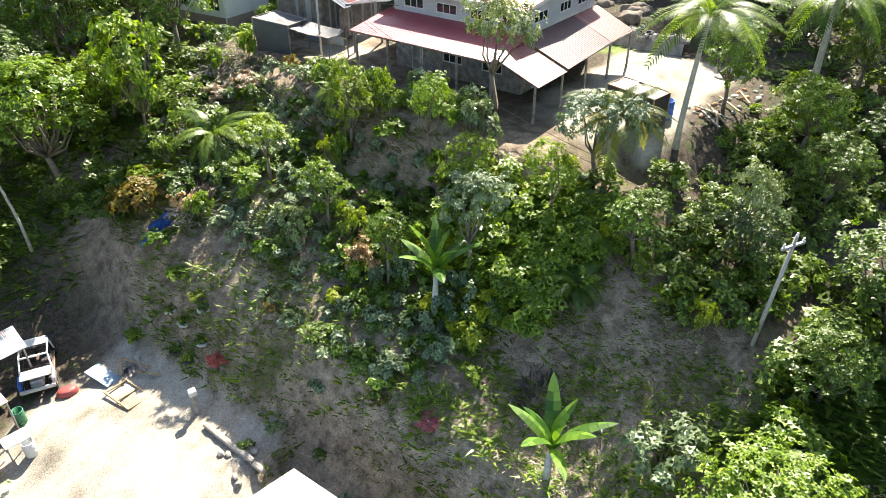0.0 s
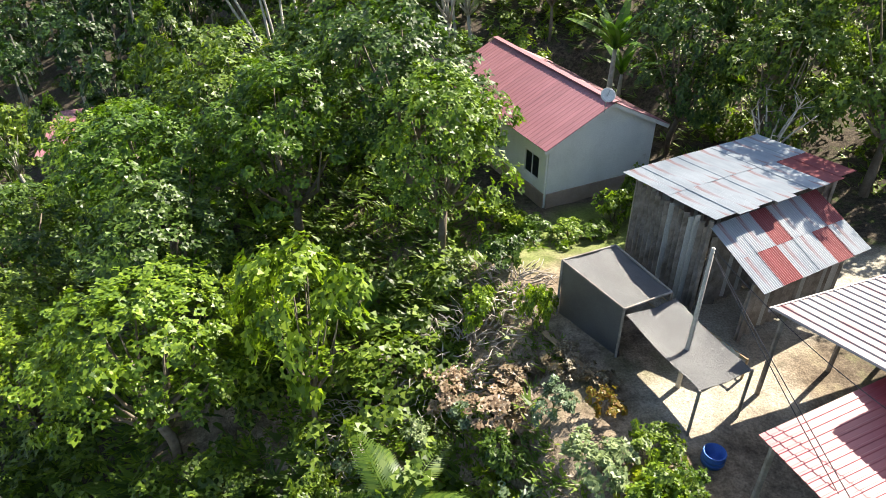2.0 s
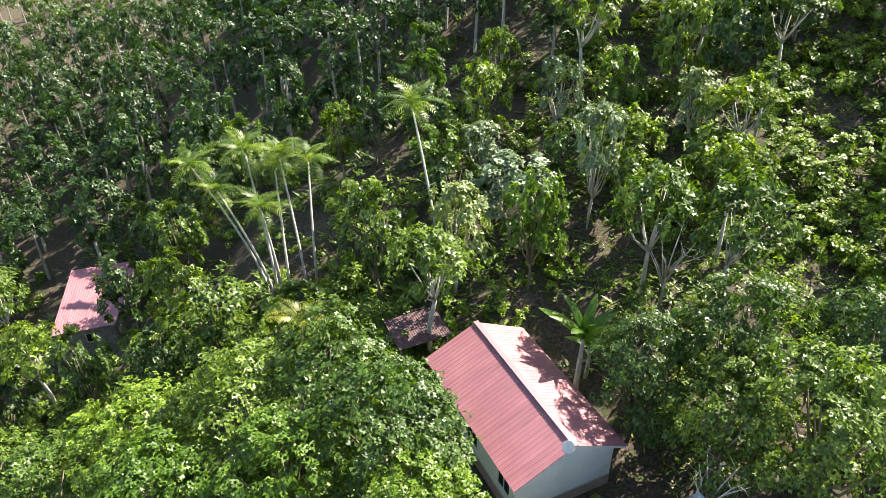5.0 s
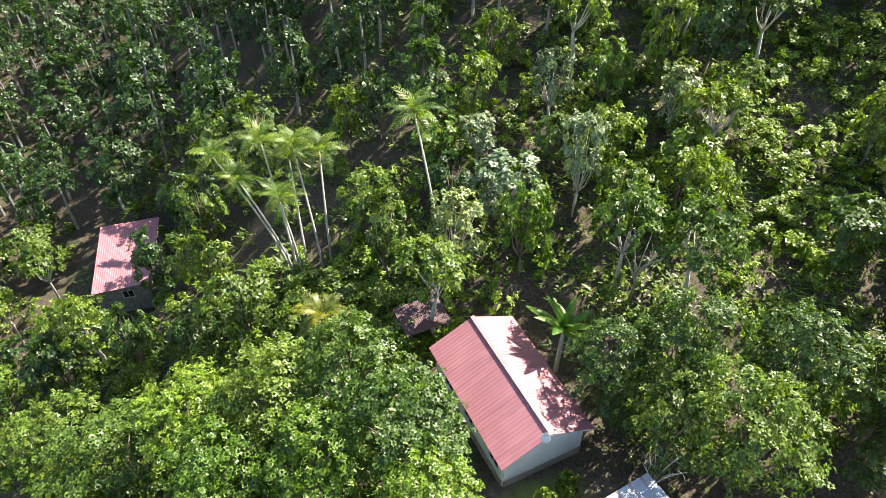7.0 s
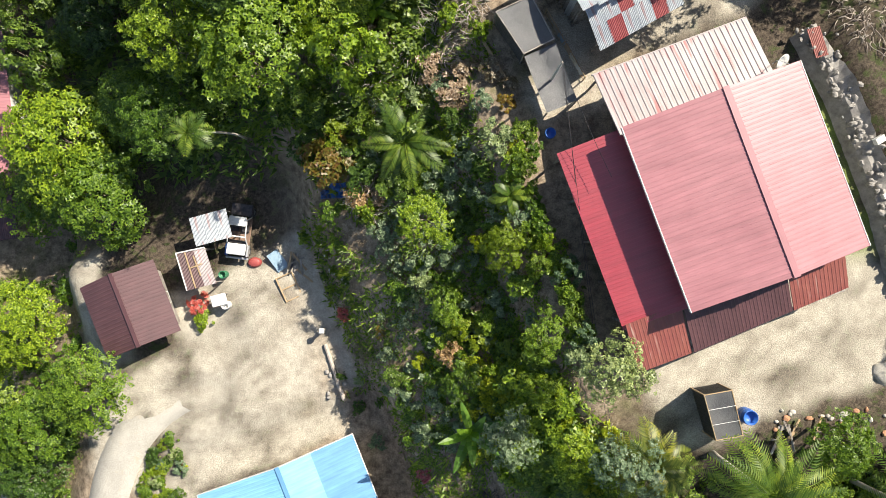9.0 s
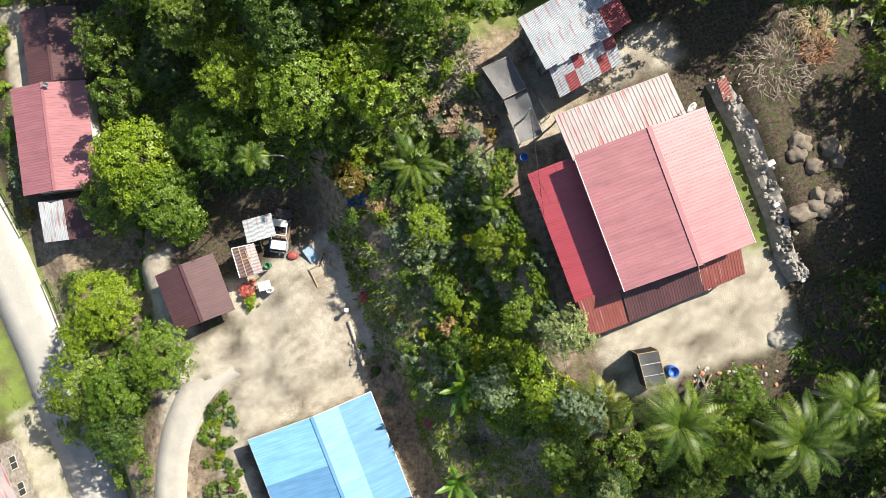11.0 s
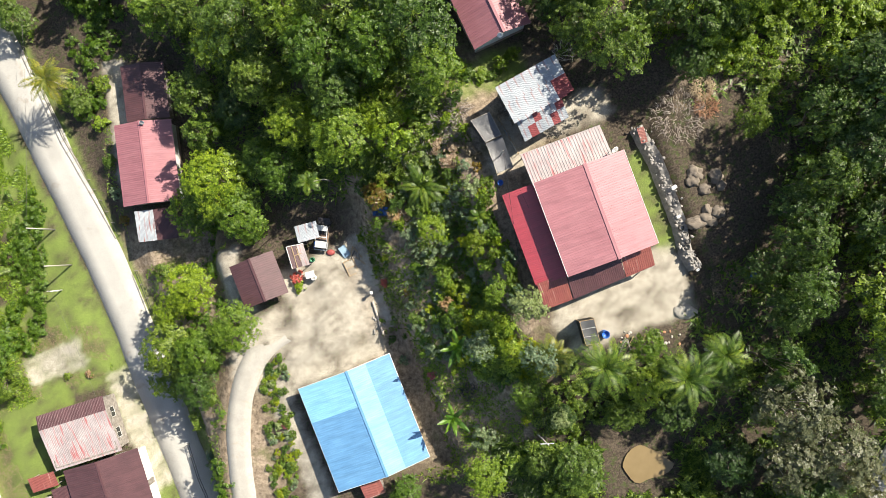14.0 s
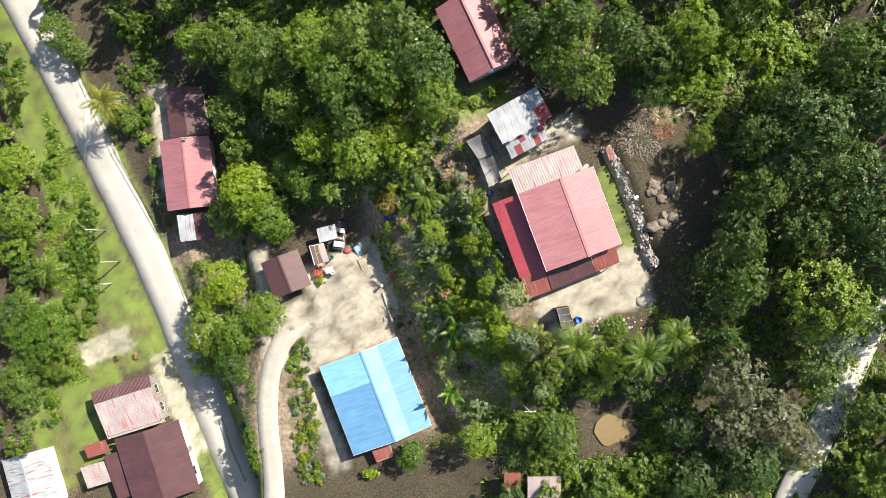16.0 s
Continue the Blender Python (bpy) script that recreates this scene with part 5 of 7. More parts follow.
for x, y, ln in ((7.0, -12.6, 1.7), (8.6, -13.6, 1.8), (6.4, -14.4, 1.5), (5.2, -12.6, 1.4)):
    palm(x, y, 0.7, 11, ln, "palm", name="low_palm", label="low fern-like palm on the bank", group="low palms", trunk_r=0.09, leaflet=0.5, pairs=20)

# ---- garden shrubs ----
for x, y, r, kind in ((4.1, 5.8, 0.75, "yellow"), (3.2, 6.6, 1.1, "grey"), (2.3, 5.0, 0.8, "bright"), (-7.2, 3.0, 0.9, "bright"), (-2.0, 2.6, 1.3, "bright"), (-5.4, 5.6, 1.5, "mid"), (-3.0, 4.4, 1.2, "mid"), (-8.6, 6.8, 1.3, "mid"),
                      (-6.9, 6.2, 1.9, "fire"), (-6.2, 7.6, 1.3, "yellow"), (-8.0, 9.4, 1.2, "mid"), (1.0, 2.0, 1.0, "mid"), (4.8, -1.6, 1.2, "bright"), (2.6, -3.6, 1.2, "bright"), (5.8, -6.2, 1.2, "mid")):
    plant_bush(x, y, r, kind, {"yellow": "yellow-green croton bush on the slope", "fire": "green bush with orange leaf tips"}.get(kind, "leafy green garden bush"))
for x, y, r in ((-4.9, 3.6, 1.1), (0.6, 9.6, 1.2), (-0.9, 11.2, 1.0), (-3.2, 12.4, 1.1), (-4.6, 13.4, 1.0)):
    plant_bush(x, y, r, "dry", "leafless dry grey-brown brush on soil", group="dry brush", name="dry_brush")
brng = random.Random(77)
for k in range(66):                             # the overgrown slope below the large house
    x, y = brng.uniform(-5.5, 9.5), brng.uniform(-21, 11)
    if (y < -12.5 and x < 8.5) or pad_inside(PADS[3], x, y) < 1.2 or (y < -9 and x < 2.0 + brng.uniform(-0.5, 0.8)) or (x < -1 and y < -2):
        continue
    kind = brng.choice(["mid", "bright", "bright", "bright", "grey", "grey", "yellow", "dry"])
    plant_bush(x, y, brng.uniform(0.55, 1.15), kind, {"dry": "leafless dry grey-brown brush on soil", "yellow": "yellow-green croton bush on the slope", "grey": "grey-green weedy shrub on the slope"}.get(kind, "leafy green shrub on the slope"), brng.uniform(0.7, 1.9), "slope shrubs")
for k in range(20):                             # beside the lean-to
    f = k / 20
    x, y = 3.9 + 4.4 * f + brng.uniform(-0.7, 0.5), 5.2 - 11.0 * f + brng.uniform(-0.5, 0.5)
    plant_bush(x, y, brng.uniform(0.6, 1.05), brng.choice(["bright", "grey", "bright", "mid"]), "leafy shrub below the lean-to roof", brng.uniform(0.9, 2.0), "slope shrubs")
for k in range(150):                            # planted strip between driveway and blue-roofed house
    f = brng.random()
    x, y = -21.3 + 3.2 * f + brng.uniform(-1.7, 1.7) - (0.8 if f > 0.6 else 0), -12.2 - 22 * f
    if polyline_distance(DRIVE, x, y)[0] < 1.7 or pad_inside((-9.5, -20.5, 5.8, 6.6, 21), x, y) < 0.5:
        continue
    kind = brng.choice(["mid", "bright", "grey", "yellow", "mid", "dry", "red"] if k % 9 == 0 else ["mid", "bright", "grey", "yellow", "mid"])
    plant_bush(x, y, brng.uniform(0.3, 0.65), kind, {"red": "small border shrub with red flowers", "dry": "small dry brown border shrub"}.get(kind, "small green border shrub by the driveway"), None, "border shrubs")
for x, y, r, kind in ((-3.3, -7.9, 0.8, "mid"), (-2.4, -12.2, 0.6, "fire"), (-6.9, -4.0, 0.6, "red"), (-1.4, -6.9, 0.7, "yellow"), (-4.0, 1.7, 0.8, "grey"), (-7.1, 0.9, 0.7, "bright"), (-2.7, -2.2, 1.1, "bright"), (0.1, -5.8, 1.2, "bright"), (-6.0, -8.8, 0.5, "grey"), (-4.6, -10.6, 0.45, "bright"), (-1.4, -14.6, 0.6, "red"), (-4.2, -5.0, 0.45, "fire"), (-7.4, -8.6, 0.4, "bright"), (-9.9, 1.4, 0.55, "bright"), (-6.6, -1.0, 0.5, "yellow"), (4.6, -21.4, 1.5, "grey"), (7.8, -24.2, 1.8, "bright"), (-6.4, -11.0, 0.6, "mid"), (-5.0, -13.6, 0.7, "grey"),
                      (1.2, -14.0, 0.6, "bright"), (-44.6, 22, 1.3, "mid"), (-45.2, 17, 1.2, "bright"), (-44.0, 12, 1.0, "mid"), (-43.4, 7.6, 0.9, "grey"), (-42.4, 4.0, 0.8, "fire"), (-36.4, -3.0, 1.4, "mid"), (-31.5, -22.0, 1.4, "mid"), (-30.0, -27.0, 1.3, "grey"), (-28.8, -31.5, 1.2, "mid"),
                      (-29.5, -18.5, 1.3, "mid"), (-10.5, -32.0, 1.2, "bright"), (-50.5, -16.8, 0.6, "mid"), (-47.5, -16.4, 0.6, "dry")):
    plant_bush(x, y, r, kind, {"fire": "shrub with orange-red leaf tips", "red": "small red-flowered shrub in the garden", "grey": "grey-green leafy shrub in the garden", "yellow": "small yellow-green shrub in the garden", "dry": "small dry brown shrub"}.get(kind, "leafy green garden shrub"), None, "garden shrubs")
for x, y, r, kind, h in ((0.8, 8.2, 0.9, "mid", 1.2), (2.2, 8.8, 0.7, "grey", 0.9), (3.6, 8.6, 0.6, "fire", 0.8), (4.6, 7.0, 0.8, "mid", 1.0), (1.4, 10.6, 0.9, "dry", 0.8), (3.0, 10.6, 0.8, "dry", 0.7), (2.2, 12.6, 0.7, "bright", 1.9), (0.4, 13.6, 0.9, "bright", 1.6), (1.2, 16.0, 1.0, "mid", 1.2), (3.9, 9.6, 0.5, "dry", 0.5),
                         (5.2, 6.0, 0.6, "bright", 0.8), (0.0, 10.0, 0.8, "grey", 0.9), (6.4, 19.6, 1.0, "bright", 1.6), (4.2, 18.2, 1.0, "bright", 0.8), (2.6, 18.6, 1.0, "bright", 0.8), (5.4, 18.4, 0.9, "bright", 0.7), (7.6, 20.2, 0.9, "mid", 2.0), (1.6, 19.4, 1.2, "bright", 1.3)):
    plant_bush(x, y, r, kind, {"dry": "leafless dry grey-brown brush on soil", "fire": "green bush with orange leaf tips", "grey": "grey-green leafy shrub in the garden"}.get(kind, "leafy green shrub near the shack"), h, "garden shrubs")
plant_bush(-17.7, -3.2, 0.85, "red", "round bush covered in pink-red blossom", 0.95, "flowering shrubs")
plant_bush(-17.4, -4.4, 0.9, "bright", "light green bush beside the blossom bush", 0.9)


# ---- undergrowth ----
def undergrowth(name, label, zones, n, leaf, mat, seed, per=4, lift=0.9, narrow=0.2, keep=None):
    rng = np.random.default_rng(seed)
    rr = random.Random(seed)
    pts = []
    while len(pts) < n:
        x0, x1, y0, y1 = rr.choice(zones)
        x, y = rr.uniform(x0, x1), rr.uniform(y0, y1)
        if noise.noise((x * 0.35, y * 0.35, seed)) < -0.12 or (keep and not keep(x, y)):
            continue
        pts.append((x, y, ground_z(x, y) + 0.02))
    p = np.array(pts)
    vs = []
    for k in range(per):
        a = rng.uniform(0, 2 * math.pi, n)
        out = np.stack([np.cos(a), np.sin(a), np.zeros(n)], 1)
        size = (leaf * rng.uniform(0.5, 1.4, n))[:, None]
        way = out + np.array([0, 0, 1.0]) * (lift * rng.uniform(0.3, 1.3, n))[:, None]
        way /= np.linalg.norm(way, axis=1)[:, None]
        wide = np.stack([-np.sin(a), np.cos(a), np.zeros(n)], 1)
        base = p + out * size * rng.uniform(0, 0.8, n)[:, None]
        tip = base + way * size + out * size * 0.25 - np.array([0, 0, 0.15]) * size
        vs.append(np.stack([base + wide * size * narrow, tip, base - wide * size * narrow], 1))
    tagged(new(name, cloud_mesh(name, np.concatenate(vs).reshape(-1, 3), GREEN[mat], 3)), label, "undergrowth", kind="stuff")


def bare(x, y):
    return min(pad_inside(p, x, y) for p in PADS) > 0.6 and polyline_distance(ROAD, x, y)[0] > 4.4 and polyline_distance(DRIVE, x, y)[0] > 1.6 and max(0, *[1 - pad_inside(s, x, y) for s in SAND]) < 0.6


undergrowth("weeds", "low green weeds on the dry slope", [(-9, 9, -28, 20), (-45, -27, -36, 26)], 12000, 0.15, "bright", 3, 5, 0.9, 0.26, bare)
undergrowth("dry_grass", "dry straw-coloured grass and leaf litter", [(-9, 10, -26, 20), (-9, 10, -26, 20), (24, 36, -6, 20), (-45, -27, -36, 26), (-62, -38, -40, -10)], 34000, 0.14, "dry", 4, 5, 0.5, 0.1, bare)
undergrowth("bright_weeds", "bright green weeds in sunlit clearings", [(-10, 9, -28, 20), (10, 46, 20, 62), (-62, -55, -26, 30), (-20, 0, 8, 34)], 14000, 0.34, "bright", 5, 6, 1.0, 0.16, bare)
undergrowth("forest_floor", "dense low green undergrowth of the woods", [(-34, 0, 6, 40), (-40, 60, 30, 75), (26, 62, -40, 30), (6, 30, -36, -22)], 18000, 0.58, "mid", 6, 5, 0.8, 0.22, bare)


def thicket(name, label, zones, lobes_n, per_lobe, leaf, mat, seed, lo=0.5, hi=1.5):
    """Waist-high tangles of shrubs and creepers, joined."""
    rr = random.Random(seed)
    rng = np.random.default_rng(seed)
    out = []
    while len(out) < lobes_n:
        x0, x1, y0, y1 = rr.choice(zones)
        x, y = rr.uniform(x0, x1), rr.uniform(y0, y1)
        if not bare(x, y) or min(pad_inside(p, x, y) for p in PADS) < 1.5 or noise.noise((x * 0.15, y * 0.15, seed)) < -0.25:
            continue
        r, h = rr.uniform(lo, hi), rr.uniform(lo, hi) * 0.9
        out.append(leaf_cloud(rng, [((x, y, ground_z(x, y) + h * 0.4), (r, r, h))], per_lobe, leaf * 0.8, 8, 0.42))
    tagged(new(name, cloud_mesh(name, np.concatenate(out), GREEN[mat], 3)), label, "thicket", kind="stuff")


thicket("bright_thicket", "sunlit bright green thicket of creepers and shrubs", [(12, 46, 22, 66), (14, 48, 22, 66), (-30, 10, 30, 60), (4, 10.5, -14, -7), (27, 44, 18, 29)], 620, 52, 0.3, "bright", 41)
thicket("thicket", "dense green thicket under the trees", [(-34, 0, 8, 40), (-46, 62, 34, 72), (10, 60, 22, 66), (26, 62, -40, 30), (9, 30, -36, -22)], 900, 44, 0.34, "mid", 42, 0.6, 1.8)
thicket("roadside_thicket", "light green roadside weeds and creepers", [(-72, -60, -30, 40), (-59, -54, -14, 12), (-33, -27, -36, -14), (-34, -28, -14, 8), (-50, -42, 18, 36)], 340, 46, 0.26, "bright", 43, 0.4, 1.1)
# yellow leaf material brightens the west-facing bank in place of direct sun
thicket("fern_thicket", "yellow-green ferns and creepers along the bank, sunlight put in their colour", [(1.8, 9.5, -13, -6.5)], 120, 44, 0.24, "yellow", 44, 0.35, 0.85)
thicket("garden_thicket", "bright mixed shrubs and creepers on the garden slope", [(-3, 9, -12.5, 8), (1, 10, -13, -4)], 190, 40, 0.22, "bright", 46, 0.25, 0.75)
thicket("pale_thicket", "pale grey-green weeds and saplings on the garden slope", [(-4, 9, -12.5, 11)], 150, 40, 0.2, "grey", 47, 0.25, 0.7)
thicket("palm_thicket", "green shrubs under the coconut palms", [(9, 26, -21, -11.5)], 110, 50, 0.28, "mid", 45, 0.5, 1.1)

# ---- yard and garden things ----


def blob(bm, c, r, seed, sub=2, flat=1.0, rough=0.25):
    """A lumpy stone-like solid."""
    v = bmesh.ops.create_icosphere(bm, subdivisions=sub, radius=1, matrix=Matrix.Identity(4))["verts"]
    for p in v:
        k = 1 + rough * noise.noise(p.co * 1.7 + Vector((seed, seed * 2, 0)))
        p.co = Vector(c) + Vector((p.co.x * r[0] * k, p.co.y * r[1] * k, p.co.z * r[2] * k * flat))


def torus(bm, r, w, m, seg=18, ring=8):
    vs = [[bm.verts.new(m @ Vector(((r + w * math.cos(b)) * math.cos(a), (r + w * math.cos(b)) * math.sin(a), w * 0.9 * math.sin(b)))) for b in (2 * math.pi * k / ring for k in range(ring))] for a in (2 * math.pi * j / seg for j in range(seg))]
    for j in range(seg):
        for k in range(ring):
            bm.faces.new((vs[j][k], vs[(j + 1) % seg][k], vs[(j + 1) % seg][(k + 1) % ring], vs[j][(k + 1) % ring]))


def sag_net(parent, corners, sag, name="net_roof", label="", thick=0.02, n=8):
    """A net stretched over four corners, sagging between them."""
    a, b, c, d = map(Vector, corners)
    bm = bmesh.new()
    for lift in (0, -thick):
        g = [[bm.verts.new(a.lerp(b, i / n).lerp(d.lerp(c, i / n), j / n) + Vector((0, 0, lift - sag * math.sin(math.pi * i / n) * math.sin(math.pi * j / n) - 0.3 * sag * math.sin(math.pi * (i + j) / n) ** 2 + 0.04 * noise.noise((i * 0.9, j * 0.9, sag * 9))))) for i in range(n + 1)] for j in range(n + 1)]
        for j in range(n):
            for i in range(n):
                bm.faces.new((g[j][i], g[j][i + 1], g[j + 1][i + 1], g[j + 1][i]))
    return part(name, bm, NET, parent, label, True)


def net_shelter():
    ob = thing("net_shelter", "sagging black shade-net shelter on thin poles", "shelter")
    A, B, M1, M2, C, D = (2.95, 13.1, 14.35), (4.85, 13.95, 14.35), (4.45, 10.9, 14.1), (6.1, 11.7, 14.1), (5.7, 7.75, 13.9), (7.3, 8.4, 14.0)
    sag_net(ob, (A, B, M2, M1), 0.12)
    sag_net(ob, ((4.5, 10.8, 13.95), (6.2, 11.55, 13.98), D, C), 0.3)
    for p in (A, B, M1, M2, C, D):
        bar(ob, BOARD, (p[0], p[1], 11.6), p, 0.07, 0.07, "pole")
    for p, q in ((A, B), (M1, M2), (A, M1), (B, M2)):
        bar(ob, BOARD, p, q, 0.06, 0.06, "rail")
    for p, q in ((A, M1), (B, A)):             # hanging sides
        sag_net(ob, (p, q, (q[0] + 0.1, q[1], 12.0), (p[0] + 0.1, p[1], 12.0)), 0.0, "net_side")
    plank = thing("loose_plank", "pale timber plank lying on the ground", "plank", "loose planks")
    bar(plank, TIMBER, (2.4, 12.2, 12.15), (4.0, 9.4, 12.2), 0.18, 0.06, "board")
    plank = thing("loose_plank", "pale timber plank lying on the ground", "plank", "loose planks")
    bar(plank, TIMBER, (7.25, 10.0, 12.12), (7.55, 7.9, 12.12), 0.22, 0.06, "board")


net_shelter()


def net_cage():
    ob = thing("netted_cage", "small timber cage covered with black netting", "cage")
    A, B, C, D = (14.0, -7.6, 14.0), (15.5, -7.35, 14.0), (16.15, -9.85, 13.8), (14.7, -10.1, 13.8)
    sag_net(ob, (A, B, C, D), 0.08)
    for p, q in ((A, B), (B, C), (C, D), (D, A)):
        bar(ob, TIMBER, (p[0], p[1], 11.7), p, 0.07, 0.07, "post")
        bar(ob, TIMBER, p, q, 0.05, 0.05, "rail")
        sag_net(ob, (p, q, (q[0], q[1], 12.1), (p[0], p[1], 12.1)), 0.0, "net_side")
    for f in (0.33, 0.66):
        p, q = Vector(A).lerp(Vector(D), f), Vector(B).lerp(Vector(C), f)
        bar(ob, PLASTIC_WHITE, p + Vector((0, 0, 0.05)), q + Vector((0, 0, 0.05)), 0.025, 0.025, "cord")


net_cage()


def lathe(bm, prof, m, seg=20):
    rings = [[bm.verts.new(m @ Vector((r * math.cos(a), r * math.sin(a), z))) for a in (2 * math.pi * k / seg for k in range(seg))] for r, z in prof]
    for a, b in zip(rings, rings[1:]):
        for k in range(seg):
            bm.faces.new((a[k], a[(k + 1) % seg], b[(k + 1) % seg], b[k]))
    bm.faces.new(rings[0][::-1])
    bm.faces.new(rings[-1])


def drum(x, y, label, h=0.95, r=0.32, mat=None, tilt=0):
    ob = thing("plastic_drum", label, "drum", at=pose(x, y, ground_z(x, y), tilt))
    bm = bmesh.new()
    lathe(bm, [(r * 0.93, 0), (r, 0.06), (r, 0.3 * h), (r * 1.04, 0.33 * h), (r, 0.36 * h), (r, 0.63 * h), (r * 1.04, 0.66 * h), (r, 0.69 * h), (r, h * 0.95), (r * 0.9, h), (r * 0.85, h), (r * 0.82, h - 0.3), (0.05, h - 0.32)], Matrix.Identity(4))
    part("body", bm, mat or PLASTIC_BLUE, ob, smooth_faces=True)
    bm = bmesh.new()
    torus(bm, r * 0.95, 0.025, Matrix.Translation((0, 0, h)))
    part("rim", bm, mat or PLASTIC_BLUE, ob, smooth_faces=True)


drum(16.95, -9.1, "open blue plastic water drum beside the netted cage", 1.0, 0.42)
drum(6.1, 6.9, "small blue plastic tub by the house", 0.4, 0.3)
drum(32.2, -3.0, "blue plastic barrel among weeds", 0.8, 0.3)


def zinc_shelter():
    ob = thing("zinc_shelter", "flat zinc-roofed shelter beside a wrecked truck", "shelter")
    A, B, C, D = (-17.5, 2.75, 3.7), (-15.0, 3.4, 3.75), (-14.6, 1.45, 3.6), (-17.1, 0.8, 3.5)
    for k in range(3):
        f0, f1 = k / 3, (k + 1) / 3 + 0.02
        a, b, c, d = Vector(A), Vector(B), Vector(C), Vector(D)
        lift = Vector((0, 0, 0.012 * (k % 2)))
        sheet_part(ob, ZINC, a.lerp(b, f1) + lift, a.lerp(b, f0) + lift, d.lerp(c, f0) + lift, d.lerp(c, f1) + lift, "roof_sheet", pitch=0.09, rib=0.012, wave=True, thick=0.01)
    for p in (A, B, C, D):
        q = Vector(p).lerp(Vector((-16.05, 2.1, p[2])), 0.1)
        bar(ob, BOARD, (q.x, q.y, -0.4), (q.x, q.y, p[2] - 0.02), 0.08, 0.08, "post")
    bar(ob, BOARD, (-17.4, 2.62, 3.62), (-15.1, 3.25, 3.67), 0.06, 0.08, "beam")
    bar(ob, BOARD, (-17.0, 0.95, 3.43), (-14.75, 1.6, 3.52), 0.06, 0.08, "beam")


zinc_shelter()


def red_kiosk():
    ob = thing("roofed_stall", "low stall with rusty red sheets edged in white boards", "stall")
    A, B, C, D = map(Vector, ((-18.55, 0.35, 3.35), (-16.55, 0.75, 3.4), (-15.8, -1.75, 3.25), (-17.85, -2.25, 3.2)))
    sheet_part(ob, BROWN, B.lerp(A, 0.4), A, D, C.lerp(D, 0.4), "roof_sheet", "dull red-brown roof sheet", pitch=0.09, rib=0.012, wave=True, thick=0.01)
    sheet_part(ob, OLDWHITE, B, B.lerp(A, 0.4), C.lerp(D, 0.4), C, "roof_sheet", "whitish faded roof sheet", pitch=0.09, rib=0.012, wave=True, thick=0.01)
    up = Vector((0, 0, 0.05))
    for p, q in ((A, D), (A, B), (A.lerp(B, 0.55) + (D - A) * 0.15, A.lerp(B, 0.6) + (D - A) * 0.7), (A.lerp(B, 0.3), D.lerp(C, 0.3)), (A.lerp(B, 0.32) + (D - A) * 0.45, A.lerp(B, 0.75) + (D - A) * 0.4)):
        bar(ob, TIMBER if (p - A).length > 0.5 else TRIM, p + up, q + up, 0.09, 0.04, "batten")
    for p in (A, B, C, D):
        q = p.lerp((A + C) / 2, 0.08)
        bar(ob, BOARD, (q.x, q.y, -0.3), (q.x, q.y, p.z - 0.03), 0.08, 0.08, "post")
    m = (A + D) / 2
    wall_with_holes(ob, BOARD, (A.x + 0.15, A.y - 0.15), (D.x + 0.1, D.y + 0.15), 0.8, 3.15, thick=0.04)
    wall_with_holes(ob, BOARD, (A.x + 0.2, A.y - 0.12), (B.x - 0.15, B.y - 0.12), 0.8, 3.2, thick=0.04)
    t = thing("work_table", "white-topped table in front of the stall", "table")
    bm = bmesh.new()
    box(bm, (-0.55, -0.4, 0.7), (0.55, 0.4, 0.76), 0.01, pose(-16.0, -3.0, 1.4, 0, 0, 14))
    part("tabletop", bm, PLASTIC_WHITE, t)
    for sx in (-0.48, 0.48):
        for sy in (-0.33, 0.33):
            bm = bmesh.new()
            box(bm, (sx - 0.03, sy - 0.03, -0.1), (sx + 0.03, sy + 0.03, 0.7), 0, pose(-16.0, -3.0, 1.4, 0, 0, 14))
            part("leg", bm, BOARD, t)


red_kiosk()
drum(-15.6, -3.4, "white plastic barrel beside the table", 0.8, 0.28, PLASTIC_WHITE)
drum(-15.75, -1.2, "green plastic bin beside the stall", 0.8, 0.27, rough_mat("green_plastic", (0.02, 0.14, 0.07), (0.04, 0.2, 0.1), 3, 40, 0.45))


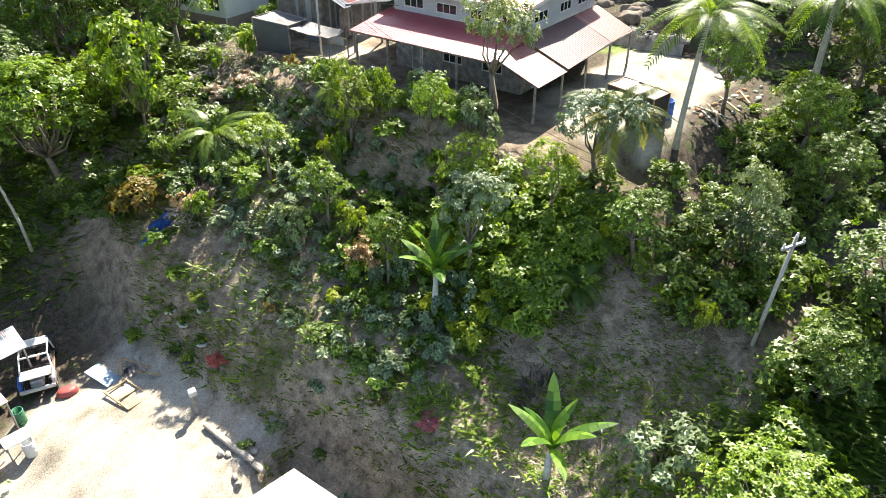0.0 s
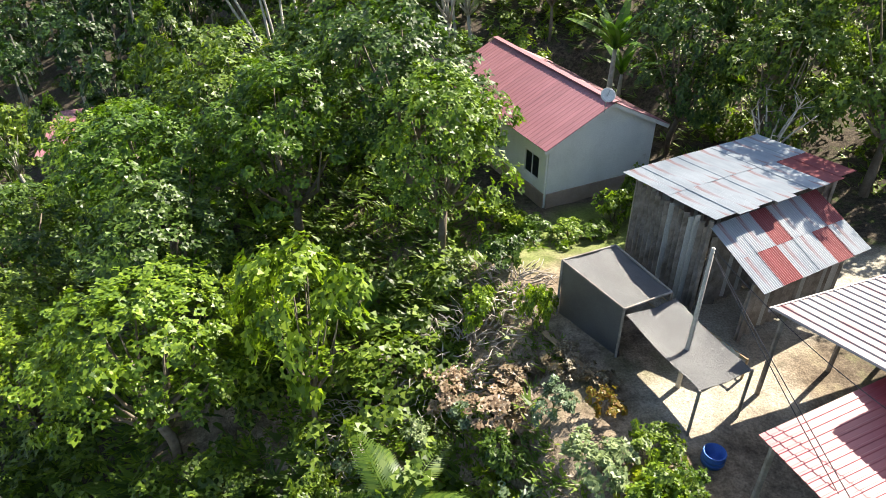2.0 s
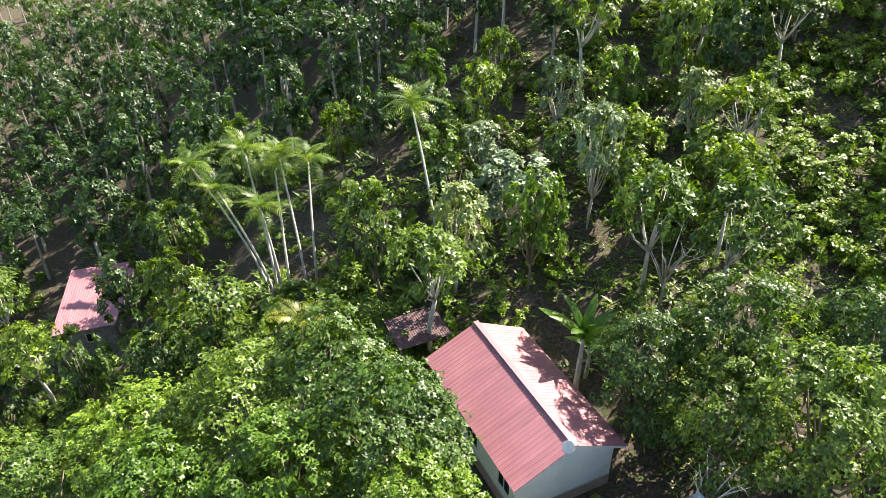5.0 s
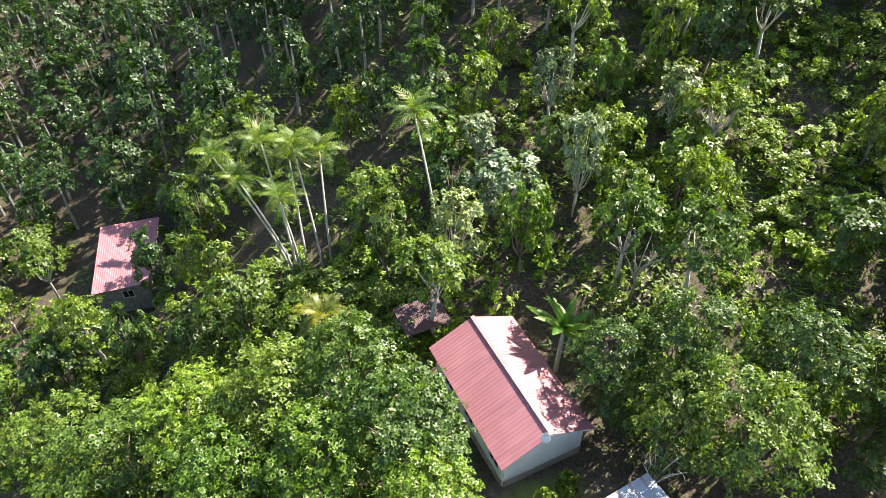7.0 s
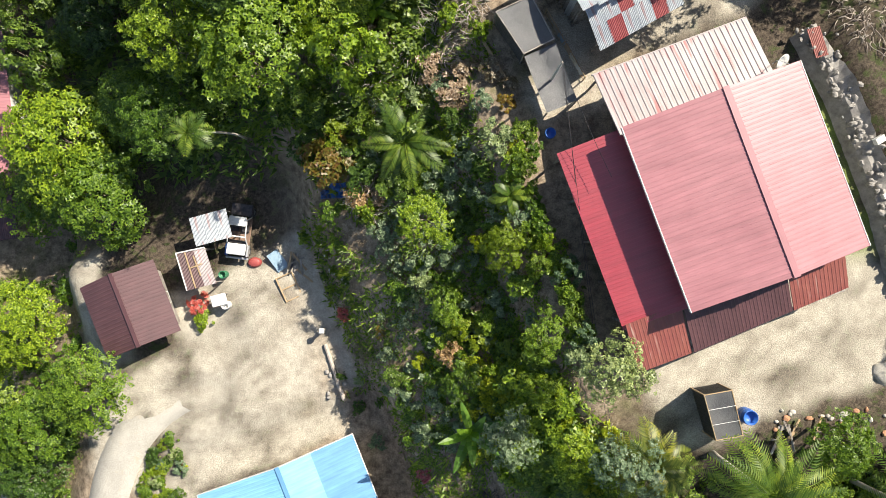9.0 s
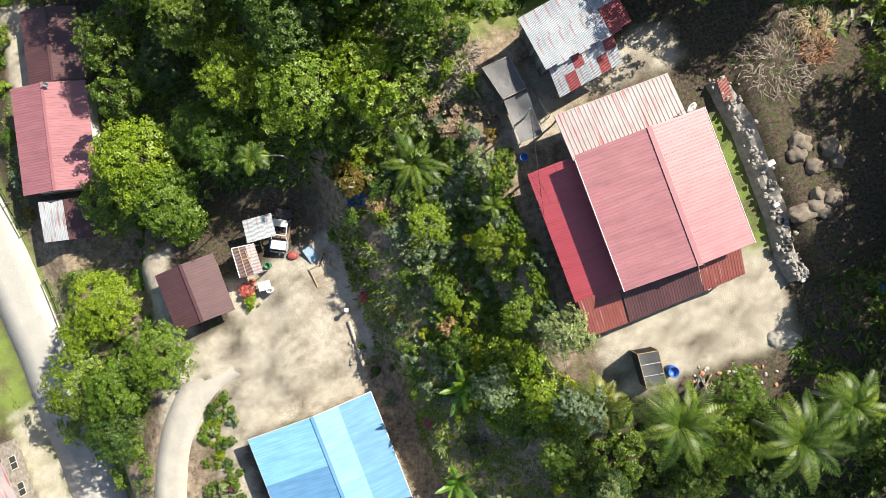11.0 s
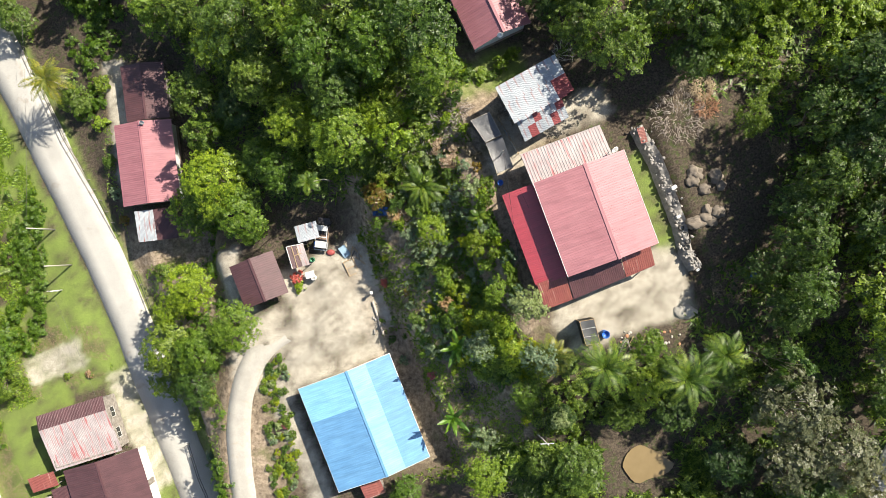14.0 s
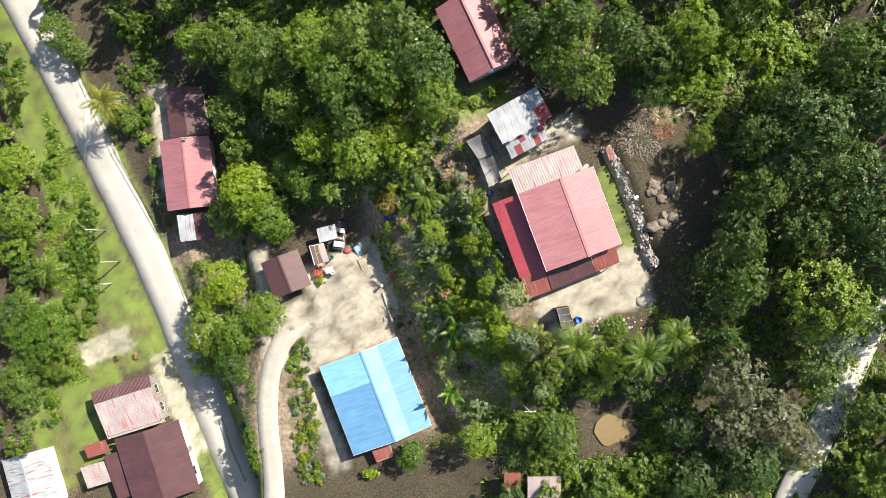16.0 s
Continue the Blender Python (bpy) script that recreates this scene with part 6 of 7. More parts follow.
def wreck():
    """A stripped pickup: open cab frame, bonnet, seats and rusty chassis."""
    at = pose(-14.45, 1.95, ground_z(-14.45, 1.95) + 0.05, 0, 0, -8)
    ob = thing("wrecked_truck", "stripped and rusting truck cab without doors", "wrecked truck", at=at)

    def bx(name, lo, hi, mat, label="", bev=0.03, turn=None):
        bm = bmesh.new()
        box(bm, lo, hi, bev, turn)
        return part(name, bm, mat, ob, label)
    bx("chassis", (-0.55, -1.9, 0.3), (-0.42, 1.9, 0.45), DARKMETAL)
    bx("chassis", (0.42, -1.9, 0.3), (0.55, 1.9, 0.45), DARKMETAL)
    for y in (-1.7, -0.3, 1.2):
        bx("cross_member", (-0.42, y, 0.3), (0.42, y + 0.12, 0.42), DARKMETAL)
    bx("floor_pan", (-0.75, -1.0, 0.46), (0.75, 0.9, 0.52), rough_mat("rusty_pan", (0.1, 0.06, 0.04), (0.3, 0.2, 0.15), 4, 40, 0.8))
    bx("bonnet", (-0.68, -1.85, 0.85), (0.68, -1.05, 0.95), PLASTIC_WHITE, "dented white bonnet", 0.05, pose(0, 0, 0, -6))
    bx("bumper", (-0.8, -2.05, 0.45), (0.8, -1.9, 0.65), GREYMETAL, "bent grey bumper", 0.04)
    bx("fender", (-0.82, -1.85, 0.5), (-0.66, -1.0, 0.92), PLASTIC_BLUE, "blue front fender", 0.05)
    bx("fender", (0.66, -1.85, 0.5), (0.82, -1.0, 0.92), GREYMETAL, "", 0.05)
    for s in (-1, 1):
        bm = bmesh.new()
        tube(bm, [(s * 0.72, -1.0, 0.9), (s * 0.64, -0.45, 1.45), (s * 0.64, 0.75, 1.5), (s * 0.72, 1.0, 0.6)], [0.045] * 4, 6)
        part("cab_pillar", bm, PLASTIC_WHITE, ob, "white cab frame")
        bx("seat", (s * 0.36 - 0.28, -0.1, 0.55), (s * 0.36 + 0.28, 0.45, 0.75), DARKMETAL)
        bx("seat_back", (s * 0.36 - 0.27, 0.45, 0.6), (s * 0.36 + 0.27, 0.58, 1.2), DARKMETAL)
    for y, z in ((-0.45, 1.46), (0.75, 1.5)):
        bm = bmesh.new()
        tube(bm, [(-0.64, y, z), (0.64, y, z)], [0.05, 0.05], 6)
        part("roof_bow", bm, PLASTIC_WHITE, ob, "white roof bow")
    bx("roof_panel", (-0.6, 0.3, 1.52), (0.6, 0.95, 1.56), PLASTIC_WHITE, "torn white roof panel", 0.02)
    bx("dashboard", (-0.66, -0.95, 0.75), (0.66, -0.7, 1.0), DARKMETAL)
    bx("engine", (-0.3, -1.7, 0.45), (0.3, -1.1, 0.84), GREYMETAL)
    bx("load_bed", (-0.75, 1.05, 0.5), (0.75, 1.9, 0.85), DARKMETAL)
    for s in (-0.72, 0.72):
        for y in (-1.45, 1.4):
            bm = bmesh.new()
            torus(bm, 0.24, 0.1, pose(s, y, 0.3, 0, 90))
            w = part("tyre", bm, TYRE, ob, smooth_faces=True)
            bm = bmesh.new()
            lathe(bm, [(0.05, -0.04), (0.16, -0.05), (0.17, 0.05), (0.05, 0.04)], pose(s, y, 0.3, 0, 90), 12)
            part("rim", bm, GREYMETAL, w)
    q = thing("red_basin", "upturned dull red plastic basin on the ground", "basin", at=pose(-13.6, -0.35, ground_z(-13.6, -0.35)))
    bm = bmesh.new()
    lathe(bm, [(0.42, 0), (0.44, 0.05), (0.36, 0.25), (0.3, 0.3), (0.05, 0.31)], Matrix.Diagonal((1.2, 0.85, 1, 1)), 18)
    part("shell", bm, rough_mat("red_plastic", (0.3, 0.05, 0.05), (0.4, 0.09, 0.08), 3, 40, 0.5), q, smooth_faces=True)


wreck()


def bed_frame():
    z = ground_z(-11.1, -2.1) + 0.03
    ob = thing("timber_frame", "light timber frame lying on the sandy ground", "frame", at=pose(-11.15, -2.15, z, 4, 6, 24))
    for lo, hi in (((-0.65, -0.95, 0), (-0.56, 0.95, 0.09)), ((0.56, -0.95, 0), (0.65, 0.95, 0.09)), ((-0.56, -0.95, 0), (0.56, -0.86, 0.08)), ((-0.56, 0.86, 0), (0.56, 0.95, 0.08)), ((-0.56, -0.05, 0), (0.56, 0.04, 0.08))):
        bm = bmesh.new()
        box(bm, lo, hi, 0.008)
        part("rail", bm, TIMBER, ob)
    ob = thing("metal_panel", "pale blue metal panel leaning on scrap wood", "panel", at=pose(-11.9, -0.25, ground_z(-11.9, -0.25) + 0.25, 18, 8, 35))
    bm = bmesh.new()
    box(bm, (-0.45, -0.75, 0), (0.45, 0.75, 0.04), 0.01)
    part("panel", bm, rough_mat("pale_blue_metal", (0.2, 0.32, 0.42), (0.32, 0.44, 0.54), 3, 40, 0.5), ob)
    rng = random.Random(3)
    for k in range(9):
        x, y = -10.6 + rng.uniform(-0.7, 0.7), -0.8 + rng.uniform(-0.6, 0.6)
        q = thing("scrap_board", "weathered scrap board in a loose heap", "board", "scrap boards")
        a = rng.uniform(0, 3.14)
        zz = ground_z(x, y) + 0.06 + 0.04 * k
        ln = rng.uniform(0.4, 0.8)
        bar(q, rng.choice([BOARD, TIMBER, DARKMETAL]), (x - ln * math.cos(a), y - ln * math.sin(a), zz), (x + ln * math.cos(a), y + ln * math.sin(a), zz + rng.uniform(-0.05, 0.25)), 0.14, 0.035, "board")


bed_frame()


def yard_edge():
    z = ground_z(-8.6, -5.2)
    ob = thing("gate_post", "short white-capped post at the yard's edge", "post")
    bar(ob, BOARD, (-8.6, -5.2, z - 0.3), (-8.6, -5.2, z + 1.2), 0.2, 0.2, "post")
    bm = bmesh.new()
    box(bm, (-8.78, -5.38, z + 1.2), (-8.42, -5.02, z + 1.5), 0.04)
    part("cap", bm, PLASTIC_WHITE, ob, "white box on top")
    rng = random.Random(12)
    for k in range(6):
        f = k / 6
        x, y = -8.55 + 1.3 * f, -6.3 - 4.0 * f
        q = thing("edging_log", "grey weathered log that edges the yard", "log", "edging logs")
        bm = bmesh.new()
        zz = ground_z(x, y) + 0.14
        tube(bm, [(x, y, zz), (x + 0.11, y - 0.35, zz + 0.03), (x + 0.23, y - 0.72, zz)], [0.14, 0.16, 0.13], 8)
        part("log", bm, DEADWOOD, q)
    for k in range(7):
        x, y = -8.2 + rng.uniform(-0.3, 1.6), -7.0 - rng.uniform(0, 3.5)
        q = thing("edging_stone", "pale rough stone at the yard's edge", "stone", "edging stones")
        bm = bmesh.new()
        blob(bm, (x, y, ground_z(x, y) + 0.05), (rng.uniform(0.12, 0.25), rng.uniform(0.12, 0.22), 0.14), k, 2)
        part("stone", bm, STONE, q)


yard_edge()


def tyre_planters():
    for k, (x, y) in enumerate(((-8.0, -2.4), (-7.6, -0.9), (-7.2, -2.5), (-8.4, -1.4), (-7.9, 0.2), (-6.6, -1.6), (-9.9, 1.5))):
        z = ground_z(x, y)
        ob = thing("tyre_planter", "old pale-painted tyre used as a planter", "planter", "tyre planters", pose(x, y, z + 0.12, 6, 4, 40 * k))
        bm = bmesh.new()
        torus(bm, 0.24, 0.1, Matrix.Identity(4))
        part("tyre", bm, TYRE_WHITE if k % 3 else TYRE, ob, smooth_faces=True)
        bm = bmesh.new()
        lathe(bm, [(0.2, -0.1), (0.21, 0.02), (0.1, 0.05), (0.02, 0.06)], Matrix.Identity(4), 12)
        part("soil", bm, SOIL, ob)
        plant_bush(x, y, 0.38, ("bright", "yellow", "mid")[k % 3], "young green plant in a tyre planter", 0.55, "potted plants", "potted_plant")


tyre_planters()


def tarp():
    ob = thing("blue_tarp", "crumpled blue plastic tarpaulin under a tree", "tarpaulin")
    for cx, cy, r in ((-6.8, 4.3, 0.6), (-7.7, 4.1, 0.35)):
        bm = bmesh.new()
        n = 10
        g = [[bm.verts.new((cx + r * (i / n * 2 - 1), cy + r * 0.8 * (j / n * 2 - 1), ground_z(cx + r * (i / n * 2 - 1), cy + r * 0.8 * (j / n * 2 - 1)) + 0.12 + 0.3 * max(noise.noise((cx + i * 0.35, j * 0.35, 2)), -0.3))) for i in range(n + 1)] for j in range(n + 1)]
        for j in range(n):
            for i in range(n):
                bm.faces.new((g[j][i], g[j][i + 1], g[j + 1][i + 1], g[j + 1][i]))
        bmesh.ops.solidify(bm, geom=bm.faces[:], thickness=0.015)
        part("sheet", bm, PLASTIC_BLUE, ob, smooth_faces=True)


tarp()


def dish(x, y, z, r, turn, label):
    ob = thing("satellite_dish", label, "satellite dish", "satellite dishes", pose(x, y, z, 0, 0, turn))
    bm = bmesh.new()
    lathe(bm, [(0.02, 0.0), (r * 0.5, 0.04), (r, 0.16), (r, 0.18), (r * 0.5, 0.06), (0.02, 0.02)], pose(0, 0, 0.45, 50), 20)
    part("reflector", bm, PLASTIC_WHITE, ob, smooth_faces=True)
    bm = bmesh.new()
    tube(bm, [(0, 0.05, -0.25), (0, 0.08, 0.2), (0, 0, 0.45)], [0.03] * 3, 6)
    part("mast", bm, GREYMETAL, ob)
    bm = bmesh.new()
    tube(bm, [(0, 0, 0.45), (0, -0.35, 0.85)], [0.015, 0.02], 5)
    part("feed_arm", bm, GREYMETAL, ob)


dish(5.8, 21.2, 16.25, 0.3, 0, "white satellite dish on a roof ridge")
dish(17.0, 9.7, 16.2, 0.42, 40, "white satellite dish at the edge of a porch roof")
dish(-37.9, 16.3, -2.55, 0.3, 20, "small white satellite dish on a red roof")


def fence_line(pts, label, zoff, step=1.6, h=1.1):
    ob = thing("fence", label, "fence", "fences")
    run, prev = 0.0, None
    for (ax, ay), (bx, by) in zip(pts, pts[1:]):
        n = max(int(math.hypot(bx - ax, by - ay) / step), 1)
        for k in range(n):
            x, y = ax + (bx - ax) * k / n, ay + (by - ay) * k / n
            z = ground_z(x, y) + zoff
            bar(ob, BOARD, (x, y, z - 0.3), (x, y, z + h), 0.09, 0.09, "post")
            if prev:
                for f in (0.4, 0.92):
                    bar(ob, DARKMETAL, (prev[0], prev[1], prev[2] + h * f), (x, y, z + h * f), 0.05, 0.08, "rail")
            prev = (x, y, z)


fence_line([(-57.5, 36.8), (-56.2, 27.6), (-50.8, 15.3), (-46.0, 6.9), (-42.6, 0.8)], "dark post-and-rail fence along the road", 0.0)
fence_line([(-41.2, -2.6), (-38.4, -10.0)], "dark post-and-rail fence along the road", 0.0)
fence_line([(-34.4, -26.0), (-33.0, -30.6), (-30.0, -37.5)], "dark post-and-rail fence along the road", 0.0)


def pole(x, y, h, label, arm=True, lean=0.0, r=0.1, mat=None, name="utility_pole"):
    z = ground_z(x, y)
    ob = thing(name, label, "pole", "poles", pose(x, y, z, 0, lean))
    bm = bmesh.new()
    tube(bm, [(0, 0, -0.5), (0, 0, h * 0.5), (0, 0, h)], [r, r * 0.85, r * 0.7], 8)
    part("shaft", bm, mat or CONCRETE, ob, smooth_faces=True)
    if arm:
        bm = bmesh.new()
        box(bm, (-0.75, -0.05, h - 0.45), (0.75, 0.05, h - 0.35), 0.01)
        part("crossarm", bm, GREYMETAL, ob)
        for s in (-0.65, 0.0, 0.65):
            bm = bmesh.new()
            lathe(bm, [(0.05, 0), (0.06, 0.06), (0.03, 0.09), (0.05, 0.14), (0.02, 0.17)], Matrix.Translation((s, 0, h - 0.35 if s else h)), 8)
            part("insulator", bm, PLASTIC_WHITE, ob)
    return (x, y, z + h)


def wire(p, q, sag=0.6, label="thin dark overhead cable"):
    ob = thing("overhead_cable", label, "cable", "cables")
    bm = bmesh.new()
    p, q = Vector(p), Vector(q)
    tube(bm, [p.lerp(q, k / 14) - Vector((0, 0, sag * 4 * (k / 14) * (1 - k / 14))) for k in range(15)], [0.014] * 15, 4)
    part("cable", bm, DARKMETAL, ob)


p1 = pole(6.0, 9.6, 4.9, "grey concrete pole with white insulators by the net shelter", False, r=0.08)
p2 = pole(10.2, -20.6, 4.9, "pale leaning concrete pole with insulators", True, 8)
wire(p1, (8.6, 4.0, 16.2), 0.3)
wire((p1[0], p1[1], p1[2] - 0.1), (p2[0] + 0.9, p2[1], p2[2] - 0.3), 1.4)
wire((p1[0] + 0.1, p1[1], p1[2] - 0.3), (p2[0] + 0.6, p2[1] + 0.2, p2[2] - 0.4), 1.6)
w1 = pole(-50.2, -1.8, 6.4, "grey utility pole beside the road", False)
w2 = pole(-52.4, 3.0, 6.4, "grey utility pole beside the road", False)
w3 = pole(-51.6, -5.2, 2.6, "short white-topped post on the verge", True, mat=PLASTIC_WHITE)
for a, b in ((w1, w2), (w1, w3), (w3, (-44.0, -22.0, -4.4)), (w2, (-53.5, 30.0, -3.0))):
    wire(a, b, 0.4)


def rubble_wall():
    pts = [(20.5, 12.6), (22.4, 9.0), (23.7, 5.6), (24.9, 2.4), (25.7, -0.8), (26.6, -2.2)]
    ob = thing("rubble_wall", "curved bank of rubble and old tyres beside the large house", "wall", kind="structure")
    rng = random.Random(9)
    bm = bmesh.new()
    dense = [Vector(a).lerp(Vector(b), f / 12) for a, b in zip(pts, pts[1:]) for f in range(12)] + [Vector(pts[-1])]
    rows = []
    for k, p in enumerate(dense):
        d = (dense[min(k + 1, len(dense) - 1)] - dense[max(k - 1, 0)]).normalized()
        nrm = Vector((-d.y, d.x))
        row = []
        for off, up in ((-0.62, -0.3), (-0.55, 0.75), (-0.25, 0.95), (0.1, 0.85), (0.45, 0.55), (0.9, -0.2)):
            q = p + nrm * -off
            row.append(bm.verts.new((q.x, q.y, ground_z(q.x, q.y) + up + (0.28 * noise.noise((q.x * 1.6, q.y * 1.6, up)) if up > 0 else 0))))
        rows.append(row)
    for a, b in zip(rows, rows[1:]):
        for k in range(5):
            bm.faces.new((a[k], a[k + 1], b[k + 1], b[k]))
    bmesh.ops.recalc_face_normals(bm, faces=bm.faces)
    part("bank", bm, STONE, ob, "packed grey rubble and soil")
    meshes = []
    for k in range(6):
        bm = bmesh.new()
        blob(bm, (0, 0, 0), (1, 0.8, 0.6), k * 3.1, 2, 1, 0.5)
        me = bpy.data.meshes.new("stone")
        bm.to_mesh(me)
        bm.free()
        me.materials.append(STONE)
        meshes.append(me)
    for k in range(290):
        f = rng.random() * (len(pts) - 1)
        a, b = pts[int(f)], pts[int(f) + 1]
        x, y = a[0] + (b[0] - a[0]) * (f % 1) + rng.gauss(0, 0.3), a[1] + (b[1] - a[1]) * (f % 1) + rng.gauss(0, 0.25)
        st = new("stone", meshes[k % 6])
        st.parent = ob
        s = rng.uniform(0.09, 0.27)
        st.matrix_local = pose(x, y, ground_z(x, y) + rng.uniform(0.55, 0.95), rng.uniform(0, 90), rng.uniform(0, 90), rng.uniform(0, 360)) @ Matrix.Diagonal((s, s, s, 1))
    for x, y in ((25.3, 1.3), (25.6, 0.6), (25.5, 0.0), (26.2, -1.4), (24.9, 2.0)):
        bm = bmesh.new()
        torus(bm, 0.24, 0.09, pose(x, y, ground_z(x, y) + 0.95, rng.uniform(-15, 15), rng.uniform(-15, 15)))
        part("tyre", bm, TYRE, ob, "discarded black tyre", True)
    for x, y, s in ((24.0, 6.2, 0.3), (24.6, 3.2, 0.25), (26.6, -2.4, 0.18)):
        t = thing("white_block", "white discarded block on the rubble bank", "block", "discarded blocks")
        bm = bmesh.new()
        box(bm, (-s, -s * 0.6, 0), (s, s * 0.6, s), 0.02, pose(x, y, ground_z(x, y) + 0.8, 10, 5, 30))
        part("block", bm, PLASTIC_WHITE, t)
    t = thing("roof_scrap", "scrap of red roofing on the bank", "roof sheet")
    z = ground_z(20.9, 11.8) + 1.0
    sheet_part(t, RUSTY, (20.3, 12.4, z), (21.0, 12.6, z + 0.05), (21.5, 11.0, z), (20.8, 10.8, z), "sheet", pitch=0.09, rib=0.012, wave=True, thick=0.01)


rubble_wall()


def brush_pile(x, y, r, n, mat, label, seed, up=0.5):
    ob = thing("brush_pile", label, "brush pile", "brush piles")
    rng = random.Random(seed)
    bm = bmesh.new()
    for k in range(n):
        a, q = rng.uniform(0, 6.28), r * math.sqrt(rng.random())
        px, py = x + q * math.cos(a), y + q * math.sin(a)
        pz = ground_z(px, py) + rng.uniform(0.0, up) * (1 - 0.6 * q / r)
        b = a + rng.uniform(-1.2, 1.2)
        ln = rng.uniform(0.25, 0.8)
        tube(bm, [(px, py, pz), (px + ln * 0.5 * math.cos(b), py + ln * 0.5 * math.sin(b), pz + rng.uniform(0, 0.25)), (px + ln * math.cos(b + 0.3), py + ln * math.sin(b + 0.3), pz + rng.uniform(-0.1, 0.2))], [0.03, 0.022, 0.01], 4)
    part("brushwood", bm, mat, ob, smooth_faces=True)
    ob.children[0]["kind"] = "stuff"


STRAW = rough_mat("straw", (0.45, 0.34, 0.2), (0.66, 0.54, 0.36), 4, 50, 0.9)
CHIPS = rough_mat("cut_wood", (0.32, 0.15, 0.08), (0.5, 0.28, 0.17), 4, 50, 0.9)
brush_pile(27.0, 16.3, 1.0, 230, STRAW, "heap of pale straw-coloured cuttings", 1, 0.7)
brush_pile(27.4, 14.6, 1.1, 200, CHIPS, "heap of split orange-brown wood", 2, 0.6)
brush_pile(24.6, 13.6, 2.6, 330, DEADWOOD, "wide heap of grey dead branches", 3, 0.5)
brush_pile(-0.6, 12.4, 2.0, 260, DEADWOOD, "heap of grey-brown dead branches", 4, 0.8)
brush_pile(-3.6, 10.8, 1.6, 190, DEADWOOD, "heap of grey-brown dead branches", 5, 0.7)
brush_pile(1.6, 14.6, 1.3, 130, DEADWOOD, "heap of grey-brown dead branches", 6, 0.5)
brush_pile(2.8, -16.4, 0.9, 90, DARKMETAL, "heap of charred dark branches", 7, 0.4)
brush_pile(8.6, -28.6, 2.2, 200, STRAW, "heap of cut pale bamboo and straw", 8, 0.4)
brush_pile(-4.9, 3.6, 1.2, 140, DEADWOOD, "leafless dead bush beside the blue tarpaulin", 9, 1.1)


def soil_mounds():
    rng = random.Random(21)
    for k in range(12):
        x, y = 27.0 + rng.uniform(-1.6, 2.4), 5.6 + rng.uniform(-3.4, 3.4)
        ob = thing("soil_mound", "grey-brown mound of dug soil", "mound", "soil mounds")
        bm = bmesh.new()
        blob(bm, (x, y, ground_z(x, y)), (rng.uniform(0.5, 0.9), rng.uniform(0.5, 0.8), 0.45), k, 3, 1, 0.5)
        part("mound", bm, DUST, ob, smooth_faces=True)


soil_mounds()


def timber_scrap():
    rng = random.Random(31)
    for k in range(8):
        x, y = 20.2 + rng.uniform(-1.4, 2.6), -10.2 + rng.uniform(-0.5, 0.5)
        a, ln = rng.uniform(0, 3.14), rng.uniform(0.5, 1.1)
        q = thing("scrap_board", "broken timber at the edge of the yard", "board", "scrap boards")
        z = ground_z(x, y) + 0.08
        bar(q, TIMBER if k % 2 else BOARD, (x - ln * math.cos(a), y - ln * math.sin(a), z), (x + ln * math.cos(a), y + ln * math.sin(a), z + 0.25), 0.12, 0.06, "board")
    for k in range(26):
        x, y = 20.5 + rng.uniform(-2.0, 4.5), -9.7 + rng.uniform(-0.9, 0.8)
        q = thing("rubble_stone", "pale broken stone at the yard's edge", "stone", "rubble stones")
        bm = bmesh.new()
        blob(bm, (x, y, ground_z(x, y) + 0.03), (rng.uniform(0.08, 0.26), rng.uniform(0.08, 0.2), 0.12), k, 2)
        part("stone", bm, CONCRETE if k % 3 else CHIPS, q)


timber_scrap()


def pond():
    bm = bmesh.new()
    n = 28
    c = Vector((22.0, -23.8))
    zz = 9.2
    mid = bm.verts.new((c.x, c.y, zz))
    ring = [bm.verts.new((c.x + (2.5 + 1.1 * noise.noise((math.cos(a) * 1.4, math.sin(a) * 1.4, 4))) * math.cos(a), c.y + (1.9 + 1.0 * noise.noise((math.cos(a) * 1.4, math.sin(a) * 1.4, 8))) * math.sin(a), zz)) for a in (2 * math.pi * k / n for k in range(n))]
    for k in range(n):
        bm.faces.new((mid, ring[k], ring[(k + 1) % n]))
    tagged(mesh_object("water", bm, WATER), "shallow muddy yellow-brown pond", "pond", kind="structure")


pond()


def forest_hut():
    ob = thing("forest_hut", "hut with a flat pink-red roof below the forest", "hut")
    A, B, C, D = map(Vector, ((-36.3, 56.2, 2.0), (-30.2, 57.3, 2.4), (-28.6, 47.6, 2.2), (-33.9, 46.4, 1.8)))
    sheet_part(ob, PINK, B, A, D, C, pitch=0.24)
    cs = [p.lerp((A + C) / 2, 0.08) for p in (A, B, C, D)]
    for p, q in zip(cs, cs[1:] + cs[:1]):
        hs = [(1.5, 2.6, p.z - 1.9, p.z - 0.9)]
        wall_with_holes(ob, BOARD, (p.x, p.y), (q.x, q.y), -2.5, min(p.z, q.z) - 0.05, hs)
        window_in(ob, (p.x, p.y), (q.x, q.y), *hs[0], 2)


forest_hut()


def sand_heap():
    heap = thing("sand_heap", "low heap of pale sand on the yard", "heap")
    bm = bmesh.new()
    blob(bm, (25.6, -6.9, ground_z(25.6, -6.9) - 0.05), (1.3, 0.8, 0.4), 5, 3, 1, 0.3)
    part("sand", bm, DRIVETOP, heap, smooth_faces=True)


sand_heap()


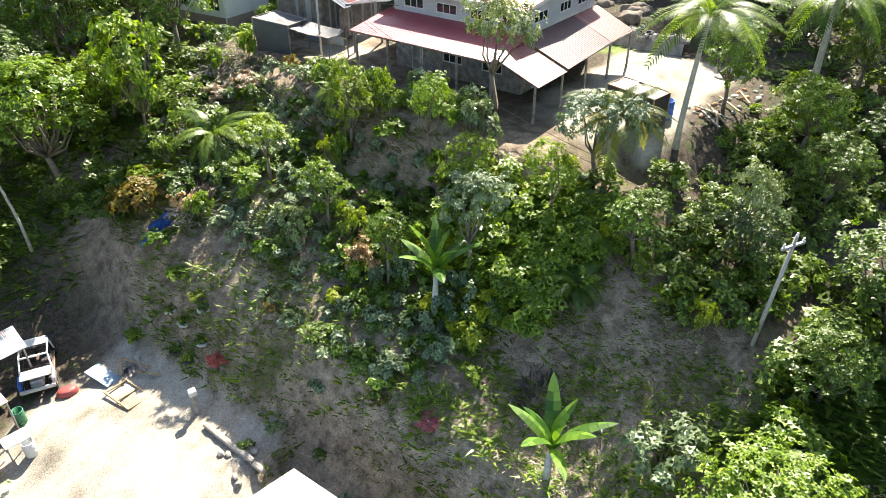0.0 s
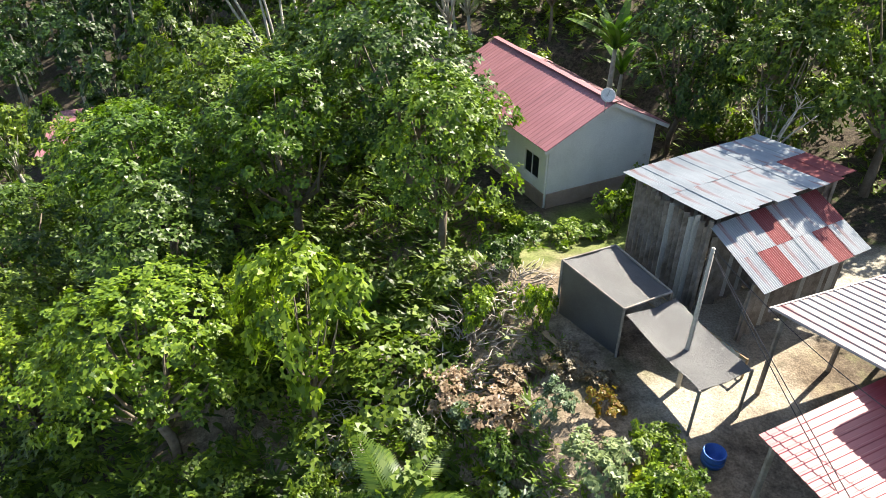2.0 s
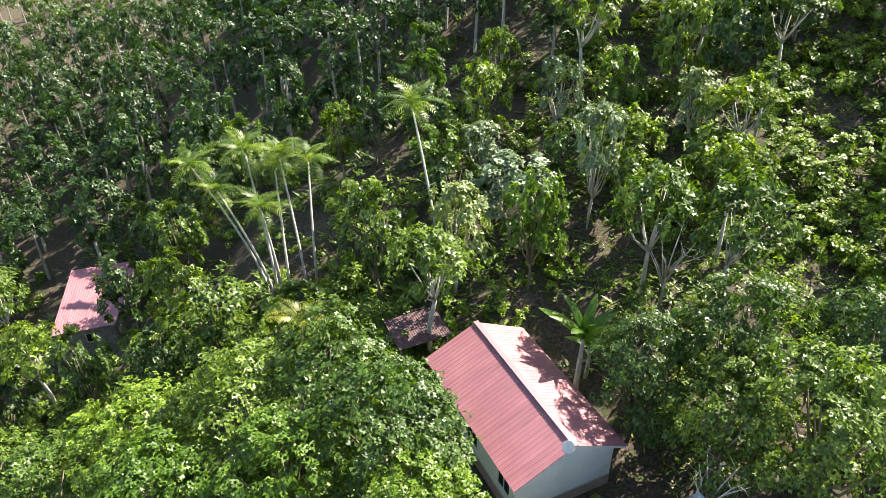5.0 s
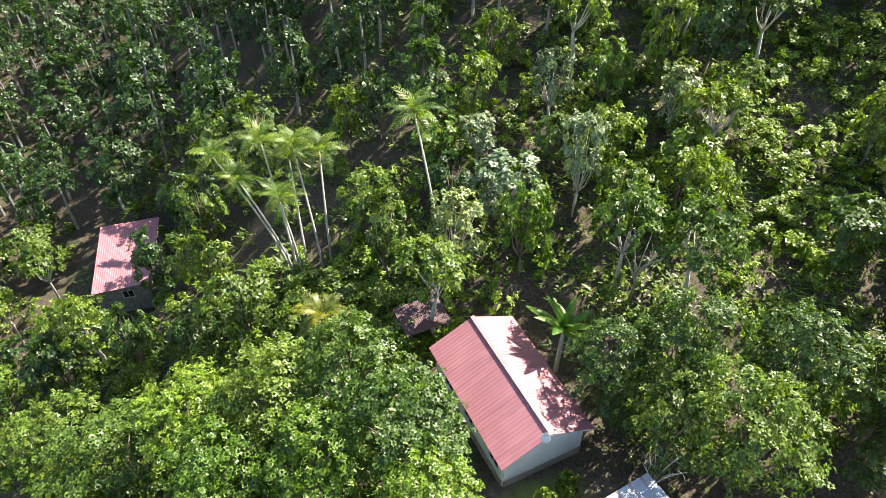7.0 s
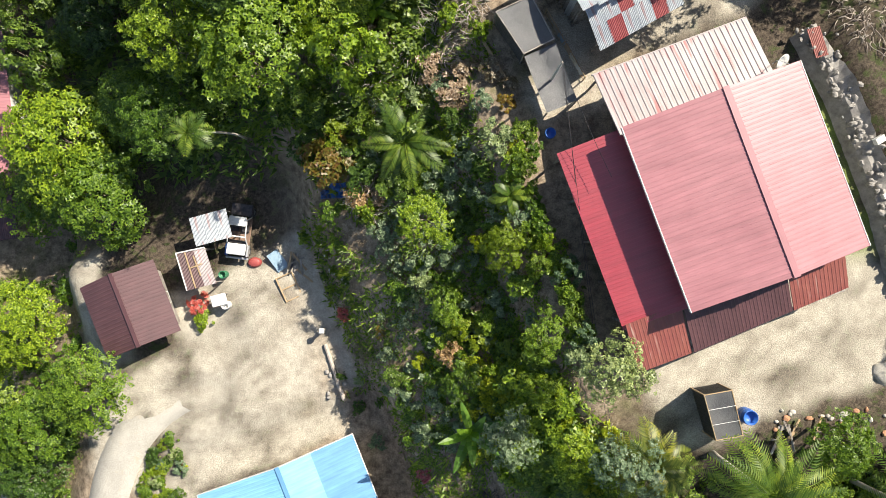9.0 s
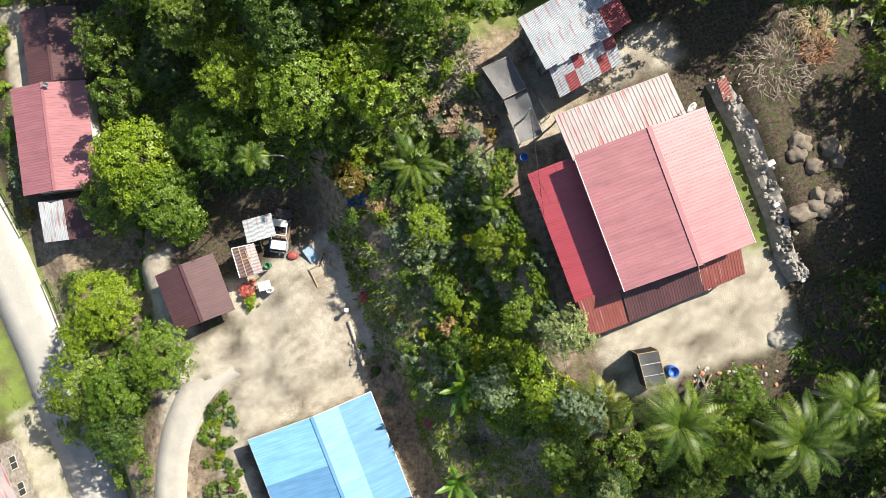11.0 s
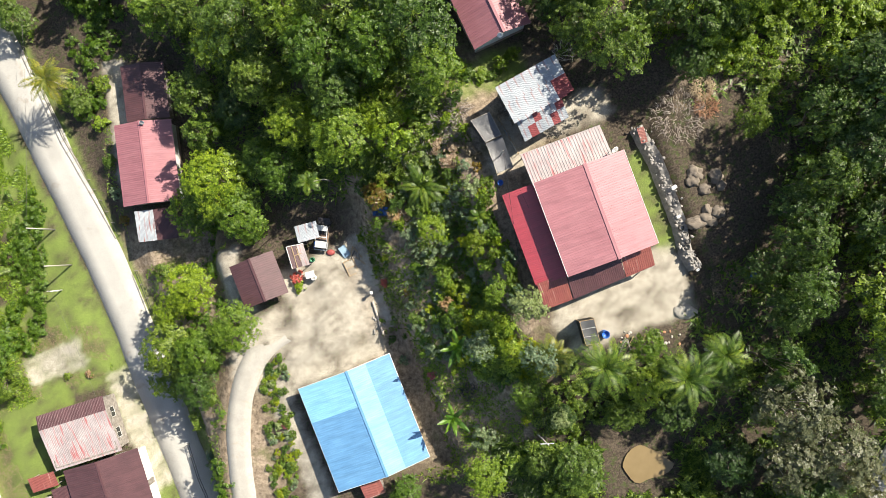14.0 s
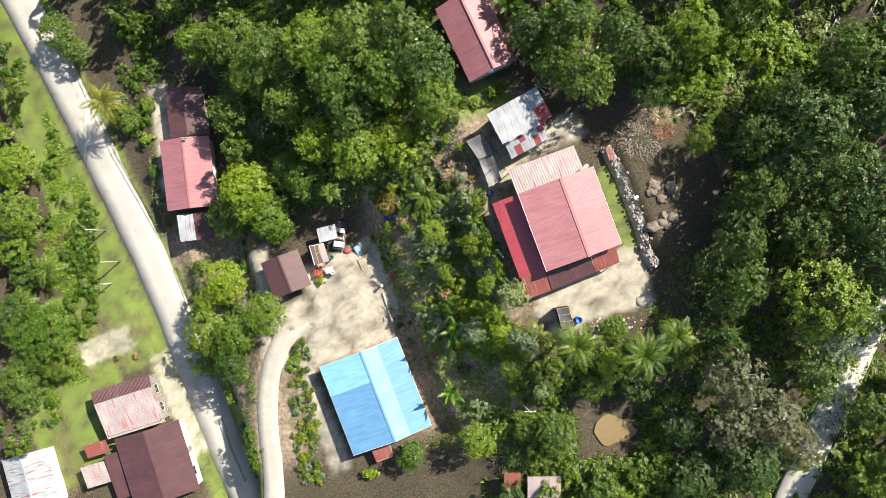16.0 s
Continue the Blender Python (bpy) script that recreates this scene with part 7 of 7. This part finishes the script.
def south_roofs():
    for x, y, w, d, m, lab in ((8.0, -30.0, 2.2, 2.6, RUSTY, "small orange-rusted shed roof"), (11.0, -30.2, 4.4, 3.0, OLDWHITE, "small pale patched shed roof")):
        z = ground_z(x, y) + 2.2
        ob = thing("small_shed", lab, "shed", "small sheds")
        sheet_part(ob, m, (x, y, z + 0.2), (x + w, y, z + 0.2), (x + w, y - d, z), (x, y - d, z), "roof_sheet", pitch=0.09, rib=0.012, wave=True, thick=0.01)
        for px in (x + 0.15, x + w - 0.15):
            for py in (y - 0.15, y - d + 0.15):
                bar(ob, BOARD, (px, py, z - 3.5), (px, py, z), 0.08, 0.08, "post")


south_roofs()


def dead_tree(x, y, h, spread, seed, label="leafless tree with pale branches"):
    ob = thing("bare_tree", label, "tree", "bare trees", pose(x, y, ground_z(x, y)))
    rng = random.Random(seed)
    bm = bmesh.new()
    tube(bm, [(0, 0, -0.4), (0.1, 0, h * 0.35), (0.05, 0.1, h * 0.5)], [0.13, 0.1, 0.08], 7)
    part("trunk", bm, BARK_PALE, ob, smooth_faces=True)
    for k in range(9):
        a = 2.4 * k
        q = spread * rng.uniform(0.5, 1.0)
        z0 = h * rng.uniform(0.3, 0.5)
        e = Vector((q * math.cos(a), q * math.sin(a), h * rng.uniform(0.7, 1.0)))
        m = Vector((e.x * 0.45, e.y * 0.45, (z0 + e.z) / 2 + 0.1))
        bm = bmesh.new()
        tube(bm, [(0.05, 0.05, z0), m, e], [0.06, 0.04, 0.012], 5)
        for j in range(4):
            f = rng.uniform(0.3, 1)
            s = m.lerp(e, f)
            tube(bm, [s, s + Vector((rng.uniform(-0.6, 0.6), rng.uniform(-0.6, 0.6), rng.uniform(0.1, 0.6)))], [0.02, 0.006], 4)
        part("branch", bm, BARK_PALE, ob, smooth_faces=True)


dead_tree(12.0, 19.6, 5.5, 1.6, 1)
dead_tree(13.5, 33.5, 6.0, 2.2, 2)
dead_tree(50.0, 24.0, 7.5, 3.5, 3)
dead_tree(-8.6, 25.0, 6.5, 2.0, 4)
dead_tree(-7.6, 25.6, 7.0, 1.6, 5)


def clothes_rail():
    ob = thing("clothes_rail", "timber drying rail beside the shack", "drying rail")
    a, b = Vector((5.9, 13.7, 12.0)), Vector((8.0, 9.9, 12.0))
    for f in (0, 0.33, 0.66, 1):
        p = a.lerp(b, f)
        bar(ob, TIMBER, (p.x, p.y, 11.8), (p.x, p.y, 13.0), 0.06, 0.06, "post")
    for z in (12.4, 12.95):
        bar(ob, TIMBER, (a.x, a.y, z), (b.x, b.y, z), 0.05, 0.06, "rail")
    for k, (f, m) in enumerate(((0.3, STONE), (0.42, rough_mat("blue_cloth", (0.15, 0.22, 0.3), (0.25, 0.33, 0.42), 3, 60, 0.95)), (0.55, rough_mat("beige_cloth", (0.3, 0.22, 0.17), (0.42, 0.33, 0.26), 3, 60, 0.95)), (0.72, BARK_PALE), (0.86, WALL_GREY))):
        p = a.lerp(b, f)
        d = (b - a).normalized()
        cl = thing("hung_cloth", "washed cloth hung over a timber rail", "cloth", "hung cloths")
        bm = bmesh.new()
        n = 6
        for side in (-1, 1):
            nrm = Vector((-d.y, d.x, 0)) * side
            g = [[bm.verts.new(p + d * (0.35 * (i / n * 2 - 1)) + nrm * (0.04 + 0.05 * j / n + 0.03 * math.sin(i * 2.1 + k)) + Vector((0, 0, 1.0 - 0.62 * j / n * (1 if side > 0 else 0.7)))) for i in range(n + 1)] for j in range(n + 1)]
            for j in range(n):
                for i in range(n):
                    bm.faces.new((g[j][i], g[j][i + 1], g[j + 1][i + 1], g[j + 1][i]))
        bmesh.ops.remove_doubles(bm, verts=bm.verts, dist=0.01)
        part("cloth", bm, m, cl, smooth_faces=True)


clothes_rail()

for proto in PROTOS:
    for o in (*proto.children_recursive, proto):
        bpy.data.objects.remove(o)
